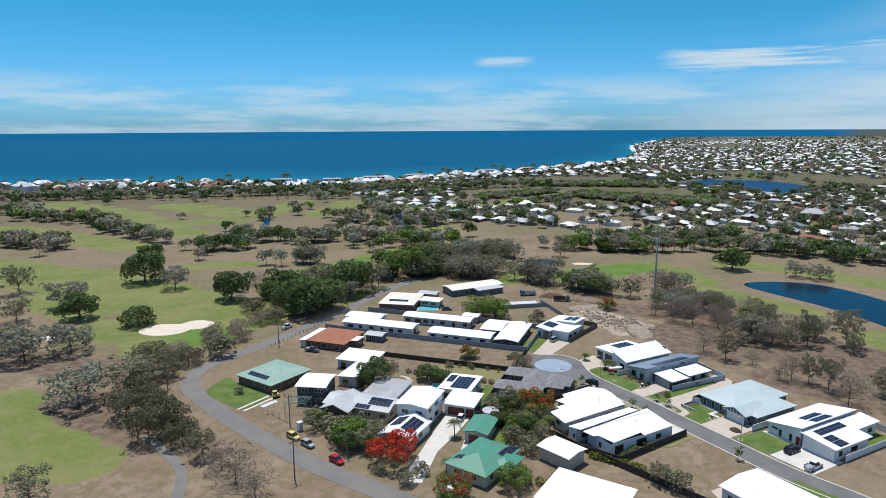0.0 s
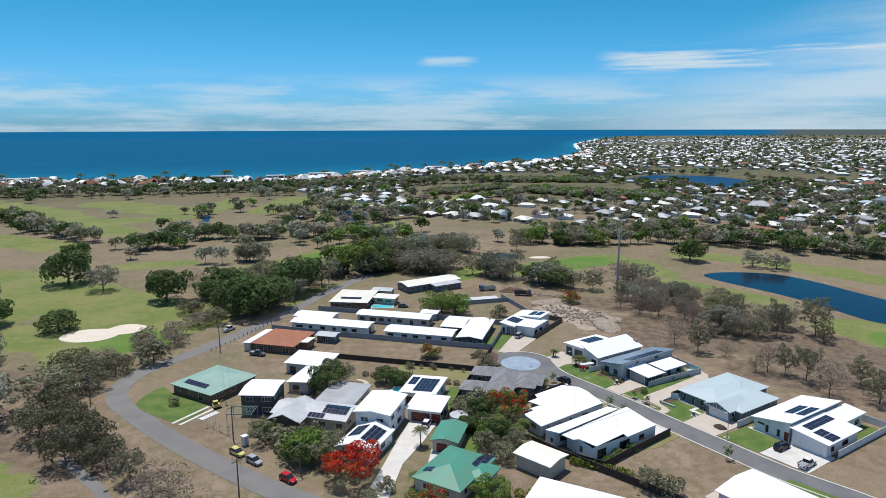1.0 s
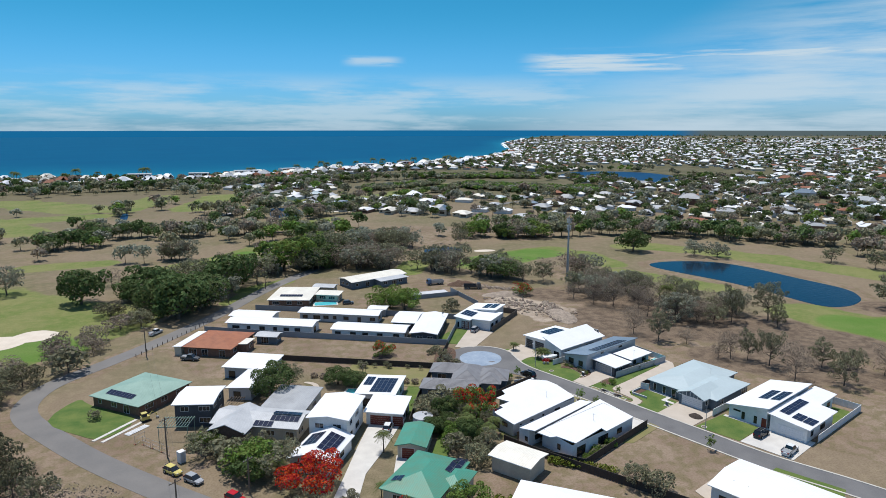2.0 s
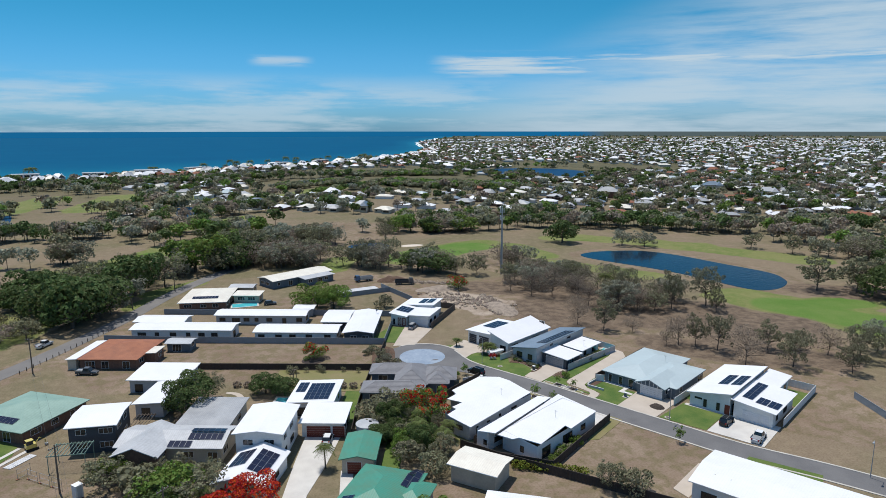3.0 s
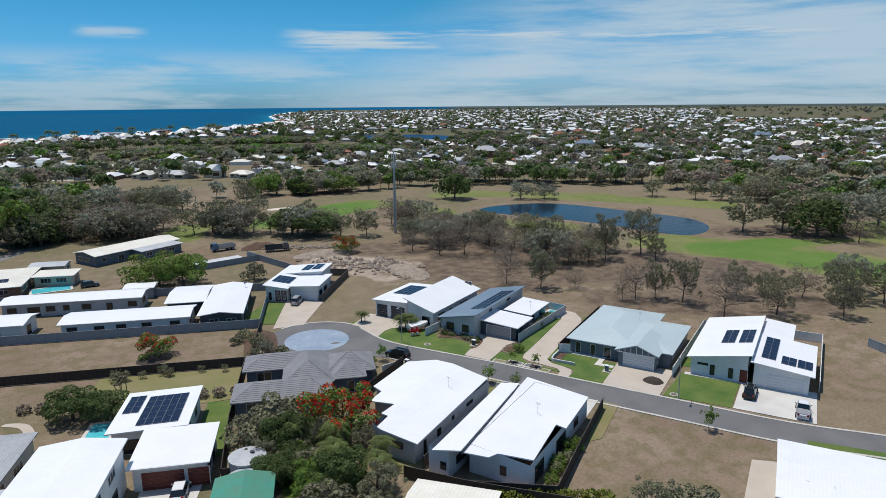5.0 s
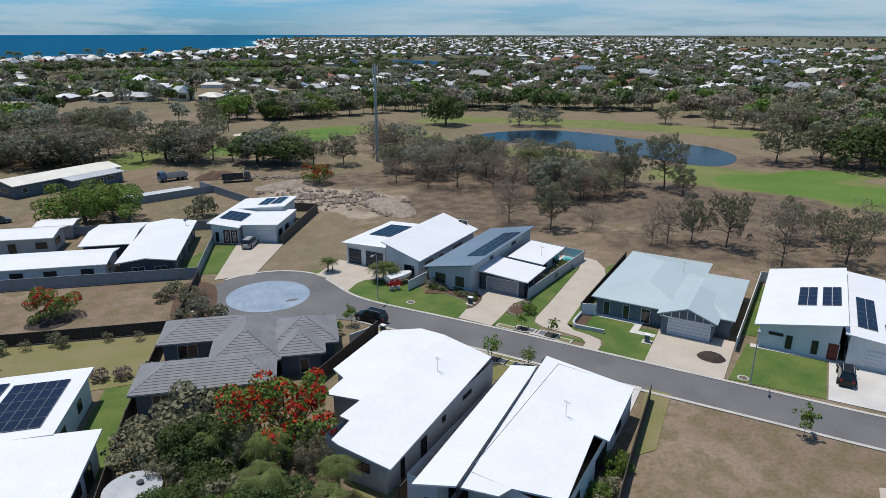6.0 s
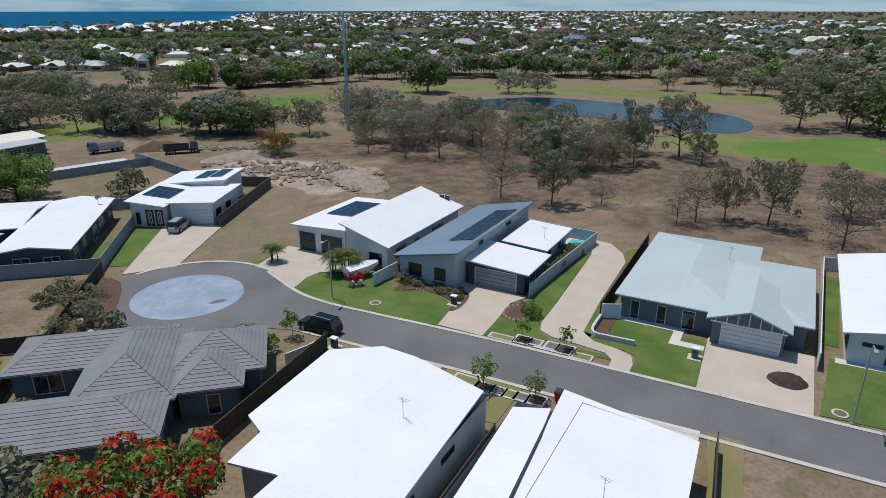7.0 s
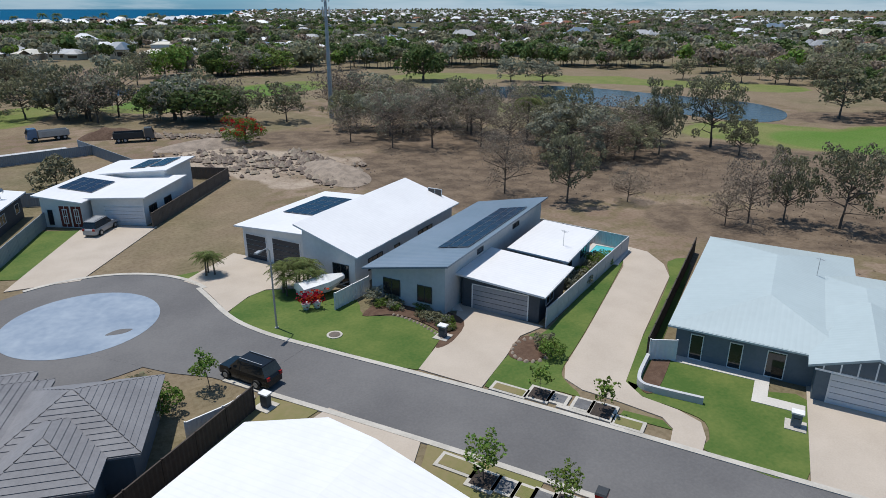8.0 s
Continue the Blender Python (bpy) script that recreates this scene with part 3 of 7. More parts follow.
def smooth_line(pts, per=8, closed=False):
    out, n = [], len(pts)
    for k in range(n if closed else n - 1):
        p = [Vector((*pts[(k + j) % n if closed else min(max(k + j, 0), n - 1)], 0)) for j in (-1, 0, 1, 2)]
        for i in range(per):
            t = i / per
            out.append(0.5 * ((2 * p[1]) + (p[2] - p[0]) * t + (2 * p[0] - 5 * p[1] + 4 * p[2] - p[3]) * t * t + (3 * p[1] - p[0] - 3 * p[2] + p[3]) * t ** 3))
    if not closed:
        out.append(Vector((*pts[-1], 0)))
    return [(v.x, v.y) for v in out]


def side_normals(line):
    res = []
    for k in range(len(line)):
        a, c = line[max(k - 1, 0)], line[min(k + 1, len(line) - 1)]
        d = Vector((c[0] - a[0], c[1] - a[1])).normalized()
        res.append((-d.y, d.x))
    return res


def strip(name, line, left, right, z, mat, label="", thick=0.12, kind="structure", parent=None):
    nm = side_normals(line)
    n = len(line)
    L = [(p[0] + q[0] * left, p[1] + q[1] * left) for p, q in zip(line, nm)]
    R = [(p[0] + q[0] * right, p[1] + q[1] * right) for p, q in zip(line, nm)]
    vs = [(*p, z) for p in L] + [(*p, z) for p in R] + [(*p, z - thick) for p in L] + [(*p, z - thick) for p in R]
    fs = []
    for k in range(n - 1):
        fs += [(k, n + k, n + k + 1, k + 1), (2 * n + k, k, k + 1, 2 * n + k + 1), (n + k, 3 * n + k, 3 * n + k + 1, n + k + 1)]
    fs += [(0, 2 * n, 3 * n, n), (n - 1, 2 * n - 1, 4 * n - 1, 3 * n - 1)]
    ob = mesh_object(name, vs, fs, mat, parent)
    return tagged(ob, label, "", "", kind) if not parent else ob


def patch(name, pts, z, mat, label="", base=WORLD, kind="structure", smooth=0, thick=0.15, parent=None):
    w = [in_frame(*base, *p) for p in pts]
    if smooth:
        w = smooth_line(w, smooth, True)
    if sum(w[k][0] * w[(k + 1) % len(w)][1] - w[(k + 1) % len(w)][0] * w[k][1] for k in range(len(w))) < 0:
        w = w[::-1]
    n = len(w)
    vs = [(*p, z) for p in w] + [(*p, z - thick) for p in w]
    fs = [list(range(n))] + [(k + n, (k + 1) % n + n, (k + 1) % n, k) for k in range(n)]
    ob = mesh_object(name, vs, fs, mat, parent)
    return tagged(ob, label, "", "", kind) if not parent else ob


# ---- ground ----
COAST_X = [-5000, -1500, -617, -386, -149, -3, 114, 213, 326, 438, 584, 767, 1111, 1900, 5000]
COAST_Y = [700, 860, 904, 917, 930, 1030, 1129, 1216, 1361, 1547, 1960, 2680, 3515, 5200, 9000]
FAIRWAYS = [
    (-275, 358, -192, 322, 26), (-192, 322, -136, 287, 27), (-136, 287, -84, 254, 24), (-82, 247, -99, 223, 17), (-128, 238, -95, 228, 15), (-180, 285, -150, 262, 14),
    (-344, 497, -279, 460, 19), (-279, 460, -200, 413, 17), (-391, 662, -282, 578, 22), (-282, 578, -185, 465, 16),
    (-267, 642, -186, 582, 27), (-209, 523, -172, 538, 18), (-158, 573, -149, 671, 17), (-107, 571, -96, 669, 18), (-62, 683, -29, 617, 15),
    (-140, 352, -110, 358, 9), (-79, 332, -53, 361, 10), (-53, 361, -30, 398, 10), (-34, 452, 3, 494, 9), (9, 598, 68, 661, 13), (68, 661, 149, 750, 17),
    (65, 322, 107, 346, 14), (88, 338, 114, 348, 12), (125, 337, 128, 309, 9), (125, 292, 149, 258, 8), (167, 355, 185, 335, 9), (200, 317, 216, 307, 9),
    (156, 351, 195, 325, 8), (195, 325, 236, 259, 12), (-38, 290, -23, 303, 5), (-42, 272, -30, 296, 4), (30, 311, 37, 330, 8), (-123, 168, -94, 151, 13), (-102, 137, -82, 137, 9),
    (160, 218, 172, 190, 15), (172, 190, 176, 158, 17), (168, 203, 206, 198, 10), (230, 190, 320, 140, 22),
]
EARTH = [
    (-60, 128, -20, 112, 22), (-90, 190, -60, 140, 10), (-92, 168, -68, 132, 16), (-130, 182, -95, 176, 10), (62, 400, 24, 376, 24), (50, 430, 110, 400, 22), (72, 240, 84, 205, 13),
    (95, 235, 130, 185, 30), (75, 215, 118, 168, 20), (112, 152, 128, 172, 16), (60, 250, 90, 262, 14), (40, 285, 62, 262, 14), (-72, 205, -40, 250, 6), (-35, 230, 5, 205, 20),
    (-40, 150, -66, 172, 8), (40, 130, 68, 140, 14), (100, 140, 125, 118, 14), (20, 125, 45, 118, 14), (-36, 205, -45, 222, 9),
    (100, 300, 112, 262, 12), (130, 170, 118, 190, 14), (-12, 170, -22, 186, 7), (10, 262, 22, 240, 9), (-30, 160, -40, 146, 6),
]
LITTER = [(85, 228, 145, 188, 15), (78, 262, 110, 240, 10), (132, 160, 118, 182, 8), (88, 212, 138, 208, 13), (98, 245, 120, 232, 13), (100, 186, 116, 168, 8), (-105, 170, -70, 150, 10), (-140, 205, -95, 190, 10), (192, 217, 215, 200, 12)]
LUSH = [(68, 326, 104, 342, 13), (164, 205, 173, 182, 11), (174, 180, 177, 160, 12), (-99, 236, -86, 228, 11), (168, 203, 190, 200, 7), (-60, 345, -45, 372, 5)]
BARE = [(58, 256, 74, 238, 9), (66, 230, 60, 248, 5)]


def capsules(X, Y, rows):
    best = np.zeros_like(X)
    for x0, y0, x1, y1, r in rows:
        dx, dy = x1 - x0, y1 - y0
        t = np.clip(((X - x0) * dx + (Y - y0) * dy) / (dx * dx + dy * dy + 1e-9), 0, 1)
        d = np.hypot(X - x0 - t * dx, Y - y0 - t * dy)
        best = np.maximum(best, np.clip(1 - (d - r * 0.62) / (r * 0.6), 0, 1))
    return best


def coast_y(x):
    return np.interp(x, COAST_X, COAST_Y)


def build_ground():
    def axis(lo, hi, fine, out_lo, out_hi):
        a = list(np.arange(lo, hi + 0.1, fine))
        s, v = fine, lo
        left = []
        while v > out_lo:
            s = min(s * 1.12, 150)
            v -= s
            left.append(max(v, out_lo))
        s, v = fine, hi
        while v < out_hi:
            s = min(s * 1.10, 150)
            v += s
            a.append(min(v, out_hi))
        return np.array(left[::-1] + a)
    xs, ys = axis(-280, 260, 2.5, -4900, 4900), axis(70, 480, 2.5, -900, 4900)
    X, Y = np.meshgrid(xs, ys)
    off = Y - coast_y(X)
    Z = -5 * np.clip((off + 20) / 60, 0, 1)
    nx, ny = len(xs), len(ys)
    verts = np.stack([X, Y, Z], -1).reshape(-1, 3)
    i = np.arange(nx * ny).reshape(ny, nx)
    faces = np.stack([i[:-1, :-1], i[:-1, 1:], i[1:, 1:], i[1:, :-1]], -1).reshape(-1, 4)
    me = bpy.data.meshes.new("ground")
    me.from_pydata(verts.tolist(), [], faces.tolist())
    me.materials.append(GROUND)
    far = np.clip((Y - 1500 + 0.3 * X) / 1200, 0, 1) * (X > 1200)
    for name, val in (("green", capsules(X, Y, FAIRWAYS)), ("lush", capsules(X, Y, LUSH)), ("dirt", np.maximum(capsules(X, Y, EARTH + [(*POND[k - 1], *POND[k], 7) for k in range(len(POND))]), far * 0.15)), ("litter", capsules(X, Y, LITTER)), ("cover", np.maximum(np.clip((np.hypot(X, Y) - 480) / 420, 0, 1), capsules(X, Y, [(190, 690, 270, 860, 75)]))),
                      ("sand", np.maximum(np.clip(1 - np.abs(off + 8) / 14, 0, 1), capsules(X, Y, BARE) * 0.62))):
        at = me.attributes.new(name, "FLOAT", "POINT")
        at.data.foreach_set("value", val.ravel().astype(np.float32))
    me.update()
    tagged(new("ground", me), "dry coastal ground with watered fairways and bare earth", "", "", "structure")


POND = [(147, 306), (160, 309), (178, 304), (188, 289), (194, 266), (199, 246), (195, 234), (188, 227), (178, 223), (170, 227), (165, 250), (159, 268), (150, 286), (145, 298)]
LAKES = [[(302, 830), (335, 806), (376, 803), (369, 746), (394, 731), (435, 762), (463, 820), (456, 891), (416, 923), (357, 917)],
         [(-44, 540), (-42, 564), (-24, 557), (-19, 516), (-31, 504), (-40, 510)], [(-4, 563), (8, 592), (24, 573), (22, 540), (8, 538)], [(-142, 505), (-151, 548), (-146, 544), (-137, 500)],
         [(47, 362), (55, 368), (65, 365), (66, 354), (55, 348), (47, 351)], [(-22, 668), (-14, 690), (5, 669), (1, 636), (-13, 632)], [(318, 1062), (388, 996), (396, 1016), (334, 1080)]]


def inside(X, Y, poly):
    res = np.zeros(X.shape, bool)
    n = len(poly)
    for k in range(n):
        (x0, y0), (x1, y1) = poly[k], poly[(k + 1) % n]
        hit = ((y0 > Y) != (y1 > Y)) & (X < (x1 - x0) * (Y - y0) / (y1 - y0 + 1e-12) + x0)
        res ^= hit
    return res


build_ground()
patch("water_pond", POND, 0.06, LAKE, "still dark blue golf course pond", smooth=8, thick=0.3)
for lake in LAKES:
    patch("water_lake", lake, 0.06, FAR_LAKE, "calm blue lake between trees and houses", smooth=8, thick=0.3)


def build_sea():
    xs = np.concatenate([np.linspace(-4900, -1000, 27), np.linspace(-900, 1300, 111), np.linspace(1360, 4900, 30)])
    rows = [0, 6, 15, 40, 90, 200, 400, 800, 1400, 2200, 3000, 4000]
    verts, shallow = [], []
    for r in rows:
        for x in xs:
            y = min(coast_y(x) - 16 + r, 4900) + (6 * noise.noise((x * 0.02, 3.0, 0)) if r < 20 else 0)
            verts.append((x, y, -0.6))
            shallow.append(max(0.0, 1 - r / 420) ** 2 * (0.6 + 0.4 * noise.noise((x * 0.004, r * 0.004, 7))))
    n = len(xs)
    faces = [(a * n + k, a * n + k + 1, a * n + n + k + 1, a * n + n + k) for a in range(len(rows) - 1) for k in range(n - 1)]
    ob = mesh_object("water_sea", verts, faces, SEA)
    at = ob.data.attributes.new("shallow", "FLOAT", "POINT")
    at.data.foreach_set("value", np.array(shallow, np.float32))
    tagged(ob, "deep blue open sea reaching the horizon", "", "", "structure")
    for x0, x1, o, w in ((380, 620, -4, 7), (560, 760, -2, 10), (600, 700, 40, 6), (440, 560, 20, 4), (100, 330, -6, 3), (760, 1100, 0, 12)):
        line = [(x, float(coast_y(x)) - 10 + o + 7 * noise.noise((x * 0.03, o, 1))) for x in np.linspace(x0, x1, 40)]
        strip("water_surf", line, w * 0.5, -w * 0.5, -0.45, FOAM, "white surf breaking along the shore", 0.1)


build_sea()


# ---- roads, paths, lawns ----
ST_LINE = smooth_line([(40.0, 191.0), (44.6, 184.6), (47.8, 179.3), (51.7, 172.9), (55.6, 166.2), (62.4, 153.8), (68.9, 142.2), (75.8, 130.2), (85.2, 118.2), (97.0, 100.5), (110.0, 80.0)], 8)
OLD_LINE = smooth_line([(22, 98), (-10, 121.9), (-28.9, 135), (-50, 153.2), (-65, 168.6), (-74.3, 179.6), (-77.4, 189), (-75.6, 200), (-67, 213.4), (-56, 232), (-43, 258), (-32, 285), (-20, 308), (4, 348)], 8)
strip("road", OLD_LINE, 2.7, -2.7, 0.05, OLD_ASPHALT, "worn grey asphalt road curving past old houses")
strip("road", ST_LINE, 3.0, -3.0, 0.05, ASPHALT, "smooth dark asphalt residential street")
CIRCLE = (35.0, 196.8)
ring = [(CIRCLE[0] + 10.2 * math.cos(2 * math.pi * k / 48), CIRCLE[1] + 10.2 * math.sin(2 * math.pi * k / 48)) for k in range(48)]
patch("road_turning_circle", ring, 0.055, ASPHALT, "dark asphalt turning circle at the street's end")
disc = [(35.1 + 5.9 * math.cos(2 * math.pi * k / 48), 197.0 + 5.9 * math.sin(2 * math.pi * k / 48)) for k in range(48)]
patch("pavement_disc", disc, 0.075, DISC, "round faded blue paved centre of the turning circle")
patch("pavement_stain", [(36.4, 193.6), (37.6, 193.2), (38.4, 193.6), (37.4, 194.1)], 0.08, ASPHALT, "dark worn patch on the paved disc", smooth=4, thick=0.02)
start = 12
strip("kerb_north", ST_LINE[start:], 3.42, 3.0, 0.11, KERB, "pale concrete kerb")
strip("kerb_south", ST_LINE[start - 3:], -3.0, -3.42, 0.11, KERB, "pale concrete kerb")
for a0, a1 in ((-30, 110), (138, 262)):
    arc = [(CIRCLE[0] + 10.4 * math.cos(radians(a)), CIRCLE[1] + 10.4 * math.sin(radians(a))) for a in np.linspace(a0 + 40, a1, 40)]
    strip("kerb_circle", arc, 0.22, -0.22, 0.11, KERB, "pale concrete kerb round the turning circle")
BEND = [(-24.6, 2.6), (-21.5, 1.3), (-18.4, 0.0), (-15.8, -0.7), (-12.5, -1.0), (-9.0, -0.88)]
strip("kerb_bend", [in_frame(*STREET, *p) for p in smooth_line(BEND, 8)], 0.22, -0.22, 0.11, KERB, "pale concrete kerb")
patch("road_mouth", [(-9.0, -7.3), (-9.0, -0.9)] + BEND[:0:-1][1:] + [(-24.6, 2.6), (-29, 1.5), (-31, -4), (-24, -10), (-15, -8.6), (-12, -7.6)], 0.06, ASPHALT, "dark asphalt where the street meets the circle", STREET)
strip("path_golf", smooth_line([(-54.6, 118), (-56.5, 127), (-60, 135), (-66.4, 142), (-74, 150)], 8), 1.2, -1.2, 0.04, OLD_ASPHALT, "narrow asphalt golf buggy path")
strip("path_golf", smooth_line([(-30, 520), (-10, 540), (12, 532), (30, 545), (20, 580), (-12, 600), (-60, 560), (-80, 520)], 8), 1.8, -1.8, 0.05, PALE_CONCRETE, "pale winding golf buggy path")

S4 = STREET
patch("driveway", [(0.0, 0.2), (4.9, 0.2), (4.7, 4.6), (4.4, 8.2), (5.4, 10.6), (-2.6, 11.2), (-1.1, 7.9)], 0.09, CONCRETE, "pinkish exposed concrete driveway", S4)
patch("driveway", [(6.2, 32.5), (9.0, 31.8), (11.2, 29), (12.3, 26), (12.7, 13.3), (13.2, 5.6), (14.6, 4.3), (16.9, 3.9), (18.4, 3.2), (18.9, 1.7), (18.9, 0.3), (17.1, 0.3), (17.0, 1.7), (16.2, 2.6), (13.4, 3.0), (10.9, 3.2), (9.4, 4.0), (8.9, 5.6), (8.7, 11.1), (7.8, 26.6)],
      0.085, CONCRETE, "pale concrete shared lane", S4)
patch("driveway", [(24.4, 0.4), (33.0, 0.4), (33.0, 11), (24.0, 11)], 0.09, CONCRETE, "pinkish exposed concrete driveway", S4)
patch("driveway", [(43.0, 1.6), (53.4, 2.0), (53.2, 13), (43.0, 12)], 0.09, PALE_CONCRETE, "white concrete double driveway", S4)
patch("driveway", [(-18.6, 0.3), (-21.5, 1.6), (-24.6, 2.9), (-27.0, 3.0), (-28.4, 10.6), (-15.0, 11.4), (-15.2, 8), (-19, 5.3), (-19.3, 3.4)], 0.088, CONCRETE, "pinkish exposed concrete driveway", S4)
patch("driveway", [(30.0, 207.5), (36.0, 206.6), (45.2, 219.5), (38.5, 224.8)], 0.088, CONCRETE, "pinkish exposed concrete driveway")
patch("driveway", [(-2.6, -6.6), (4.2, -6.6), (6.4, -13), (-3.5, -13.8)], 0.088, CONCRETE, "pinkish exposed concrete driveway", S4)
patch("driveway", [(17.5, -6.0), (25.6, -5.6), (25.8, -12), (18, -12)], 0.088, PALE_CONCRETE, "grey concrete driveway", S4)
patch("driveway", [(46.8, -12), (49.8, -11), (50, -24), (47, -23)], 0.088, CONCRETE, "pale concrete driveway", S4)
patch("driveway", [(-9.6, 128), (-4.8, 127.4), (-1.6, 141), (3.0, 150), (7.8, 161), (1.2, 163), (-2.4, 152), (-5.6, 141)], 0.09, PALE_CONCRETE, "wide pale concrete driveway")
patch("driveway", [(0.5, 125.5), (2.2, 125), (7.0, 146), (5.0, 147)], 0.07, PALE_CONCRETE, "narrow pale concrete side drive")
for o in (0.0, 2.0):
    patch("wheel_track", [(-56.5 + o, 165.2 - o * 0.45), (-55.8 + o, 164.9 - o * 0.45), (-49.6 + o, 174.0 - o * 0.45), (-50.3 + o, 174.4 - o * 0.45)], 0.08, PALE_CONCRETE, "pale concrete wheel track across the lawn")
for pts, base, mat, lab in (
    ([(-18.4, 0.25), (-15.8, -0.45), (-12.5, -0.75), (-6.3, -0.4), (-0.1, 0.1), (-0.5, 3), (-1.0, 5.2), (-2.2, 6.0), (-3.7, 6.4), (-5.9, 6.4), (-8.4, 5.4), (-10.5, 7.4), (-14, 8), (-18.8, 5.3), (-19.2, 3.4)], S4, LAWN, "bright green mown front lawn"),
    ([(5.0, 0.5), (8.8, 2.2), (11, 2.4), (9.4, 3.9), (8.8, 5.6), (8.6, 11.1), (7.6, 26.6), (6.9, 30), (6.4, 30), (5.9, 10.4), (5.0, 9)], S4, LAWN, "green lawn strip beside the lane"),
    ([(13.3, 5.7), (14.6, 4.4), (17, 4), (18.6, 3.4), (19.1, 1.7), (19.1, 0.5), (24.2, 0.5), (24.2, 9.0), (21.5, 8.9), (21.5, 10.4), (15.4, 10.4), (15.4, 5.6), (14.0, 5.6)], S4, LAWN, "bright green mown front lawn"),
    ([(12.75, 6), (14.2, 6), (13.6, 30), (11.4, 30), (12.4, 25), (12.75, 13)], S4, LAWN, "lawn strip beside the lane"),
    ([(13.9, 2.2), (16.3, 2.3), (17.0, 1.6), (13.8, 1.5)], S4, LAWN, "small lawn island beside the lane"),
    ([(33.4, 1.0), (42.8, 1.6), (42.8, 11.6), (34.2, 11.4)], S4, LAWN, "bright green mown front lawn"),
    ([(33.2, 14), (35.0, 14), (35.4, 33), (33.8, 33)], S4, LAWN, "green side lawn behind a white fence"),
    ([(48, 25.5), (53, 25.5), (52.4, 35), (48.4, 35)], S4, LAWN, "green back lawn"),
    ([(-28.8, 3.4), (-25.4, 3.6), (-25.8, 4.9), (-27.8, 5.4)], S4, LAWN, "green verge corner"),
    ([(4.6, -6.4), (11.8, -6.2), (11.8, -12), (6.8, -12.6)], S4, DRY_LAWN, "patchy dry verge lawn"),
    ([(-7.5, -7.6), (-3.0, -7.0), (-3.8, -13.4), (-6.4, -14)], S4, DRY_LAWN, "patchy dry verge lawn"),
    ([(26.0, -5.4), (28.6, -5.4), (29.4, -16), (27.9, -18)], S4, DRY_LAWN, "patchy dry verge lawn"),
    ([(52.5, -3.4), (64, -1.6), (65, -6), (52.5, -8.5)], S4, LAWN, "green verge lawn"),
    ([(24.6, 214.5), (28.5, 211.5), (33.2, 209.0), (38.2, 222.5), (33.5, 225.0)], WORLD, LAWN, "green front lawn"),
    ([(-69, 177), (-66.5, 188), (-62, 184), (-50.5, 175), (-54, 166), (-60, 168.5)], WORLD, LAWN, "green watered corner lawn"),
    ([(-4.5, 22.6), (8.2, 24.5), (8.0, 36.5), (-14, 36.5), (-14, 30)], ESTATE, DRY_LAWN, "back lawn, green and brown"),
    ([(4.3, 8), (8.2, 8), (8.3, 24), (4.3, 24)], ESTATE, LAWN, "green side lawn"),
    ([(15.8, -12), (19, -12), (20, 4), (16.2, 6)], ESTATE, LAWN, "green side lawn"),
    ([(30.0, 158), (33.5, 156.5), (30.0, 148), (27, 149.5)], WORLD, DRY_LAWN, "rough lawn strip"),
):
    patch("lawn", pts, 0.06, mat, lab, base, smooth=0 if len(pts) < 6 else 3)
for pts, base, lab in (
    ([(-8.4, 5.2), (-6.2, 6.6), (-3.7, 6.6), (-1.2, 5.6), (-0.4, 3.4), (0.2, 5.0), (-0.6, 8.4), (-4, 9.4), (-8.2, 9.0)], S4, "brown bark mulch garden bed"),
    ([(4.6, 5.6), (4.6, 8.2), (6.4, 8.4), (7.3, 6.8), (6.6, 5.0), (5.2, 4.8)], S4, "brown bark mulch garden bed with shrubs"),
    ([(14.2, 5.6), (15.3, 5.6), (15.2, 12), (14.3, 12)], S4, "narrow bark mulch bed beside a wall"),
    ([(25.5, 208), (29.5, 205), (26.5, 194), (23.5, 192), (21.5, 196)], WORLD, "bark mulch garden bed at the kerb"),
):
    patch("garden_bed", pts, 0.095, MULCH, lab, base, smooth=4)
PAVER = material("charcoal_paver", (0.16, 0.16, 0.165), (0.11, 0.11, 0.115), 2.0, 0.85, 0, 0.4)
for a0, a1, b0, b1, soil in ((5.6, 7.7, 0.45, 1.15, DRY_LAWN), (8.0, 9.2, 0.65, 1.9, DARK_SOIL), (9.45, 10.35, 0.95, 1.85, PAVER), (11.0, 11.9, 0.95, 2.0, PAVER), (12.15, 13.4, 0.65, 2.1, DARK_SOIL), (13.75, 15.3, 0.45, 1.25, DRY_LAWN),
                             (6.1, 8.1, -8.0, -7.1, DRY_LAWN), (8.3, 9.5, -8.6, -7.4, DARK_SOIL), (9.75, 10.6, -8.3, -7.4, PAVER), (10.85, 11.6, -8.3, -7.4, DRY_LAWN), (11.8, 12.6, -8.2, -7.3, PAVER), (12.85, 14.0, -8.2, -7.0, DARK_SOIL)):
    patch("planter_edge", [(a0 - 0.22, b0 - 0.22), (a1 + 0.22, b0 - 0.22), (a1 + 0.22, b1 + 0.22), (a0 - 0.22, b1 + 0.22)], 0.13, KERB, "pale concrete planter edge", S4)
    patch("planter_bed", [(a0, b0), (a1, b0), (a1, b1), (a0, b1)], 0.15, soil, "bed in a concrete planter", S4)
patch("drain_slab", [(10.0, 0.45), (12.0, 0.4), (12.0, 0.9), (10.0, 0.85)], 0.12, KERB, "pale concrete drain slab at the kerb", S4)


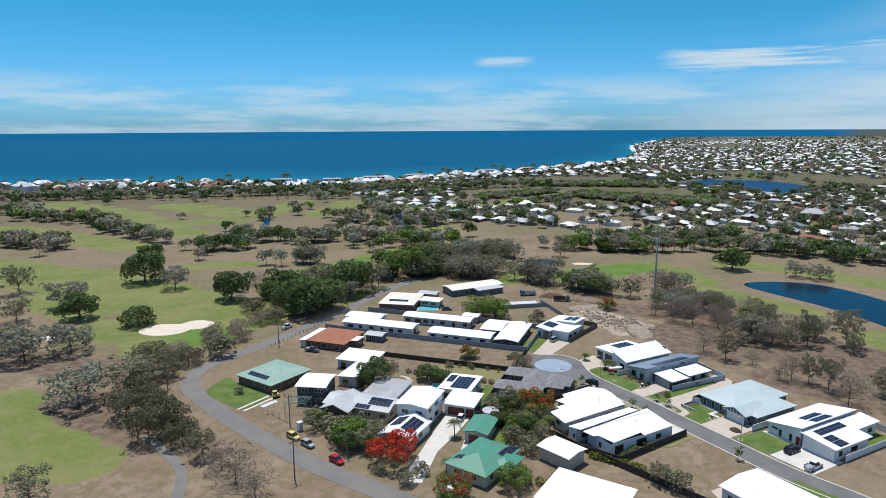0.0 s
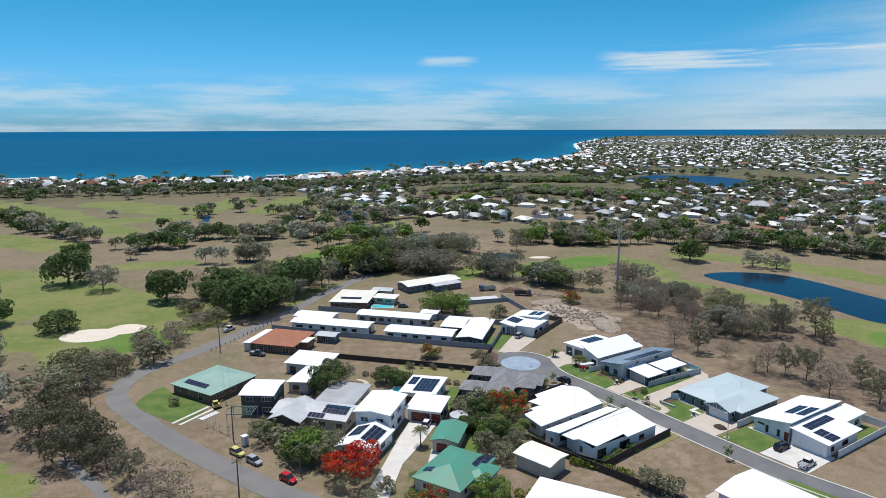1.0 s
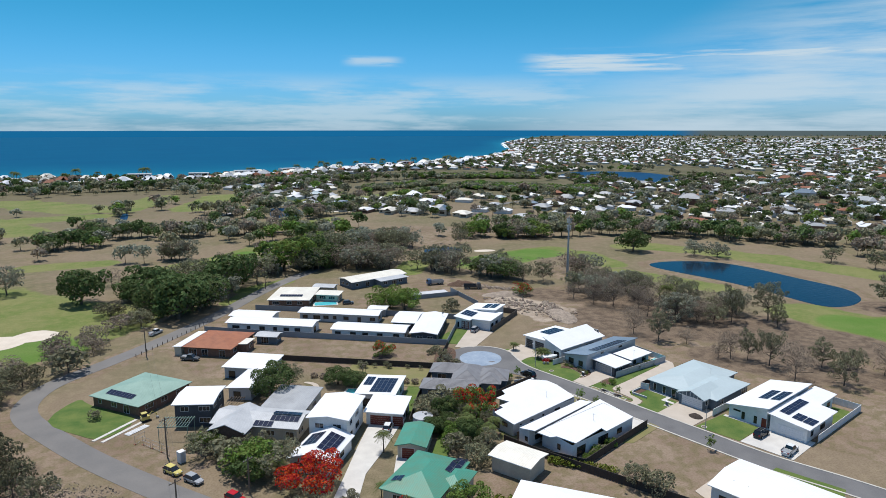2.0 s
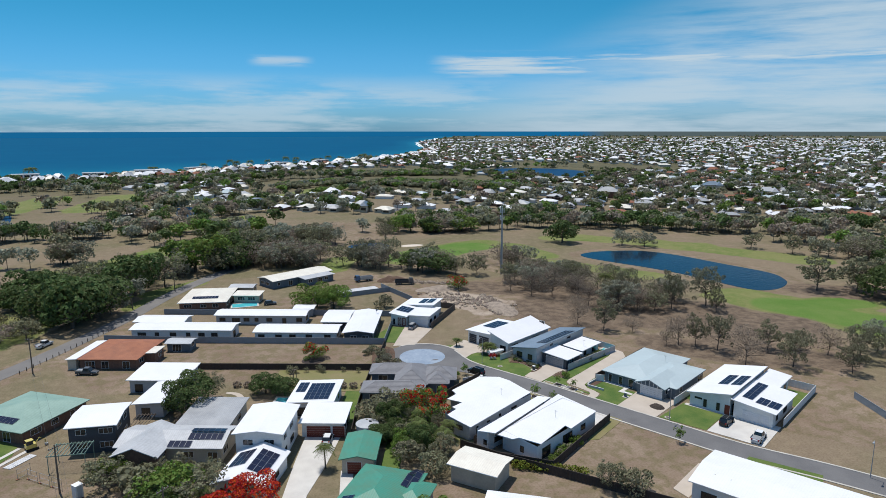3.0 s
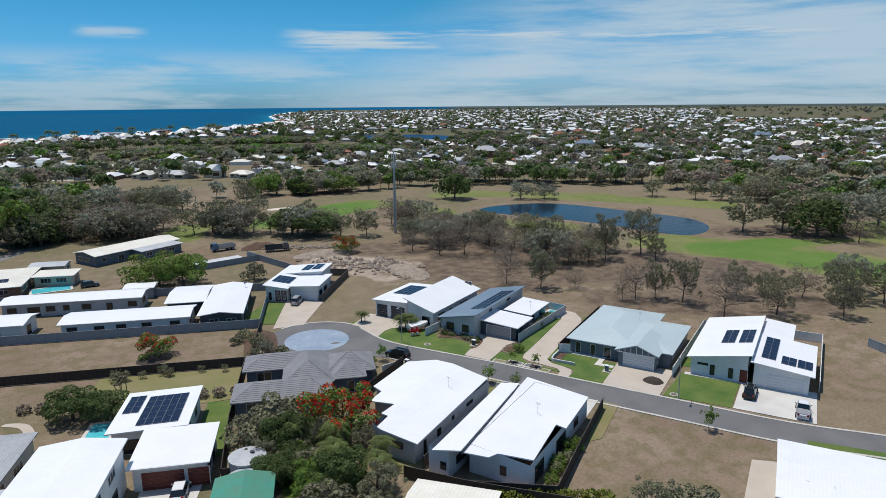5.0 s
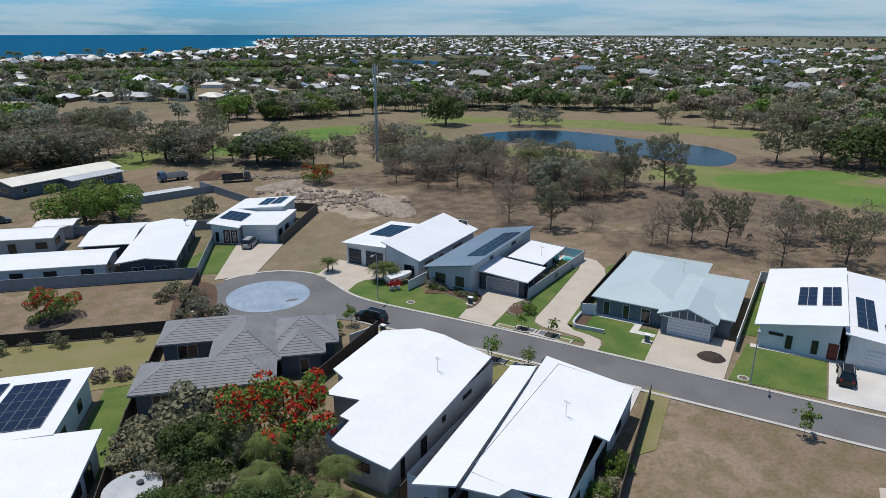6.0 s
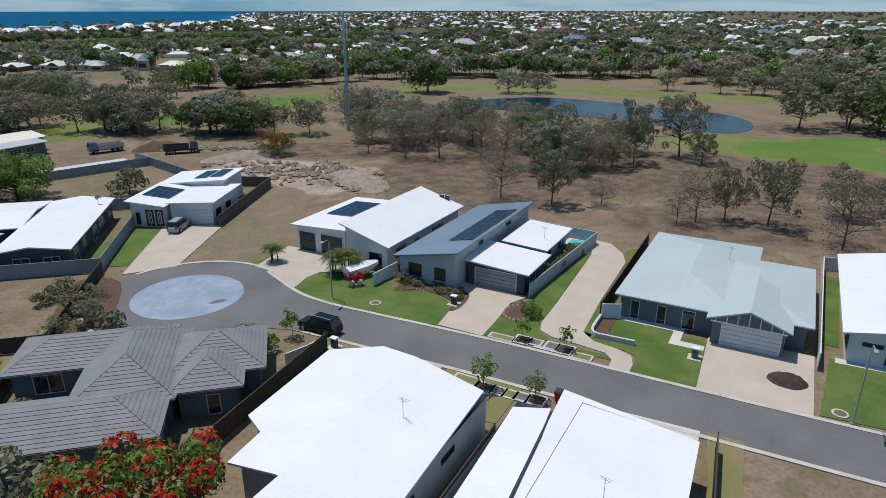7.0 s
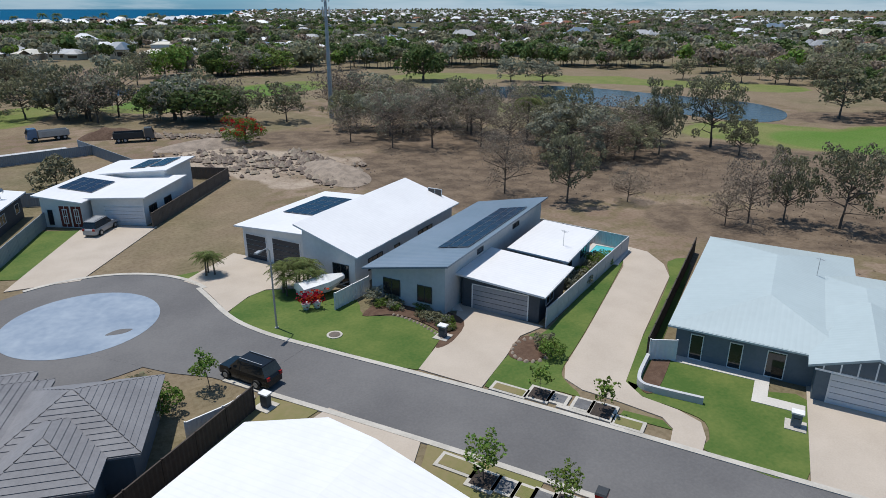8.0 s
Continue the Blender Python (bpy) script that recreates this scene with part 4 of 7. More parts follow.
def blob(name, x, y, rx, ry, hgt, mat, label, seed, base=WORLD, category="mound", n=28, rings=6, kind=""):
    wx, wy = in_frame(*base, x, y)
    vs, fs = [(0, 0, hgt)], []
    for r in range(1, rings + 1):
        for k in range(n):
            a = 2 * math.pi * k / n
            f = r / rings
            w = 1 + 0.10 * noise.noise((math.cos(a) * 1.5, math.sin(a) * 1.5, seed))
            z = hgt * (1 - f * f) * (1 + 0.5 * noise.noise((f * 3 * math.cos(a), f * 3 * math.sin(a), seed + 9))) - (0.02 if r == rings else 0)
            vs.append((rx * f * w * math.cos(a), ry * f * w * math.sin(a), z))
    for k in range(n):
        fs.append((0, 1 + k, 1 + (k + 1) % n))
        for r in range(rings - 1):
            a, b2 = 1 + r * n + k, 1 + r * n + (k + 1) % n
            fs.append((a, a + n, b2 + n, b2))
    ob = mesh_object(name, vs, fs, mat, smooth=True)
    ob.matrix_world = pose(wx, wy, 0.05, 0, 0, base[2])
    return tagged(ob, label, category, "", kind)


blob("mulch_mound", 31.0, 5.2, 1.7, 1.3, 0.7, DARK_SOIL, "heap of dark mulch on a driveway", 3, S4, "heap")
for x, y, rx, ry, s in ((-106, 237, 9.5, 7.5, 1), (-96.5, 243, 6.5, 6, 2), (-146, 227, 6, 3, 3), (-66, 322, 8, 3, 4), (77.7, 354, 6, 3, 5)):
    blob("bunker", x, y, rx, ry, 0.12, SAND, "pale sand bunker beside the green", s, category="", kind="structure")


# ---- houses along the new street ----
house("house", "white modern house with a folded white roof and dark garage doors", STREET,
      [(-27.2, -18.4, 10.0, 24.5, 3.5, "skx", 0.5, WHITE_ROOF, WHITE_WALL), (-18.6, -11.6, 9.0, 28.6, 5.3, "skx", -2.0, WHITE_ROOF, WHITE_WALL)],
      [(0, "s", "gar_dark", 0.4, 2.6, 2.6, 0), (0, "s", "gar_dark", 3.9, 3.4, 2.7, 0), (1, "s", "dark", 3.4, 1.8, 2.0, 0.1), (1, "e", "dark", 2, 2.4, 1.2, 1.0),
       (1, "e", "dark", 6.5, 1.0, 1.9, 0.2), (1, "e", "dark", 11, 3.0, 2.1, 0.1)], [(0, -25.6, 15.4, 6, 4)])
house("house", "pale grey house with blue-grey skillion roof and white garage roof", STREET,
      [(-10.2, -1.9, 8.0, 31.0, 3.0, "skx", 1.7, SLATE_ROOF, GREY_WALL), (-2.6, 5.4, 10.4, 17.6, 3.15, "skx", -0.45, WHITE_ROOF, DARK_WALL),
       (-1.2, 4.6, 18.4, 28.0, 3.05, "skx", -0.3, WHITE_ROOF, GREY_WALL)],
      [(0, "s", "dark", 1.2, 1.7, 1.5, 0.8), (0, "s", "dark", 4.6, 1.4, 1.5, 0.8), (1, "s", "gar_grey", 1.0, 4.9, 2.2, 0), (0, "e", "dark", 6, 1.2, 0.5, 3.4),
       (0, "e", "dark", 14, 1.6, 0.5, 3.4)], [(0, -5.6, 13.0, 3, 8)])
gabled = house("house", "slate-blue house with pale blue hipped metal roof and gabled garage", STREET,
      [(14.8, 27.0, 10.4, 32.0, 2.7, "hip", 1.25, BLUE_ROOF, SLATE_WALL), (22.0, 32.6, 11.2, 27.2, 2.7, "hip", 1.0, BLUE_ROOF, SLATE_WALL),
       (23.7, 30.9, 8.8, 18.0, 2.75, "gy", 1.35, BLUE_ROOF, SLATE_WALL)],
      [(2, "s", "gar_white", 0.9, 4.9, 2.2, 0), (0, "s", "win", 1.0, 0.9, 2.0, 0.1), (0, "s", "win", 3.6, 0.9, 2.0, 0.1), (0, "s", "win", 6.0, 1.2, 2.0, 0.1),
       (1, "e", "win", 12.0, 3.0, 2.0, 0.1), (1, "e", "win", 2.0, 1.5, 1.2, 0.9)])
for k in range(7):
    bm = bmesh.new()
    a = 0.8 + k * 0.93
    box(bm, a, a + 0.08, -11.62, -11.55, 2.62, 2.62 + 1.2 * (1 - abs(a - 3.6) / 3.6))
    part("gable_bar", bm, TRIM, gabled)
bm = bmesh.new()
box(bm, 0.4, 6.8, -11.64, -11.54, 2.52, 2.62)
part("gable_rail", bm, TRIM, gabled)
house("house", "white modern house with split skillion roofs and solar panels", STREET,
      [(34.8, 44.2, 11.0, 33.0, 3.0, "skx", 1.9, WHITE_ROOF, WHITE_WALL), (44.0, 52.6, 10.6, 25.0, 4.1, "skx", -0.8, WHITE_ROOF, WHITE_WALL), (44.2, 49.0, 24.9, 34.6, 3.95, "skx", -0.5, WHITE_ROOF, WHITE_WALL)],
      [(0, "s", "dark", 1.0, 1.6, 0.4, 1.8), (0, "s", "dark", 2.9, 0.7, 1.7, 0.4), (0, "s", "dark", 5.6, 0.7, 1.7, 0.4), (0, "s", "door", 7.2, 1.2, 2.2, 0.05), (1, "s", "gar_white", 1.8, 5.0, 2.3, 0)],
      [(0, 38.9, 17.5, 2, 4), (0, 41.5, 17.5, 2, 4), (1, 45.2, 13.6, 2, 6), (1, 48.0, 13.0, 2, 2), (1, 50.2, 13.0, 2, 2)])
def low_roof(pts, top, ridge, fall):
    return [(a, b, top - fall * abs(a - ridge)) for a, b in pts]


house("house", "white single-storey house with a stepped white metal roof", STREET,
      [(4.8, 12.2, -33.9, -13.0, 3.95, "skx", -0.66, WHITE_ROOF, GREY_WALL), (-2.4, 4.9, -23.3, -13.2, 3.25, "skx", 0.65, WHITE_ROOF, GREY_WALL), (0.8, 4.9, -27.8, -23.2, 3.5, "skx", 0.4, WHITE_ROOF, GREY_WALL)],
      [(0, "s", "dark", 0.9, 1.4, 1.9, 0.3), (0, "s", "dark", 3.0, 1.6, 0.9, 1.5), (0, "e", "dark", 2.0, 0.6, 2.0, 0.2), (0, "e", "dark", 5.2, 1.0, 2.0, 0.2), (0, "e", "dark", 9.0, 0.6, 0.6, 1.8), (0, "e", "dark", 13.0, 1.8, 0.5, 2.0)],
      polys={0: [low_roof([(-2.7, -13.4), (1.3, -11.3), (4.8, -11.95), (4.8, -27.7), (4.4, -27.7), (0.9, -28.0), (0.5, -24.7), (-1.8, -23.5)], 3.9, 4.8, 0.09),
                 low_roof([(4.8, -11.95), (11.2, -13.0), (12.4, -33.9), (7.2, -33.9), (6.3, -33.7), (5.9, -30.7), (4.8, -30.7)], 3.9, 4.8, 0.09)], 1: [], 2: []})
two_level = house("house", "white single-storey house with a two-level white roof", STREET,
                  [(17.6, 26.4, -32.0, -11.0, 3.9, "skx", -0.7, WHITE_ROOF, WHITE_WALL), (13.6, 17.2, -34.4, -13.0, 3.7, "skx", 0.02, WHITE_ROOF, WHITE_WALL)],
                  [(0, "e", "dark", 1.5, 2.6, 2.1, 0.1), (0, "e", "dark", 8.2, 3.2, 2.1, 0.1), (0, "e", "dark", 14.5, 1.6, 1.2, 0.9), (1, "s", "dark", 1.6, 0.8, 1.0, 1.0), (0, "s", "dark", 4.0, 0.8, 1.2, 0.9)],
                  polys={0: [low_roof([(16.5, -10.6), (26.0, -11.5), (26.4, -21.4), (25.0, -21.2), (25.8, -30.3), (21.8, -31.4), (21.3, -32.7), (18.2, -33.5)], 3.75, 16.7, 0.06)],
                         1: [low_roof([(14.2, -14.7), (16.6, -13.8), (16.9, -16.3), (18.4, -34.0), (15.3, -35.3)], 4.12, 18.4, 0.04)]})
# face of the roof step; its shade is put in as dark colour
fascia = [(16.84, -16.35), (18.36, -33.95), (18.46, -33.94), (16.94, -16.34)]
mesh_object("fascia", [(a - 20.0, b + 22.7, z) for z in (3.5, 4.0) for a, b in fascia], [(0, 1, 5, 4), (1, 2, 6, 5), (2, 3, 7, 6), (3, 0, 4, 7), (4, 5, 6, 7)], DARK_TRIM, two_level, "step between the two roofs, coloured dark for its shade")
house("house", "dark house with hipped grey concrete tile roof", ESTATE,
      [(15.2, 22.8, 21.6, 33.2, 2.7, "hip", 2.1, TILE_ROOF, SLATE_WALL), (21.5, 29.2, 24.6, 32.2, 2.7, "hip", 1.9, TILE_ROOF, SLATE_WALL), (9.0, 21.5, 27.8, 34.4, 2.7, "hip", 1.5, TILE_ROOF, SLATE_WALL), (8.4, 22.4, 17.0, 23.6, 2.7, "hip", 1.5, TILE_ROOF, SLATE_WALL),
       (22.2, 27.6, 22.2, 29.0, 2.72, "hip", 1.4, TILE_ROOF, SLATE_WALL)],
      [(2, "s", "win", 1.5, 2.2, 1.7, 0.5), (3, "s", "win", 1.5, 1.6, 1.4, 0.8), (3, "s", "win", 5.5, 2.6, 2.0, 0.1), (1, "e", "win", 6.0, 1.0, 1.6, 0.5), (4, "s", "win", 2.0, 1.0, 1.8, 0.2)])
house("house", "long low house with a broad white roof", STREET, [(49.6, 74.0, -24.0, -11.0, 3.4, "gx", 0.7, WHITE_ROOF, WHITE_WALL)], spin=3.0)
house("house", "white house with red front doors and layered solar roofs", CORNER,
      [(-7.4, 0.0, -0.2, 10.5, 3.3, "skx", 0.3, WHITE_ROOF, WHITE_WALL), (-12.6, -6.8, -1.6, 9.5, 3.9, "skx", -0.7, WHITE_ROOF, WHITE_WALL), (-13.0, -2.0, 9.2, 17.6, 3.6, "skx", 0.9, WHITE_ROOF, WHITE_WALL)],
      [(0, "s", "gar_white", 1.6, 4.6, 2.2, 0), (1, "s", "door", 2.1, 1.35, 2.6, 0.05), (1, "s", "door", 3.5, 1.35, 2.6, 0.05), (1, "s", "dark", 0.7, 0.6, 1.8, 0.3)],
      [(1, -11.8, 2.0, 4, 3), (2, -8.0, 11.2, 2, 3), (2, -5.6, 11.6, 2, 3)])

# ---- houses of the older estate ----
for blocks, spin in (([(-62.6, -33.4, 58.8, 66.4, 3.0, "gx", 0.6, WHITE_ROOF, WHITE_WALL), (-65.2, -50.0, 66.2, 73.6, 3.0, "gx", 0.6, WHITE_ROOF, WHITE_WALL)], 0),
                     ([(-44.0, -16.0, 73.4, 80.6, 3.0, "gx", 0.6, WHITE_ROOF, GREY_WALL)], 0), ([(-27.4, -3.6, 57.6, 65.6, 2.9, "gx", 0.6, WHITE_ROOF, WHITE_WALL)], 0),
                     ([(-2.4, 6.4, 57.0, 79.6, 3.0, "gy", 0.6, WHITE_ROOF, DARK_WALL), (-10.4, -2.2, 67.2, 80.2, 3.0, "gx", 0.6, WHITE_ROOF, DARK_WALL)], 0)):
    house("villa", "long low villa with a white metal roof", ESTATE, blocks, spin=spin)
house("house", "brick house with an orange terracotta tiled roof", ESTATE,
      [(-64.2, -49.0, 36.0, 51.6, 2.7, "hip", 1.6, ORANGE_ROOF, BRICK_WALL), (-66.6, -63.9, 35.6, 50.0, 2.75, "skx", 0.15, WHITE_ROOF, CREAM_WALL), (-50.0, -46.4, 40.5, 46.0, 2.7, "skx", 0.2, CREAM_ROOF, BRICK_WALL)])
house("garden_shed", "small blue-grey metal garden shed", ESTATE, [(-48.2, -41.0, 49.0, 54.0, 2.4, "gx", 0.5, LIGHT_GREY_ROOF, SLATE_WALL)], category="shed")
house("house", "dark brick house with a faded green hipped roof", ESTATE, [(-65.0, -49.2, -1.2, 14.8, 2.7, "hip", 2.0, FADED_GREEN_ROOF, BRICK_WALL)], spin=-15, solar=[(0, -61.5, 0.4, 8, 1)])
# solid charcoal walls stand in for the shade under the open deck
house("house", "two-storey timber house with deck and white roof", ESTATE, [(-42.6, -33.6, -5.6, 4.6, 5.4, "gx", 0.5, WHITE_ROOF, DARK_WALL)], spin=12)
house("house", "raised house with an angular white roof", ESTATE,
      [(-44.6, -31.4, 21.8, 31.4, 3.2, "sky", 0.6, WHITE_ROOF, GREY_WALL), (-37.2, -30.4, 9.4, 22.0, 3.0, "skx", 0.5, WHITE_ROOF, GREY_WALL)])
house("house", "rambling house with weathered grey metal roofs", ESTATE,
      [(-31.6, -12.0, -8.6, 0.4, 3.0, "gx", 1.2, LIGHT_GREY_ROOF, CREAM_WALL), (-24.4, -13.8, 0.2, 12.4, 3.0, "sky", 0.5, GREY_ROOF, CREAM_WALL), (-30.4, -21.8, -12.4, -1.0, 3.1, "gy", 1.7, LIGHT_GREY_ROOF, BRICK_WALL)],
      solar=[(0, -19.0, -6.6, 6, 2), (0, -22.0, -8.5, 4, 1)])
house("house", "white two-storey house with white roof", ESTATE,
      [(-10.2, -1.0, -9.0, 3.6, 5.9, "gy", 0.6, WHITE_ROOF, WHITE_WALL)], category="house")
house("house", "white wing with timber garage doors and solar roof", ESTATE,
      [(-1.0, 8.0, 1.3, 10.4, 3.2, "sky", 0.3, WHITE_ROOF, WHITE_WALL), (-5.6, 4.2, 10.2, 22.2, 3.3, "skx", 0.3, WHITE_ROOF, WHITE_WALL)],
      [(0, "s", "gar_brown", 0.9, 4.6, 2.3, 0), (0, "s", "gar_brown", 5.9, 2.3, 2.3, 0)], [(1, -2.4, 11.5, 5, 5), (1, -5.0, 15.5, 2, 3)])
house("garage", "white gabled garage covered with solar panels", ESTATE,
      [(-9.4, -0.4, -20.6, -8.6, 2.9, "gy", 1.5, WHITE_ROOF, WHITE_WALL)], spin=-6, solar=[(0, -4.5, -17.6, 3, 4), (0, -8.5, -16.0, 3, 3)])
house("shed", "green metal shed with low gable roof", ESTATE, [(9.0, 15.5, -12.0, -2.0, 2.9, "gy", 0.7, GREEN_ROOF, CREAM_WALL)], [(0, "s", "gar_brown", 0.9, 2.4, 2.2, 0)], category="shed")
house("house", "cream house with a green hipped metal roof", ESTATE,
      [(11.6, 22.6, -29.4, -14.6, 2.9, "hip", 1.7, GREEN_ROOF, CREAM_WALL), (19.6, 25.0, -24.0, -17.0, 2.8, "hip", 1.0, GREEN_ROOF, CREAM_WALL)], spin=-16, solar=[(0, 20.0, -20.5, 2, 4), (0, 12.6, -27.0, 2, 1)])
house("shed", "large cream steel shed", ESTATE, [(28.6, 37.8, -16.0, -9.0, 3.3, "gx", 0.5, CREAM_ROOF, CREAM_WALL)], spin=-27, auto="", category="shed")
house("house", "white roofed house beside the back fence", WORLD, [(20.0, 37.0, 112.0, 125.5, 2.8, "hip", 1.5, WHITE_ROOF, CREAM_WALL)], spin=-32)
house("house", "brick house with a cream hipped roof and solar panels", ESTATE, [(-62.6, -47.0, 88.4, 108.0, 2.8, "hip", 1.7, CREAM_ROOF, BRICK_WALL)], spin=8, solar=[(0, -58.5, 91.0, 8, 1)])
house("pool_house", "low cream pool house", ESTATE, [(-47.0, -37.4, 98.0, 104.0, 2.7, "sky", 0.3, CREAM_ROOF, CREAM_WALL), (-52.0, -43.0, 109.0, 115.0, 2.7, "gx", 0.5, LIGHT_GREY_ROOF, CREAM_WALL)])
house("clubhouse", "long low building with a grey-white metal roof", ESTATE, [(-45.0, -17.6, 126.0, 136.6, 3.0, "gx", 0.8, CREAM_ROOF, SLATE_WALL), (-34.0, -20.0, 121.4, 126.2, 2.7, "sky", 0.3, LIGHT_GREY_ROOF, SLATE_WALL)], spin=48)
house("carport", "small white flat carport", ESTATE, [(-22.4, -15.6, 82.4, 87.6, 2.6, "gx", 0.3, WHITE_ROOF, GREY_WALL)], auto="", category="carport")


def fence(name, base, pts, h, mat, label, spacing=2.4, slats=True):
    w = [in_frame(*base, *p) for p in pts]
    e = new(name)
    e.location = (*w[0], 0)
    tagged(e, label, "fence")
    for (x0, y0), (x1, y1) in zip(w, w[1:]):
        L = math.hypot(x1 - x0, y1 - y0)
        a = math.degrees(math.atan2(y1 - y0, x1 - x0))
        n = max(1, round(L / spacing))
        m = pose(x0 - w[0][0], y0 - w[0][1], 0, 0, 0, a)
        bm = bmesh.new()
        fold = 2 * max(3, int(L / n / 0.28))
        rows = []
        for z in (0.03, h - 0.10, h - 0.099, h):
            t = 0.045 if z > h - 0.0995 else 0.016
            mid = lambda k: 0 if z > h - 0.0995 else 0.022 * (1 if k % 2 else -1)
            front = [bm.verts.new((L / n * k / fold, mid(k) - t, z)) for k in range(fold + 1)]
            back = [bm.verts.new((L / n * k / fold, mid(k) + t, z)) for k in range(fold, -1, -1)]
            rows.append(front + back)
        for r, q in zip(rows, rows[1:]):
            for k in range(len(r)):
                bm.faces.new((r[k], r[(k + 1) % len(r)], q[(k + 1) % len(r)], q[k]))
        top = rows[-1]
        for k in range(fold):
            bm.faces.new((top[k], top[k + 1], top[2 * fold - k], top[2 * fold + 1 - k]))
        me = bpy.data.meshes.new("panel")
        bm.to_mesh(me)
        bm.free()
        me.materials.append(mat)
        bm = bmesh.new()
        box(bm, -0.045, 0.045, -0.045, 0.045, -0.2, h + 0.05)
        mp = bpy.data.meshes.new("post")
        bm.to_mesh(mp)
        bm.free()
        mp.materials.append(mat)
        for k in range(n):
            shared("panel", me, e, m @ Matrix.Translation((L * k / n, 0, 0)))
            shared("post", mp, e, m @ Matrix.Translation((L * k / n, 0, 0)))
        shared("post", mp, e, m @ Matrix.Translation((L, 0, 0)))


fence("fence", ESTATE, [(-69, 57.6), (-46, 56.6), (9.4, 56.4), (9.9, 83)], 1.8, FENCE_GREY, "long grey steel boundary fence")
fence("fence", ESTATE, [(-64, 84.2), (-14, 84.0), (9.6, 83.4)], 1.8, FENCE_GREY, "grey steel fence behind the villas")
fence("fence", ESTATE, [(-36, 36.8), (9.2, 37.2), (9.6, 56)], 1.6, FENCE_DARK, "dark timber fence round a vacant lot")
fence("fence", ESTATE, [(8.5, 37), (8.3, 16), (9.0, 2), (16.5, 2)], 1.7, FENCE_DARK, "dark timber boundary fence")
fence("fence", STREET, [(-6.6, -9.0), (-4.8, -24), (2.6, -36)], 1.8, FENCE_DARK, "dark timber side fence")
fence("fence", STREET, [(26.9, -7.6), (28.0, -20), (29.2, -31.5), (20, -35.5)], 1.7, FENCE_DARK, "dark timber fence round a garden")
fence("fence", STREET, [(12.2, -36.5), (20, -35.5), (40, -30.5), (52, -27.5)], 1.7, FENCE_DARK, "dark timber back fence")
fence("fence", STREET, [(12.6, -14), (13.0, -33.5)], 1.6, FENCE_DARK, "dark narrow fence between houses")
fence("fence", STREET, [(5.6, 10.6), (7.1, 31), (-10, 33)], 1.7, GREY_WALL, "pale grey rendered fence")
fence("fence", STREET, [(13.7, 9.6), (13.3, 34)], 1.7, FENCE_DARK, "dark steel fence beside the lane")
fence("fence", STREET, [(13.9, 9.4), (15.6, 10.2)], 1.7, WHITE_WALL, "short white front fence")
fence("fence", STREET, [(33.2, 8.5), (33.6, 35), (43, 37), (53.4, 37), (53.4, 13.5)], 1.7, WHITE_WALL, "white rendered side fence")
fence("fence", STREET, [(-11.0, 5.0), (-10.6, 9.4)], 1.6, WHITE_WALL, "short white rendered garden wall panel")
fence("fence", CORNER, [(0.6, -0.4), (0.6, 22), (-14, 22)], 1.8, FENCE_BROWN, "brown timber paling side fence")
fence("fence", WORLD, [(117, 141), (113, 129), (103, 110)], 1.6, FENCE_GREY, "pale grey steel boundary fence")
fence("fence", CORNER, [(-16, 26), (-34, 40)], 1.8, FENCE_GREY, "grey steel back fence")


def pool(x, y, w, d, base, rot=0):
    px, py = in_frame(*base, x, y)
    e = new("swimming_pool")
    e.matrix_world = pose(px, py, 0, 0, 0, base[2] + rot)
    tagged(e, "turquoise backyard swimming pool with pale coping", "pool")
    bm = bmesh.new()
    for a in ((-w / 2 - .5, w / 2 + .5, -d / 2 - .5, -d / 2), (-w / 2 - .5, w / 2 + .5, d / 2, d / 2 + .5), (-w / 2 - .5, -w / 2, -d / 2, d / 2), (w / 2, w / 2 + .5, -d / 2, d / 2)):
        box(bm, *a, -0.1, 0.15)
    part("coping", bm, PALE_CONCRETE, e)
    bm = bmesh.new()
    box(bm, -w / 2, w / 2, -d / 2, d / 2, -0.1, 0.11)
    part("water", bm, POOL, e)


pool(5.3, 29.0, 3.0, 4.0, STREET)
pool(-41.8, 95.4, 8.0, 4.5, ESTATE, 20)
pool(-8.6, 16.5, 3.0, 7.0, ESTATE)


def tank(x, y, r, h, mat, label):
    e = new("water_tank")
    e.location = (x, y, 0)
    tagged(e, label, "tank")
    bm = bmesh.new()
    for k in range(int(h / 0.3)):
        tube(bm, [(0, 0, k * 0.3), (0, 0, k * 0.3 + 0.15), (0, 0, k * 0.3 + 0.3)], [r, r * 1.02, r], 28, cap=False)
    part("body", bm, mat, e)
    bm = bmesh.new()
    tube(bm, [(0, 0, h - 0.1), (0, 0, h), (0, 0, h + 0.3)], [r * 1.05, r * 1.05, 0.3], 28)
    part("lid", bm, mat, e)
    bm = bmesh.new()
    tube(bm, [(r * .3, 0, h + 0.1), (r * .3, 0, h + 0.42)], [0.28, 0.28], 14)
    part("hatch", bm, DARK_TRIM, e)


tank(12.2, 158.6, 2.1, 2.5, LIGHT_GREY_ROOF, "pale corrugated round water tank")
tank(10.8, 154.9, 1.9, 2.1, LIGHT_GREY_ROOF, "pale round water tank behind a shed")


# ---- trees and shrubs ----
TREES = {}
R0 = random.Random(11)


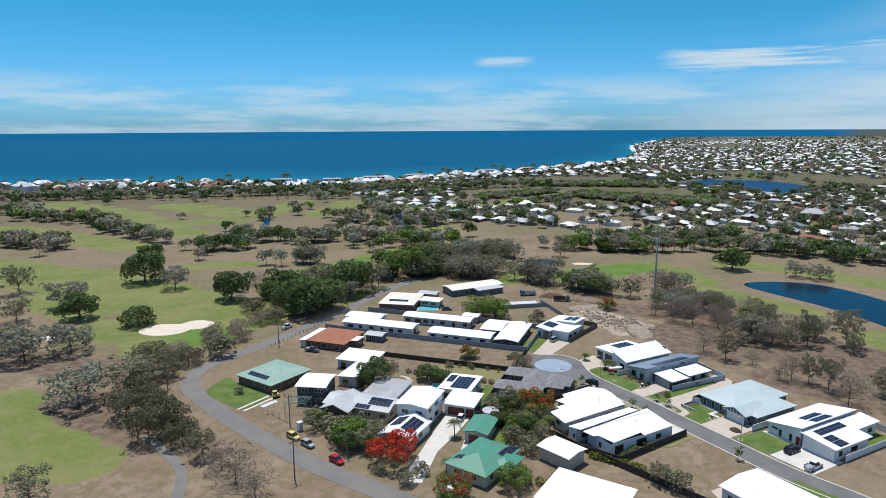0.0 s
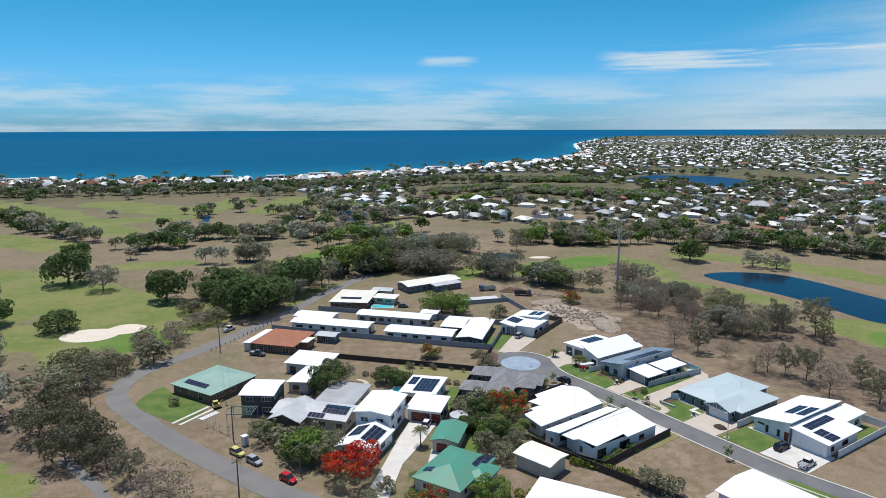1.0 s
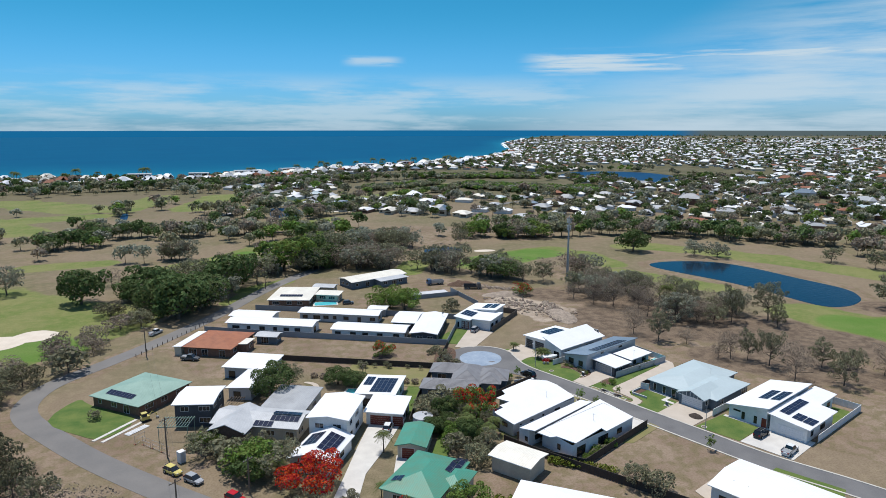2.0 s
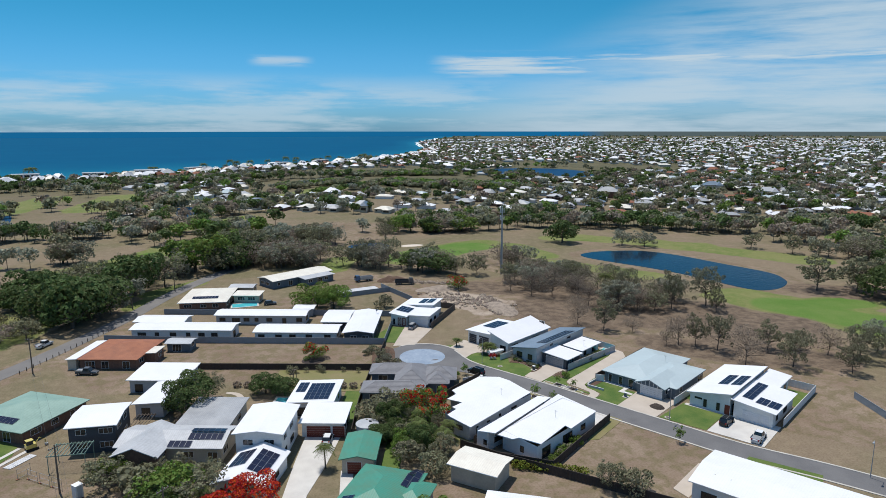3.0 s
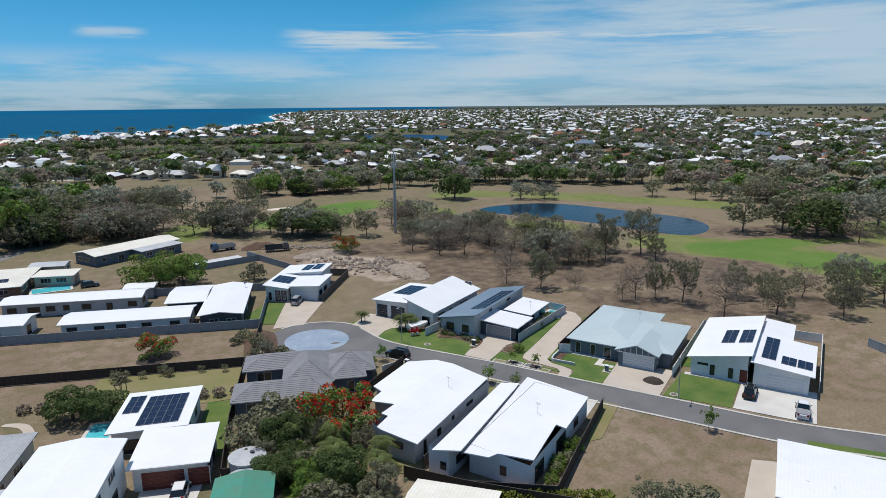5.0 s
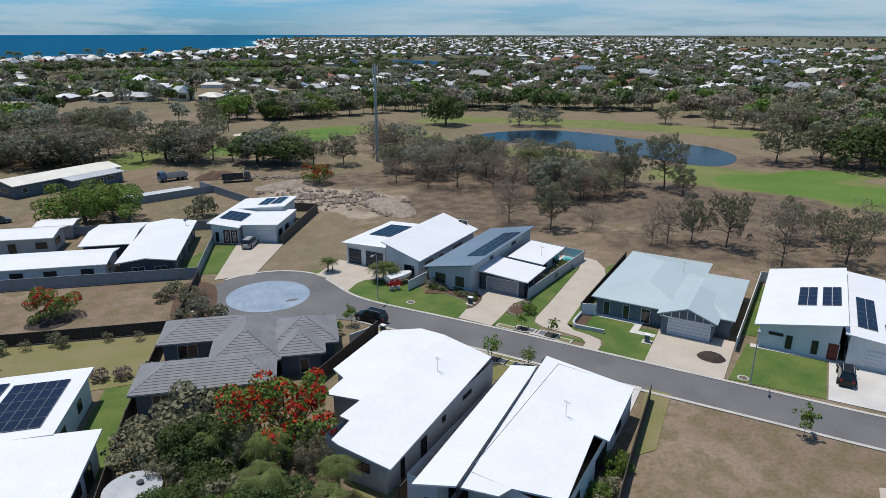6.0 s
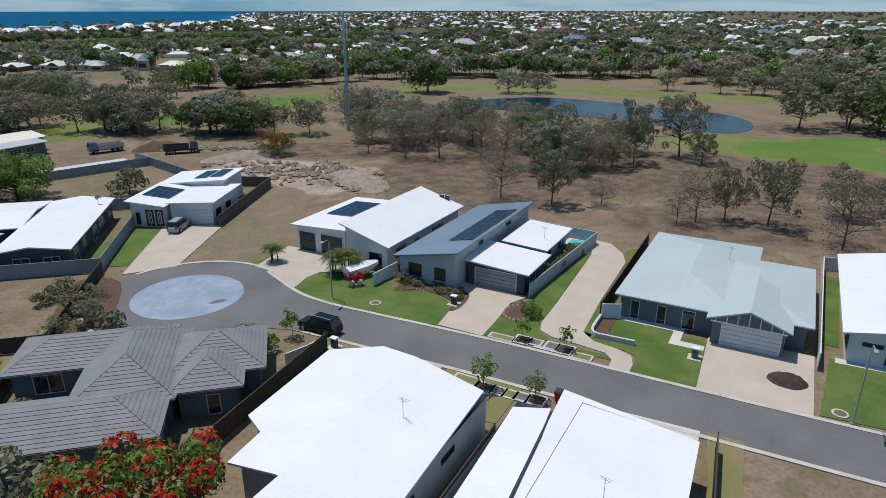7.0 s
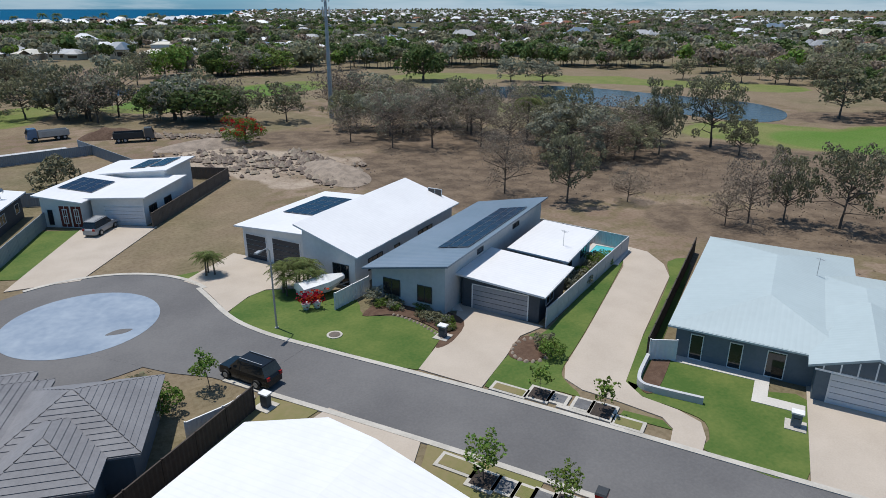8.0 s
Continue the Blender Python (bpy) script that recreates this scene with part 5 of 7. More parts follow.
def quad_cloud(points, size, rs, squash=0.6, normals=None):
    """Leaf sprays: small tilted quads at the points, facing roughly along the normals where there are any."""
    n = len(points)
    if normals is not None:
        q = normals + rs.normal(size=(n, 3)) * 0.42
        q /= np.linalg.norm(q, axis=1)[:, None] + 1e-9
        a = np.cross(q, rs.normal(size=(n, 3)))
        a /= np.linalg.norm(a, axis=1)[:, None] + 1e-9
        b = np.cross(q, a)
    else:
        a = rs.normal(size=(n, 3))
        a /= np.linalg.norm(a, axis=1)[:, None]
        a[:, 2] *= squash
        a /= np.linalg.norm(a, axis=1)[:, None]
        b = np.cross(a, rs.normal(size=(n, 3)))
        b /= np.linalg.norm(b, axis=1)[:, None] + 1e-9
    s = size * (0.6 + 0.8 * rs.random(n))[:, None]
    a, b = a * s, b * s * 0.75
    p = np.asarray(points)
    v = np.stack([p - a - b * .6, p + a * .9 - b, p + a + b * .7, p - a * .8 + b], 1).reshape(-1, 3)
    f = np.arange(n * 4).reshape(-1, 4)
    return v, f


def cloud_mesh(name, v, f, mats, idx=None):
    me = bpy.data.meshes.new(name)
    me.from_pydata(v.tolist(), [], f.tolist())
    for m in mats:
        me.materials.append(m)
    if idx is not None:
        me.polygons.foreach_set("material_index", idx.astype(np.int32))
    me.update()
    return me


def limbs(h, r, spread, n, rs, trunk_r, fork=0.35):
    bm = bmesh.new()
    lean = rs.normal(size=2) * 0.05 * h
    top = Vector((lean[0], lean[1], h * 0.72))
    base = Vector((lean[0] * .3, lean[1] * .3, h * fork))
    tube(bm, [(0, 0, -0.3), (lean[0] * .1, lean[1] * .1, h * 0.12), base, base.lerp(top, .6), top], [trunk_r * 1.4, trunk_r, trunk_r * .8, trunk_r * .4, trunk_r * .12], 6)
    tips = []
    for k in range(n):
        a = 2 * math.pi * (k + rs.random() * .7) / n
        t = rs.random() * 0.7
        s = base.lerp(top, t)
        d = r * spread * (0.55 + 0.45 * rs.random()) * (1 - 0.35 * t)
        e = Vector((s.x + d * math.cos(a), s.y + d * math.sin(a), min(h * 0.93, s.z + h * (-0.04 + 0.34 * rs.random()))))
        mid = s.lerp(e, 0.5) + Vector((rs.normal() * .15, rs.normal() * .15, h * 0.04))
        tube(bm, [s, mid, e], [trunk_r * .42, trunk_r * .25, trunk_r * .07], 5, cap=False)
        tips.append(e)
        e2 = mid + Vector((math.cos(a + 1.0), math.sin(a + 1.0), 0.5)) * r * 0.32
        tube(bm, [mid, e2], [trunk_r * .2, trunk_r * .05], 4, cap=False)
        tips.append(e2)
    me = bpy.data.meshes.new("trunk")
    bm.to_mesh(me)
    bm.free()
    me.materials.append(BARK)
    return me, tips + [top]


SPECS = {  # unit trees of height 1: crown half width, leaves, leaf size, limbs, trunk radius, clump radius, base of the crown, share of leaves inside the clumps
    "fig": (0.70, 6800, 0.0190, 18, 0.045, 0.22, 0.10, 0.05), "gum": (0.56, 4800, 0.0125, 28, 0.020, 0.088, 0.20, 0.3), "grey": (0.62, 5200, 0.0140, 26, 0.024, 0.105, 0.16, 0.25),
    "dry": (0.60, 3400, 0.0095, 26, 0.017, 0.14, 0.14, 0.5), "bright": (0.82, 6400, 0.0185, 16, 0.035, 0.20, 0.16, 0.05), "shrub": (0.75, 4200, 0.017, 12, 0.03, 0.24, 0.03, 0.3),
    "flame": (0.85, 6000, 0.019, 15, 0.035, 0.19, 0.16, 0.1), "bush": (0.70, 1300, 0.036, 10, 0.03, 0.24, 0.03, 0.1), "flametree": (0.7, 6400, 0.0165, 16, 0.03, 0.18, 0.12, 0.1),
    "scrub": (0.78, 6000, 0.0165, 18, 0.03, 0.20, 0.04, 0.15), "young": (0.36, 620, 0.024, 11, 0.013, 0.12, 0.4, 0.6),
}


def unit_tree(species, variant, far=False):
    key = (species, variant, far)
    if key in TREES:
        return TREES[key]
    rs = np.random.RandomState(hash_of(species) + variant * 17)
    r, leaves, size, nl, tr, cr, low, deep = SPECS[species]
    if far:
        leaves, size = int(leaves * 0.34), size * 1.7
    trunk, tips = limbs(1.0, r, 0.95, nl, rs, tr, fork=max(0.15, low * 0.9))
    tips = np.array([tuple(t) for t in tips])
    rad = cr * (0.75 + 0.5 * rs.random(len(tips)))
    n = leaves * 5
    j = rs.randint(len(tips), size=n)
    d = rs.normal(size=(n, 3))
    d /= np.linalg.norm(d, axis=1)[:, None]
    d[:, 2] = np.where(rs.random(n) < 0.45, np.abs(d[:, 2]), d[:, 2])
    pts = tips[j] + d * (rad[j] * (0.82 + 0.22 * rs.random(n)))[:, None] * np.array((1, 1, 0.78))
    buried = np.zeros(n, bool)
    for k in range(len(tips)):
        buried |= (np.linalg.norm((pts - tips[k]) / np.array((1, 1, 0.78)), axis=1) < rad[k] * 0.80) & (j != k)
    keep = (~buried | (rs.random(n) < deep)) & (pts[:, 2] > low * 0.6)
    pts, d = pts[keep][:leaves], d[keep][:leaves]
    squeeze = r / np.quantile(np.hypot(pts[:, 0], pts[:, 1]), 0.96)
    pts[:, :2] *= squeeze
    trunk.transform(Matrix.Diagonal((squeeze, squeeze, 1, 1)))
    pts[:, 2] *= 1.0 / max(pts[:, 2].max(), 0.5)
    v, f = quad_cloud(pts, size, rs, normals=None if species in ("dry", "young") else d)
    leaf = {"shrub": "dry", "bush": "gum", "young": "bright", "flame": "bright", "flametree": "bright"}.get(species, species)
    mats, idx = [LEAF[leaf]], None
    if species in ("flame", "flametree"):
        mats = [LEAF["bright"] if species == "flametree" else LEAF["gum"], LEAF["flame"]]
        top = pts[:, 2] > np.quantile(pts[:, 2], 0.3)
        patchy = np.array([noise.noise((p[0] * 8, p[1] * 8, p[2] * 8 + variant)) for p in pts])
        idx = ((patchy > (-0.5 if species == "flame" else 0.08)) & top).astype(int)
    crown = cloud_mesh("crown", v, f, mats, idx)
    TREES[key] = (trunk, crown)
    return TREES[key]


def hash_of(s):
    return sum(ord(c) * (k + 3) for k, c in enumerate(s))


TREE_NAMES = {"fig": ("fig_tree", "broad dark green fig tree with dense crown"), "gum": ("gum_tree", "olive green gum tree with open crown"),
              "grey": ("gum_tree", "grey-green gum tree with soft open crown"), "dry": ("dry_tree", "sparse grey-brown drought-bare tree"),
              "bright": ("shade_tree", "bright green spreading shade tree"), "shrub": ("dry_shrub", "low dry brown scrub bush"),
              "flame": ("flame_tree", "poinciana tree covered with scarlet blossom"), "bush": ("garden_shrub", "rounded olive green garden shrub"),
              "scrub": ("scrub_tree", "dense dark olive scrub tree beside the road"), "young": ("street_tree", "thin young street tree with sparse leaves"), "flametree": ("flame_tree", "green poinciana tree with patches of red blossom")}


def tree(species, x, y, h, wide=1.0, group=""):
    variant = R0.randrange(4)
    trunk, crown = unit_tree(species, variant, h < 2.6 or math.hypot(x - 70, y - 180) > 95)
    nm, lab = TREE_NAMES[species]
    e = new(nm)
    s = h * wide
    e.matrix_world = pose(x, y, 0, 0, 0, R0.random() * 360) @ Matrix.Diagonal((s, s, h, 1))
    tagged(e, lab, "shrub" if species in ("shrub", "bush") else "tree", group)
    shared("trunk", trunk, e)
    shared("crown", crown, e)


PALM = {}


def palm(x, y, h, label="tall palm with drooping fronds", fr=1.0):
    if not PALM:
        rs = np.random.RandomState(5)
        bm = bmesh.new()
        tube(bm, [(0, 0, -0.05), (0.01, 0, 0.3), (0.02, 0.01, 0.7), (0.02, 0.01, 0.86)], [0.035, 0.024, 0.02, 0.022], 7)
        me = bpy.data.meshes.new("trunk")
        bm.to_mesh(me)
        bm.free()
        me.materials.append(BARK)
        vs, fs = [], []
        for k in range(24):
            a, up = 2.4 * k, 1.05 - 1.45 * (k / 24)
            L = 0.38 * (0.8 + .3 * rs.random())
            out, side = np.array((math.cos(a), math.sin(a), 0)), np.array((-math.sin(a), math.cos(a), 0))
            for j in range(13):
                t = 0.14 + 0.86 * j / 12
                c = out * L * t * math.cos(up * (1 - .3 * t)) + np.array((.02, .01, 0.86 + L * (t * math.sin(up) - 0.75 * t * t)))
                reach = 0.13 * math.sin(math.pi * min(1, t * .8 + .14))
                for s in (-1, 1):
                    tip = c + side * s * reach + out * 0.05 + np.array((0, 0, -0.045 - 0.03 * rs.random()))
                    w = out * 0.0085
                    n = len(vs)
                    vs += [c - w, c + w, tip + w * .3, tip - w * .3]
                    fs.append((n, n + 1, n + 2, n + 3))
        PALM["t"] = me
        PALM["c"] = cloud_mesh("fronds", np.array(vs), np.array(fs), [LEAF["palm"]])
    e = new("palm_tree")
    e.matrix_world = pose(x, y, 0, 0, 0, R0.random() * 360) @ Matrix.Diagonal((h * fr, h * fr, h, 1))
    tagged(e, label, "palm")
    shared("trunk", PALM["t"], e)
    shared("fronds", PALM["c"], e)


# trees that stand alone round the fairways, with heights
for x, y, h, w, sp in ((-149, 315, 15, 1.0, "fig"), (-128, 301, 11, 1.0, "grey"), (-95, 281, 13, 1.0, "fig"), (-92, 308, 7, 1.2, "dry"), (-198, 294, 13, 1.0, "gum"),
                       (-162, 269, 12, 1.3, "grey"), (-147, 252, 11, 1.0, "fig"), (-119, 243, 7, 1.4, "fig"), (-170, 248, 9, 1.2, "gum"), (-138, 203, 12, 1.3, "grey"),
                       (-128, 212, 11, 1.2, "grey"), (-150, 214, 10, 1.2, "gum"), (-101, 168, 11, 1.3, "grey"), (-92, 179, 10, 1.4, "gum"), (-88, 198, 7, 1.1, "gum"),
                       (-84, 160, 8, 0.9, "scrub"), (-72, 147, 9, 0.75, "scrub")):
    tree(sp, x, y, h, w)
for x, y, h, w, sp in ((-63, 145, 7, 0.8, "scrub"), (-69, 152, 7.5, 0.8, "scrub"), (-74, 158, 7.5, 0.85, "scrub"), (-80, 165, 7.5, 0.85, "scrub"), (-86, 174, 7.5, 0.9, "scrub"), (-45, 128, 8.5, 1.0, "dry"), (-50, 134, 7, 1.0, "dry"), (-56, 139, 7.5, 1.0, "gum"), (-39, 122, 6.5, 1.0, "dry"),
                       (-85, 121, 7, 1.2, "gum"), (-56, 254, 15, 0.9, "fig"), (-51, 264, 13, 1.1, "fig"), (-62, 262, 12, 1.1, "fig"), (-76, 296, 11, 1.1, "fig"), (-64, 276, 13, 1.0, "fig"),
                       (-80, 262, 5, 1.4, "scrub"), (-77, 234, 5, 1.3, "shrub"), (-72, 245, 5, 1.4, "shrub"), (-74, 224, 4.5, 1.4, "shrub"), (-68, 253, 5, 1.3, "scrub"), (-66, 246, 6, 1.3, "gum")):
    tree(sp, x, y, h, w)
for x, y, h, w, sp in ((-75, 208, 7, 1.1, "bush"), (-80, 217, 5, 1.3, "shrub"), (-84, 226, 5, 1.3, "shrub"), (-83, 200, 5.5, 1.2, "scrub"), (-90, 206, 5.5, 1.3, "shrub"), (-97, 204, 6, 1.3, "scrub"), (-86, 188, 6, 1.2, "scrub"), (-43, 290, 15, 1.0, "fig"),
                       (-34, 300, 13, 1.1, "gum"), (-24, 325, 15, 1.1, "bright"), (-13, 338, 14, 1.0, "fig"), (2, 346, 14, 1.1, "gum"), (11, 352, 15, 1.0, "grey"), (34, 359, 11, 1.0, "gum"),
                       (69, 374, 9, 1.0, "gum"), (36, 316, 9, 1.0, "gum"), (43, 311, 12, 0.9, "gum")):
    tree(sp, x, y, h, w)
for x, y, h, w, sp in ((54, 308, 13, 0.8, "gum"), (49, 302, 11, 0.9, "dry"), (64, 297, 9, 1.2, "fig"), (70, 289, 8, 1.4, "fig"), (76, 284, 8, 1.1, "gum"), (84, 281, 9, 1.1, "gum"), (69, 262, 5, 1.2, "flametree"),
                       (16, 254, 8, 1.3, "bright"), (21, 250, 7, 1.2, "bright"), (37, 246, 4.5, 1.0, "bush"), (88, 209, 9, 0.75, "dry"), (92, 201, 10, 0.75, "gum"), (99, 197, 5, 1.0, "dry"),
                       (126, 214, 13, 0.6, "gum"), (139, 213, 13, 0.75, "gum"), (137, 206, 7, 0.9, "gum")):
    tree(sp, x, y, h, w)
for x, y, h, w, sp in ((104, 183, 9, 0.7, "dry"), (108, 181, 9, 0.65, "gum"), (101, 184, 6, .7, "dry"), (111, 176, 10, 0.7, "gum"), (110, 165, 10.5, 0.75, "dry"), (131, 170, 6, 0.9, "gum"), (140, 158, 9, .9, "gum"), (146, 152, 10, .9, "gum"), (136, 164, 8, .9, "dry"), (150, 161, 9, .9, "grey"), (130, 152, 8, .9, "gum"), (154, 147, 10, .9, "gum"), (124, 172, 8, .9, "gum"), (120, 160, 9, .9, "gum"),
                       (96, 240, 11, 0.9, "dry"), (109, 246, 12, 0.9, "gum"), (90, 244, 10, 0.8, "dry"), (86, 253, 7, 1.0, "dry"), (104, 236, 10, .9, "dry"), (114, 240, 11, .9, "dry"), (119, 228, 11, .8, "gum"), (102, 226, 10, .8, "dry")):
    tree(sp, x, y, h, w)
for x, y, h, w, sp in ((192, 217, 13, 1.1, "gum"), (203, 210, 13, 1.1, "gum"), (204, 199, 12, 1.1, "fig"), (213, 204, 13, 1.1, "gum"), (222, 196, 13, 1.1, "grey"), (232, 190, 13, 1.1, "gum"), (244, 184, 13, 1.1, "gum"), (210, 214, 12, 1.1, "gum"),
                       (225, 208, 13, 1.1, "gum"), (240, 198, 13, 1.1, "grey"), (256, 180, 13, 1.1, "gum"), (154, 337, 12, 1.0, "fig"), (178, 319, 9, 1.0, "grey"), (187, 313, 8, 1.3, "grey"), (234, 292, 8, 1.1, "gum"), (158, 399, 12, 1, "gum")):
    tree(sp, x, y, h, w)
# garden trees between the houses
for x, y, h, w, sp in ((8.3, 204.6, 4.4, 1.1, "flametree"), (-21, 181, 8, 1.0, "fig"), (-17, 186, 6, 1.1, "gum"), (-5, 186, 4.5, 1.2, "fig"), (-1, 183, 4, 1.2, "fig"), (-32, 153, 5, 1.3, "gum"), (-27, 150, 4.5, 1.2, "bush"), (-22, 147, 6, 1.1, "bright"),
                       (-18, 143, 7, 1.1, "gum"), (-23, 143, 5, 1.1, "fig"), (-11.5, 136, 7, 1.1, "flame"), (2, 121, 6, 1.0, "flametree"), (15, 126, 4.5, 1.1, "bright"), (21, 160, 3.8, 1.0, "gum"), (25.4, 160.8, 7.5, 1.02, "flametree"),
                       (17.5, 161.5, 5.2, 0.9, "fig")):
    tree(sp, x, y, h, w)
for x, y, h, w, sp in ((18, 166, 5, 1.1, "bush"), (21, 150, 4.8, 1.0, "fig"), (18.5, 155, 3.2, 1.0, "bush"), (26, 156, 3.8, 1.0, "gum"), (23, 145, 5, 1.0, "gum"), (14, 165, 4, 1.2, "bush"), (17, 146, 4, 1.1, "bush"), 
                       (46, 127, 5, 1.1, "gum"), (49, 125, 4, 1.1, "bush"), (-8, 127, 3, 1.0, "bush"), (-5, 131, 3, .9, "bush"), (-40, 182, 2.5, 1, "bush"), (-59, 176, 2.2, 1.0, "bush"), (20, 140.5, 4, 1, "bush")):
    tree(sp, x, y, h, w)
for a, b, h in ((8.6, 1.3, 2.2), (12.8, 1.4, 2.3), (8.9, -8.0, 3.2), (13.3, -7.6, 2.6), (-11, -8.6, 3.0), (41, -7.0, 3.2)):
    wx, wy = in_frame(*STREET, a, b)
    tree("young", wx, wy, h, 1.0, "young street trees")
for a, b, h, sp in ((-9, 8.0, 1.6, "grey"), (-7.5, 8.4, 1.0, "bush"), (-4, 8.6, 0.7, "bush"), (-1, 6.2, 0.6, "bush"), (6.6, 7.4, 1.2, "bush"), (7.6, 6.4, 1.4, "bright"), (5.9, 20, 1.2, "bush"), (5.6, 23, 1.3, "bush"), (5.8, 26, 1.4, "bright")):
    wx, wy = in_frame(*STREET, a, b)
    tree(sp, wx, wy, h, 1.0)
for x, y, h, sp in ((24, 206, 1.6, "bush"), (26, 203, 1.4, "bush"), (24.5, 199, 2.2, "bush"), (25.5, 195.5, 2.4, "grey"), (27, 192.8, 2.0, "bush"), (22.5, 193, 2.5, "gum"), (21.5, 203, 1.5, "bush"), (36.6, 181.8, 2.2, "bush"), (38, 180.5, 1.8, "bright")):
    tree(sp, x, y, h, 1.0)
palm(2.6, 148.6, 4.8, "short feathery garden palm beside a drive", 1.1)
palm(0.5, 132.5, 3.2, "short feathery garden palm beside a drive", 1.1)
palm(114, 235, 9)
palm(-17.5, 141, 5, "feathery green garden palm tree", 1.0)
palm(20.5, 152.5, 5, "feathery green garden palm tree", 1.2)
palm(22.5, 157, 5.0, "feathery green garden palm tree", 1.1)
palm(26.5, 151.5, 4.2, "feathery green garden palm tree", 1.2)
palm(18.5, 160.5, 4.4, "feathery green garden palm tree", 1.0)
palm(24, 148, 4.5, "feathery green garden palm tree", 1.3)
palm(60.5, 119, 4.0, "small feathery green garden palm", 1.3)
palm(62.5, 118, 4.0, "small feathery green garden palm", 1.3)
for a, b, h in ((-17.2, 5.6, 3.0), (-16.2, 6.6, 3.3), (-15.2, 6.2, 2.8), (-16.4, 5.2, 2.2), (-17.8, 6.4, 2.6), (-15.8, 7.4, 2.9), (-14.6, 7.0, 2.4), (-17.0, 7.2, 2.7), (-26.2, 5.0, 2.6), (-26.6, 5.6, 2.2), (-25.7, 5.6, 2.3)):
    palm(*in_frame(*STREET, a, b), h, "low clumping palm beside a drive", 1.3)


def hedge(x0, y0, x1, y1, n, h, leaf, label):
    rs = np.random.RandomState(n)
    for k in range(n):
        t = (k + .5) / n
        pts = rs.normal(size=(220, 3))
        pts /= np.linalg.norm(pts, axis=1)[:, None]
        pts *= (0.6 + .4 * rs.random((220, 1))) * np.array((0.75, 0.75, 0.5)) * h
        pts[:, 2] += h * .5
        v, f = quad_cloud(pts, 0.13, rs)
        ob = new("hedge_plant", cloud_mesh("hedge_plant", v, f, [LEAF[leaf]]))
        ob.location = (x0 + (x1 - x0) * t + rs.normal() * .1, y0 + (y1 - y0) * t + rs.normal() * .1, 0)
        tagged(ob, label, "shrub", label)


hedge(33.6, 138.6, 44.5, 131.8, 9, 1.5, "hedge", "golden green clipped shrub beside a fence")
hedge(-12, 192, 20, 180.5, 14, 1.4, "dry", "brownish hedge plant along a fence")
hedge(24, 126, 17, 128, 3, 1.6, "hedge", "golden green garden shrub")

# belts of trees round the golf course; the nearest stand as single trees, the rest as one woodland
BELTS = [
    (-416, 604, -303, 526, 14, 40, "mixed"), (-299, 536, -178, 415, 9, 40, "mixed"), (-309, 604, -172, 460, 7, 42, "dark"), (-240, 631, -142, 530, 9, 34, "mixed"), (-298, 429, -240, 406, 9, 20, "dry"),
    (-161, 398, -121, 407, 8, 13, "dark"), (-149, 440, -85, 427, 10, 22, "dark"), (-109, 355, -72, 361, 7, 10, "dry"), (-78, 286, -45, 271, 9, 16, "dark"), (-59, 307, -7, 331, 10, 22, "dark"), (-95, 259, -58, 243, 7, 13, "dry"),
    (-483, 704, -306, 724, 14, 60, "dark"), (-306, 724, -2, 793, 16, 110, "dark"), (-600, 690, -483, 704, 20, 40, "dark"), (-122, 572, -56, 511, 9, 22, "mixed"), (-138, 704, -100, 702, 8, 10, "mixed"), (-97, 674, -30, 532, 10, 34, "mixed"),
    (-87, 438, -32, 431, 13, 26, "dry"), (-36, 395, 4, 420, 12, 26, "green"), (-30, 470, 0, 520, 12, 18, "mixed"), (5, 367, 39, 375, 10, 18, "dry"), (2, 331, 31, 323, 9, 16, "dry"), (-15, 375, 10, 350, 8, 12, "green"),
    (132, 732, 258, 632, 30, 150, "mangrove"), (40, 695, 145, 764, 16, 60, "mangrove"), (132, 857, 260, 834, 22, 70, "mangrove"), (60, 640, 130, 700, 16, 36, "mangrove"), (0, 800, 130, 850, 16, 45, "dark"),
    (80, 397, 180, 385, 8, 34, "mixed"), (96, 418, 200, 425, 12, 46, "mixed"), (186, 398, 242, 346, 14, 44, "dark"), (242, 346, 330, 318, 14, 44, "mixed"), (330, 318, 430, 240, 16, 40, "mixed"), (262, 300, 330, 270, 9, 16, "dry"), (255, 270, 330, 200, 20, 60, "mixed"),
    (215, 190, 330, 130, 16, 70, "mixed"), (-500, 640, -420, 500, 30, 50, "mixed"), (-420, 470, -320, 420, 20, 40, "dry"), (-330, 300, -190, 270, 12, 26, "dry"), (20, 332, 62, 306, 12, 18, "dry"),
    (120, 250, 85, 268, 10, 14, "dry"), (92, 300, 108, 288, 5, 6, "dry"), (75, 290, 60, 300, 8, 8, "dry"), (112, 226, 142, 210, 9, 10, "dry"),
]
WOODS = {"mixed": (3, 4, 2.5, 2, 0.8), "dark": (6, 4, 1, 1, 0.5), "dry": (0.15, 1.8, 1.4, 3.6, 0), "green": (2, 3, 0.5, 0, 3), "mangrove": (1, 4, 0.5, 0, 3)}


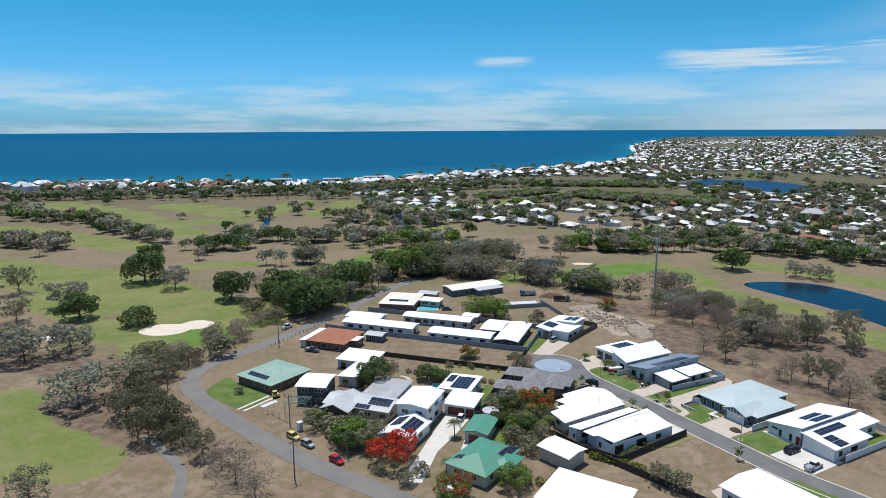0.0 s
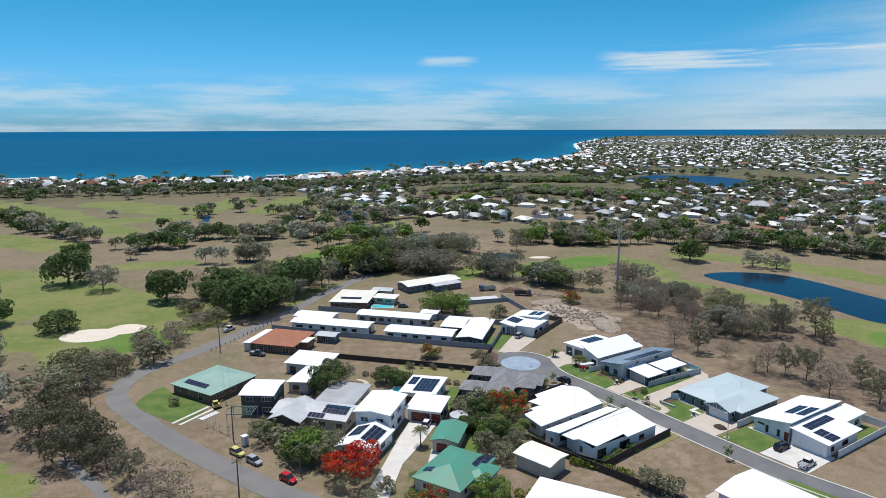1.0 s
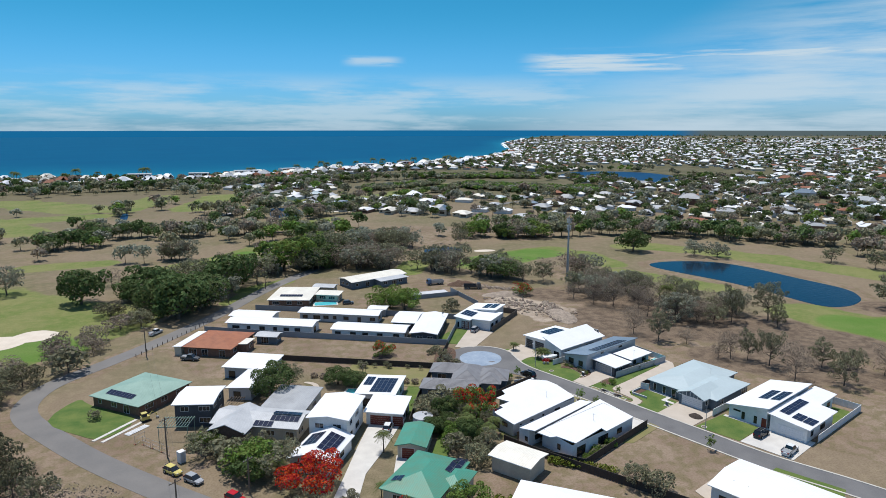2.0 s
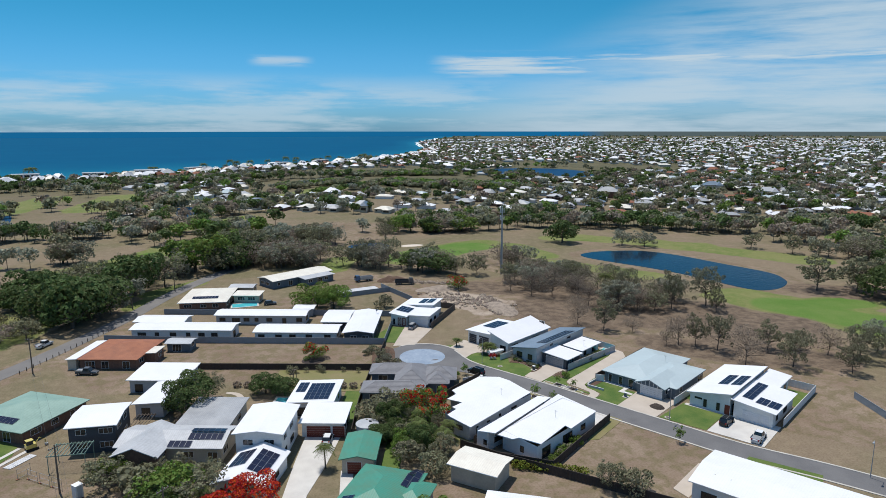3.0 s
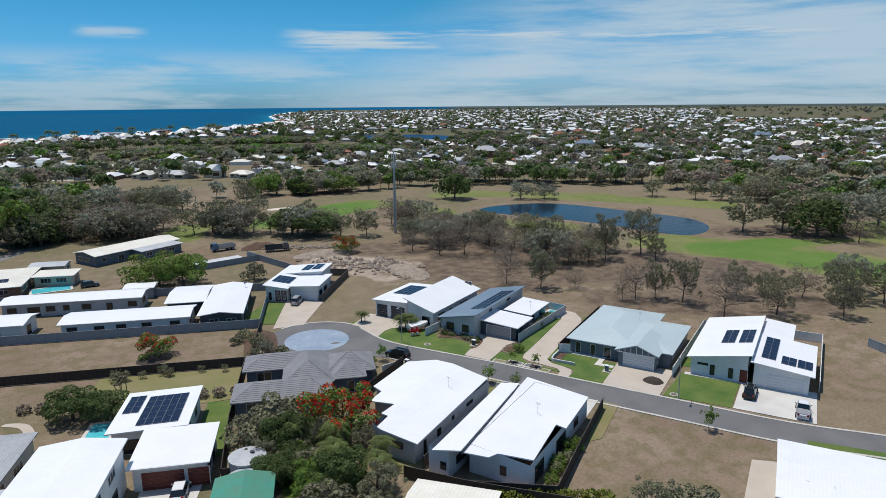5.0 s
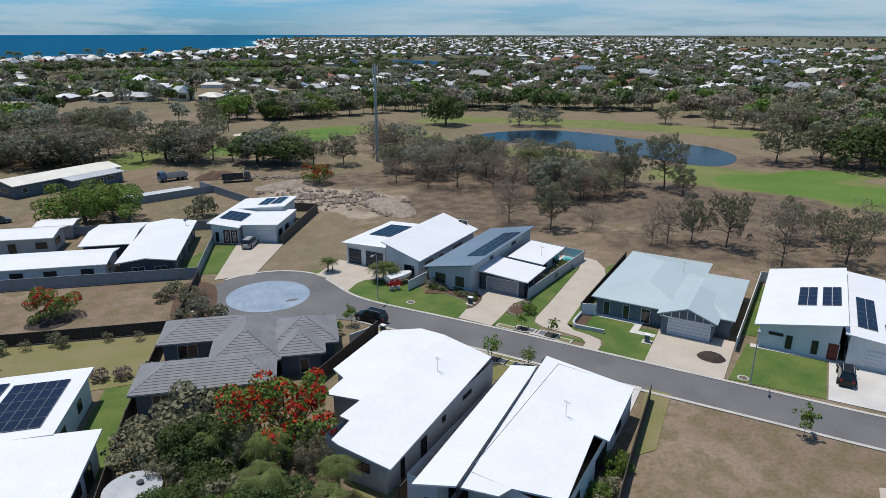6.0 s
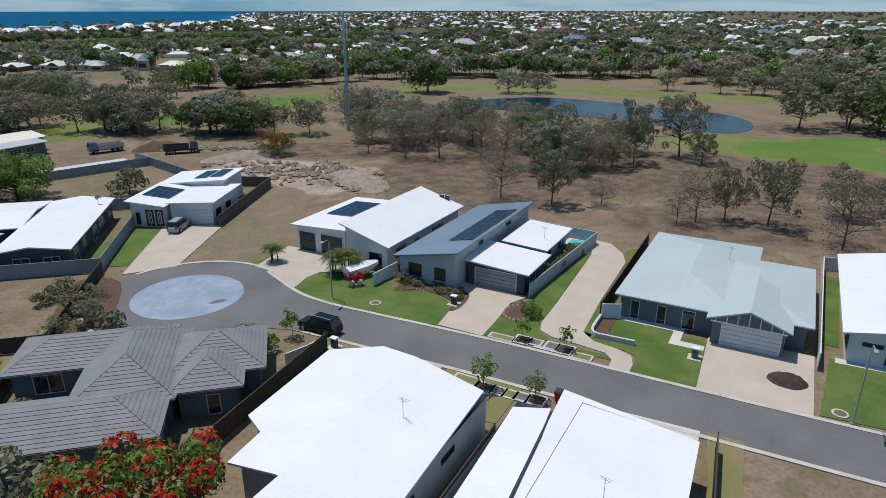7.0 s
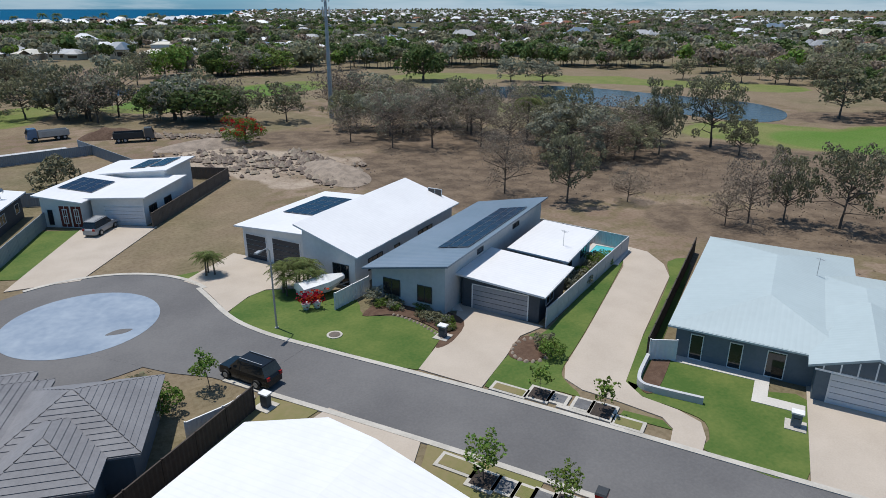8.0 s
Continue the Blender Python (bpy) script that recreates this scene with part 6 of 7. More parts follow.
def far_trees(rows, label, name, seed):
    """One woodland of many uneven crowns: (x, y, height, half width, tone)."""
    rs = np.random.RandomState(seed)
    V, F, I = [], [], []
    n = 0
    for x, y, h, r, tone in rows:
        dist = math.hypot(x - 30, y - 120)
        k = 300 if dist < 400 else 110 if dist < 850 else 34 if dist < 2000 else 12
        size = (0.092 if dist < 400 else 0.15 if dist < 850 else 0.25 if dist < 2000 else 0.42) * r
        hubs = rs.uniform(-1, 1, size=(7, 3)) * np.array((r * .52, r * .52, h * .14)) + np.array((0, 0, h * .62))
        hubs[0] = (0, 0, h * .74)
        d = rs.normal(size=(k, 3))
        d /= np.linalg.norm(d, axis=1)[:, None]
        d[:, 2] = np.where(rs.random(k) < 0.5, np.abs(d[:, 2]), d[:, 2])
        pts = hubs[rs.randint(7, size=k)] + d * np.array((r * .46, r * .46, h * .24)) * (0.8 + 0.25 * rs.random((k, 1)))
        pts[:, 2] = np.maximum(pts[:, 2], h * .10 + rs.random(k) * h * .1)
        v, f = quad_cloud(pts + np.array((x, y, 0)), size, rs, normals=d)
        t = np.array([[x - .15, y, -.2], [x + .15, y, -.2], [x + .1, y, h * .6], [x - .1, y, h * .6]])
        V += [v, t]
        F += [f + n, np.arange(4)[None] + n + len(v)]
        I += [np.full(len(f), tone), np.array([5])]
        n += len(v) + 4
    me = cloud_mesh(name, np.concatenate(V), np.concatenate(F), [LEAF["fig"], LEAF["gum"], LEAF["grey"], LEAF["dry"], LEAF["bright"], BARK], np.concatenate(I))
    tagged(new(name, me), label, "trees", "", "stuff")


rows = []
for x0, y0, x1, y1, r, n, woods in BELTS:
    for k in range(int(n * (2.0 if woods == "mangrove" else 1.5 if y0 > 300 else 1.1))):
        t = R0.random()
        a, d = R0.random() * 6.283, r * math.sqrt(R0.random())
        x, y = x0 + (x1 - x0) * t + d * math.cos(a), y0 + (y1 - y0) * t + d * math.sin(a)
        if bool(inside(np.array(x), np.array(y), POND)) or y > coast_y(x) - 40:
            continue
        here = (np.array([x]), np.array([y]))
        if capsules(*here, FAIRWAYS)[0] > 0.35 or capsules(*here, EARTH[2:4])[0] > 0.5 or capsules(*here, [(-10, 122, -50, 153, 6), (-50, 153, -77, 185, 6), (-77, 189, -43, 258, 6)])[0] > 0.1:
            continue
        sp = R0.choices(("fig", "gum", "grey", "dry", "bright"), WOODS[woods])[0]
        h = R0.uniform(4, 6.5) if woods == "mangrove" else R0.uniform(6.5, 11.0)
        rows.append((x, y, h, h * (R0.uniform(1.0, 1.5) if woods == "mangrove" else R0.uniform(.5, .72)), ("fig", "gum", "grey", "dry", "bright").index(sp)))
rows.sort(key=lambda r: math.hypot(r[0] - 50, r[1] - 170))
for x, y, h, r, tone in rows[:200]:
    tree(("fig", "gum", "grey", "dry", "bright")[tone], x, y, h, R0.uniform(0.9, 1.25))
rows = rows[200:]
for k in range(380):
    x, y = R0.uniform(-460, 70), R0.uniform(350, 880)
    here = (np.array([x]), np.array([y]))
    if noise.noise((x * 0.014, y * 0.014, 6.0)) < -0.10 or capsules(*here, FAIRWAYS)[0] > 0.3 or capsules(*here, EARTH[2:4])[0] > 0.4 or y > coast_y(x) - 40 or any(bool(inside(np.array(x), np.array(y), lk)) for lk in LAKES):
        continue
    h = R0.uniform(6, 11)
    rows.append((x, y, h, h * R0.uniform(.55, .8), R0.choices((0, 1, 2, 3, 4), (4, 4, 2.5, 3, .6))[0]))
far_trees(rows, "mixed woodland belts of green and dry grey trees", "woodland", 3)


# ---- far suburb ----
FAR_ROOFS = [WHITE_ROOF, CREAM_ROOF, LIGHT_GREY_ROOF, GREY_ROOF, ORANGE_ROOF, BLUE_ROOF, SLATE_ROOF]
# weighted to pale roofs: many are white, the rest of the lift replaces haze
FAR_WEIGHTS = [6.5, 5.0, 5, 3.5, 2.6, 0.8, 1.5]
FAR_PROTO = {}
R1 = random.Random(23)


def far_house_mesh(kind):
    """Small family of hipped and gabled houses: walls, roof, window recesses and a garage."""
    if kind in FAR_PROTO:
        return FAR_PROTO[kind]
    rg = random.Random(kind)
    w, d, h = rg.uniform(13, 18), rg.uniform(9, 12), 2.8
    wing = rg.uniform(4, 7)
    rects = [(-w / 2, w / 2, -d / 2, d / 2, "hip"), (w / 2 - 6.5, w / 2, -d / 2 - wing, 0, "gy" if kind % 2 else "hip")]
    wv, wf, rv, rf, pv, pf = [], [], [], [], [], []
    for x0, x1, y0, y1, rk in rects:
        o = 0.5
        n = len(wv)
        wv += [(x, y, z) for z in (-0.2, h) for x, y in ((x0 + o, y0 + o), (x1 - o, y0 + o), (x1 - o, y1 - o), (x0 + o, y1 - o))]
        wf += [(n + j, n + (j + 1) % 4, n + (j + 1) % 4 + 4, n + j + 4) for j in range(4)]
        for q in roof_pieces(rk, x0, x1, y0, y1, h, 1.9):
            m = len(rv)
            rv += q
            rf.append(list(range(m, m + len(q))))
        m = len(rv)
        rv += [(x0, y0, h - .15), (x1, y0, h - .15), (x1, y1, h - .15), (x0, y1, h - .15), (x0, y0, h), (x1, y0, h), (x1, y1, h), (x0, y1, h)]
        rf += [[m + j, m + (j + 1) % 4, m + (j + 1) % 4 + 4, m + j + 4] for j in range(4)]
        for a in range(3):
            xa = x0 + o + 0.8 + a * (x1 - x0 - 2) / 3
            m = len(pv)
            pv += [(xa, y0 + o - .03, .9), (xa + 1.5, y0 + o - .03, .9), (xa + 1.5, y0 + o - .03, 2.1), (xa, y0 + o - .03, 2.1)]
            pf.append((m, m + 1, m + 2, m + 3))
    FAR_PROTO[kind] = ((wv, wf), (rv, rf), (pv, pf))
    return FAR_PROTO[kind]


FAR_MESH = {}


def far_mesh(kind, which, mat):
    key = (kind, which, mat.name)
    if key not in FAR_MESH:
        v, f = far_house_mesh(kind)[which]
        me = bpy.data.meshes.new(("wall", "roof", "window")[which])
        me.from_pydata(v, [], f)
        me.materials.append(mat)
        me.update()
        FAR_MESH[key] = me
    return FAR_MESH[key]


def far_window(kind, w):
    key = (kind, w)
    if key not in FAR_MESH:
        v = far_house_mesh(kind)[2][0][4 * w:4 * w + 4]
        me = bpy.data.meshes.new("window")
        me.from_pydata(v + [(x, y + 0.08, z) for x, y, z in v], [], [(0, 1, 2, 3), (0, 4, 5, 1), (1, 5, 6, 2), (2, 6, 7, 3), (3, 7, 4, 0)])
        me.materials.append(GLASS)
        FAR_MESH[key] = me
    return FAR_MESH[key]


EDGE_X, EDGE_Y = [-200, 20, 45, 89, 147, 200, 246, 300, 370, 900, 2500], [900, 505, 484, 463, 452, 452, 405, 365, 335, 120, -400]
FAR_LABEL = {"white_metal_roof": "white", "cream_metal_roof": "cream", "light_grey_roof": "pale grey", "weathered_grey_roof": "dark grey",
             "terracotta_tile_roof": "terracotta", "pale_blue_metal_roof": "pale blue", "blue_grey_metal_roof": "blue-grey"}
spots = []
for i in range(-22, 144):
    for j in range(0, 126):
        # streets run in gently bending pairs of rows
        u, v = i * 19.0, j * 25.0 + (j // 2) * 9.0
        a = radians(-28 + 14 * noise.noise((u * 0.0016, v * 0.0016, 2.0)))
        x = 20 + u * math.cos(a) - v * math.sin(a) + R1.uniform(-3, 3)
        y = 330 + u * math.sin(a) + v * math.cos(a) + R1.uniform(-3, 3)
        if y < np.interp(x, EDGE_X, EDGE_Y) + 6 or y > coast_y(x) - 60 or x > 4200 or y > 4300:
            continue
        if 20 < x < 300 and 625 < y < 1000 and x - 0.2 * y < 150:
            continue
        d = math.hypot(x, y)
        open_land = noise.noise((x * 0.0022, y * 0.0022, 4.2))
        if d > 900 and open_land > 0.30 or (x > 1500 and y < 0.78 * x) or (x > 1250 and y < 0.40 * x) or d > 3600 and R1.random() < 0.4:
            continue
        if any(bool(inside(np.array(x), np.array(y), [(px + (px - 385) * .22, py + (py - 830) * .2) for px, py in lk])) for lk in LAKES[:1]):
            continue
        if R1.random() < (0.12 if math.hypot(x, y) < 1400 else 0.22):
            continue
        spots.append((d, x, y, math.degrees(a) + (180 if j % 2 else 0) + R1.uniform(-4, 4)))
for k in range(290):
    x = R1.uniform(-900, 520)
    y = float(coast_y(x)) - R1.uniform(35, 120)
    spots.append((math.hypot(x, y) * (0.5 if x > -500 else 1), x, y, R1.uniform(-30, 30)))
spots.sort()
joined = {}
for n, (d, x, y, a) in enumerate(spots):
    kind = R1.randrange(6)
    coastal = y > coast_y(x) - 130
    roof = R1.choices(FAR_ROOFS, FAR_WEIGHTS)[0] if not coastal else R1.choice((WHITE_ROOF, WHITE_ROOF, CREAM_ROOF, ORANGE_ROOF, LIGHT_GREY_ROOF))
    # far roofs turned white more often, partly to imitate distance haze
    if d > 1300 and R1.random() < 0.55:
        roof = WHITE_ROOF
    wall = R1.choice((WHITE_WALL, CREAM_WALL, CREAM_WALL, BRICK_WALL, GREY_WALL)) if not coastal else WHITE_WALL
    s = R1.uniform(0.78, 1.05)
    tall = R1.choice((1, 1.8, 2.2)) if coastal else (1.9 if R1.random() < 0.07 else 1)
    m = pose(x, y, 0, 0, 0, a) @ Matrix.Diagonal((s, s, s * tall, 1))
    if n < 290:
        e = new("house_far")
        e.name = "suburban_house"
        e.matrix_world = m
        tagged(e, f"suburban house with {FAR_LABEL[roof.name]} roof among trees", "house", "suburb houses")
        shared("wall", far_mesh(kind, 0, wall), e)
        shared("roof", far_mesh(kind, 1, roof), e)
        for w in range(6):
            shared("window", far_window(kind, w), e)
    else:
        for which, mat in ((0, wall), (1, roof)):
            V, F = joined.setdefault(mat.name, (mat, [], []))[1:]
            v, f = far_house_mesh(kind)[which]
            o = len(V)
            V += [tuple(m @ Vector(p)) for p in v]
            F += [[o + q for q in g] for g in f]
for nm, (mat, V, F) in joined.items():
    ob = mesh_object("distant_houses", V, F, mat)
    tagged(ob, "distant suburb houses, walls and roofs", "houses", "", "stuff")

rows = []
for n, (d, x, y, a) in enumerate(spots):
    for k in range(5 if d < 900 else 3 if d < 1600 else 2 if d < 2400 else 1):
        if R1.random() < 0.85:
            h = R1.uniform(4.0, 8.5)
            rows.append((x + R1.choice((-1, 1)) * R1.uniform(8, 13), y + R1.choice((-1, 1)) * R1.uniform(8, 15), h, h * R1.uniform(.5, .8), R1.choices((0, 1, 2, 3, 4), (4, 4, 2, 1.5, .8))[0]))
for k in range(2900):
    x, y = R1.uniform(-1300, 4300), R1.uniform(250, 4500)
    if y > coast_y(x) - 30 or y < np.interp(x, EDGE_X, EDGE_Y) or (noise.noise((x * 0.003, y * 0.003, 8.0)) < -0.02 and math.hypot(x, y) > 700):
        continue
    if any(bool(inside(np.array(x), np.array(y), [(px + (px - 385) * .1, py + (py - 830) * .1) for px, py in lk])) for lk in LAKES[:1]):
        continue
    h = R1.uniform(6, 12)
    rows.append((x, y, h, h * R1.uniform(.6, 1.0), R1.choices((0, 1, 2, 3), (4, 4, 1, 2))[0]))
for k in range(420):
    x = R1.uniform(-1300, 560)
    y = float(coast_y(x)) - R1.uniform(40, 230)
    h = R1.uniform(4.5, 8.5)
    rows.append((x, y, h, h * R1.uniform(.4, .7), R1.choices((0, 1, 3), (4, 3, 2))[0]))
for k in range(150):
    x, y = R1.uniform(265, 500), R1.uniform(690, 980)
    if not bool(inside(np.array(x), np.array(y), [(px + (px - 385) * .08, py + (py - 830) * .06) for px, py in LAKES[0]])):
        h = R1.uniform(5, 9)
        rows.append((x, y, h, h * R1.uniform(.7, 1.1), R1.choices((0, 1, 4), (4, 4, 1))[0]))
far_trees(rows, "distant tree cover between suburb houses", "distant_trees", 9)
for k in range(36):
    x = R1.uniform(-560, 330)
    palm(x, float(coast_y(x)) - R1.uniform(22, 80), R1.uniform(11, 17), "tall seaside palm above the roofs")

# subdivision streets that show between the roofs
for pts in (((285, 690), (300, 560), (330, 470), (400, 420)), ((95, 480), (150, 560), (240, 600), (330, 640)), ((430, 420), (560, 520), (720, 560))):
    strip("road", smooth_line(pts, 8), 3.2, -3.2, 0.05, OLD_ASPHALT, "grey suburban street between distant houses")


# ---- poles, lamps, tower ----
def lamp_post(x, y, ang, h=7.0):
    e = new("street_lamp")
    e.matrix_world = pose(x, y, 0, 0, 0, ang)
    tagged(e, "slim grey steel street lamp", "lamp", "street lamps")
    bm = bmesh.new()
    tube(bm, [(0, 0, 0), (0, 0, h * .6), (0, 0, h - .4), (0.3, 0, h - .1), (1.3, 0, h)], [.085, .065, .05, .045, .04], 10)
    part("pole", bm, STEEL, e)
    bm = bmesh.new()
    box(bm, 1.2, 1.85, -.14, .14, h - .05, h + .07)
    part("lamp_head", bm, STEEL, e)
    bm = bmesh.new()
    tube(bm, [(0, 0, 0), (0, 0, .12)], [.16, .16], 10)
    part("base_plate", bm, STEEL, e)


lamp_post(48.0, 187.6, -140)
lamp_post(*in_frame(*STREET, 35.6, 1.0), -150)
lamp_post(*in_frame(*STREET, 70, 3.0), -150)


def power_pole(x, y, ang, h=9.0):
    e = new("power_pole")
    e.matrix_world = pose(x, y, 0, 0, 0, ang)
    tagged(e, "weathered timber power pole with cross arm", "pole", "power poles")
    bm = bmesh.new()
    tube(bm, [(0, 0, -.2), (0, 0, h * .5), (0, 0, h)], [.16, .14, .11], 10)
    part("pole", bm, TIMBER, e)
    bm = bmesh.new()
    box(bm, -1.1, 1.1, -.06, .06, h - .6, h - .47)
    part("cross_arm", bm, TIMBER, e)
    for k in (-.95, -.35, .35, .95):
        bm = bmesh.new()
        tube(bm, [(k, 0, h - .47), (k, 0, h - .38), (k, 0, h - .27)], [.05, .07, .04], 8)
        part("insulator", bm, STEEL, e)


for x, y, a, h in ((-32.4, 128.8, 45, 9.5), (-57.6, 216.5, -30, 9), (-41.7, 271, -25, 9), (-22.4, 138.6, 45, 7), (-39.5, 155, 45, 8.5), (-30, 292, -25, 9), (-80.5, 178, 20, 8)):
    power_pole(x, y, a, h)
for (xa, ya, ha), (xb, yb, hb) in (((-32.4, 128.8, 9.1), (-39.5, 155, 8.1)), ((-39.5, 155, 8.1), (-57.6, 216.5, 8.6)), ((-57.6, 216.5, 8.6), (-41.7, 271, 8.6)), ((-41.7, 271, 8.6), (-30, 292, 8.6))):
    for o in (-.9, .9):
        bm = bmesh.new()
        tube(bm, [(xa + (xb - xa) * t + o * .7, ya + (yb - ya) * t + o * .5, ha + (hb - ha) * t - 1.2 * 4 * t * (1 - t)) for t in np.linspace(0, 1, 9)], [.016] * 9, 4)
        ob = part("power_line", bm, DARK_TRIM, None)
        tagged(ob, "sagging dark overhead power line", "cable")


def tower(x, y, h):
    e = new("mobile_tower")
    e.location = (x, y, 0)
    tagged(e, "tall grey steel telecom monopole", "tower")
    bm = bmesh.new()
    tube(bm, [(0, 0, -.3), (0, 0, h * .5), (0, 0, h)], [.55, .42, .28], 14)
    part("mast", bm, STEEL, e)
    for lev in (h - 1.6, h - 4.6):
        for k in range(3):
            a = 2 * math.pi * k / 3
            m = pose(0, 0, lev, 0, 0, math.degrees(a))
            bm = bmesh.new()
            box(bm, .25, .75, -.04, .04, -.05, .05, m)
            arm = part("antenna_arm", bm, STEEL, e)
            bm = bmesh.new()
            box(bm, .72, .88, -.16, .16, -1.0, 1.0, m)
            part("antenna_panel", bm, TRIM, arm)
    bm = bmesh.new()
    tube(bm, [(0, 0, h), (0, 0, h + 1.6)], [.04, .02], 6)
    part("lightning_rod", bm, STEEL, e)


tower(94.5, 280.5, 27.5)


# ---- vehicles ----
CAR_PAINT = {}


def paint(name, c):
    if name not in CAR_PAINT:
        CAR_PAINT[name] = material(name + "_car_paint", c, tuple(v * .92 for v in c), 0.8, 0.22, 0.1)
    return CAR_PAINT[name]


def loft(bm, sections):
    rings = [[bm.verts.new(p) for p in s] for s in sections]
    for r, q in zip(rings, rings[1:]):
        n = len(r)
        for j in range(n):
            bm.faces.new((r[j], r[(j + 1) % n], q[(j + 1) % n], q[j]))
    bm.faces.new(rings[0][::-1])
    bm.faces.new(rings[-1])


def car(name, label, x, y, ang, mat, kind="suv", z=0.09):
    e = new(name)
    e.matrix_world = pose(x, y, z, 0, 0, ang)
    tagged(e, label, "car")
    L = {"suv": 4.6, "hatch": 4.1, "ute": 5.2}[kind]
    tall = {"suv": 1.70, "hatch": 1.48, "ute": 1.72}[kind]
    belt, low, W = tall * .58, 0.28, 0.90
    bm = bmesh.new()
    prof = [(-L / 2, .72, .80), (-L / 2 + .12, .84, .97), (-L * .25, .90, 1.0), (L * .12, .90, 1.0), (L * .27, .89, .93), (L * .44, .84, .84), (L / 2, .70, .68)]
    loft(bm, [[(px, -W * wf, low), (px, -W * wf * 1.02, belt * hf * .7), (px, -W * wf * .94, belt * hf), (px, W * wf * .94, belt * hf), (px, W * wf * 1.02, belt * hf * .7), (px, W * wf, low)] for px, wf, hf in prof])
    body = part("body", bm, mat, e)
    bm = bmesh.new()
    c0, c1, c2, c3 = {"suv": (-L * .47, -L * .40, L * .08, L * .25), "hatch": (-L * .46, -L * .34, L * .06, L * .25), "ute": (-L * .14, -L * .10, L * .12, L * .26)}[kind]
    loft(bm, [[(c0, -.78, belt * .96), (c0, .78, belt * .96), (c0 + .02, .78, belt), (c0 + .02, -.78, belt)], [(c1, -.78, belt * .94), (c1, .78, belt * .94), (c1, .64, tall - .06), (c1, -.64, tall - .06)],
              [(c2, -.78, belt * .94), (c2, .78, belt * .94), (c2, .64, tall - .05), (c2, -.64, tall - .05)], [(c3, -.76, belt * .92), (c3, .76, belt * .92), (c3, .74, belt * .95), (c3, -.74, belt * .95)]])
    part("glasshouse", bm, GLASS, e, "dark tinted window glass")
    bm = bmesh.new()
    loft(bm, [[(c1 - .05, -.62, tall - .06), (c1 - .05, .62, tall - .06), (c1, .58, tall), (c1, -.58, tall)], [(c2 + .05, -.62, tall - .05), (c2 + .05, .62, tall - .05), (c2, .58, tall), (c2, -.58, tall)]])
    part("roof", bm, mat, e)
    if kind == "suv":
        for s in (-.5, .5):
            bm = bmesh.new()
            box(bm, c1 + .1, c2 - .1, s - .025, s + .025, tall + .03, tall + .07)
            part("roof_rail", bm, STEEL, e)
    if kind == "ute":
        bm = bmesh.new()
        box(bm, -L / 2 + .1, -L * .15, -.86, .86, belt * .9, belt * 1.02)
        for s in (-.86, .82):
            box(bm, -L / 2 + .1, -L * .15, s, s + .04, belt * 1.02, belt * 1.25)
        part("tray", bm, STEEL, e)
    for sx in (-.30, .30):
        for sy in (-1, 1):
            bm = bmesh.new()
            tube(bm, [(L * sx, sy * .70, .33), (L * sx, sy * .92, .33)], [.34, .34], 16)
            w = part("wheel", bm, RUBBER, e)
            bm = bmesh.new()
            tube(bm, [(L * sx, sy * .90, .33), (L * sx, sy * .935, .33)], [.21, .19], 12)
            part("rim", bm, STEEL, w)
    for s in (-1, 1):
        bm = bmesh.new()
        box(bm, L / 2 - .12, L / 2 + .01, s * .48 - .14, s * .48 + .14, .55, .68)
        part("headlight", bm, LIGHT_GLASS, e)
        bm = bmesh.new()
        box(bm, -L / 2 - .02, -L / 2 + .1, s * .58 - .12, s * .58 + .12, .72, .95)
        part("tail_light", bm, RED_GLASS, e)
        bm = bmesh.new()
        box(bm, L * .16, L * .16 + .14, s * .98 - .1, s * .98 + .1, belt * .98, belt * 1.14)
        part("wing_mirror", bm, mat, e)


BLACK, WHITE, SILVER, RED = paint("black", (0.012, 0.013, 0.015)), paint("white", (0.72, 0.72, 0.72)), paint("silver", (0.36, 0.37, 0.38)), paint("red", (0.45, 0.012, 0.015))
YELLOW, BLUE, GREY = paint("yellow", (0.62, 0.52, 0.16)), paint("blue", (0.03, 0.06, 0.15)), paint("grey", (0.12, 0.125, 0.13))
car("car", "black station wagon parked at the kerb", 43.9, 181.4, 118, BLACK)
car("car", "silver wagon parked on a driveway", 39.6, 221.2, 52, SILVER)
car("car", "black utility truck parked on a white driveway", *in_frame(*STREET, 44.6, 7.4), 28, BLACK, "suv")
car("pickup_truck", "white pickup truck with open tray", *in_frame(*STREET, 51.6, 4.6), 30, WHITE, "ute")
car("car", "yellow hatchback beside the road", -37.2, 148.4, -42, YELLOW, "hatch")
car("car", "silver hatchback beside the road", -32.8, 144.4, -42, SILVER, "hatch")
car("car", "red hatchback beside the road", -24.6, 136.6, -42, RED, "hatch")
car("car", "white sedan on a pale driveway", 4.6, 158.6, 70, WHITE, "hatch")
car("pickup_truck", "grey pickup truck in a yard", -45.0, 211.5, -20, GREY, "ute")
car("pickup_truck", "white pickup truck at the roadside", -59.8, 238, 62, WHITE, "ute")


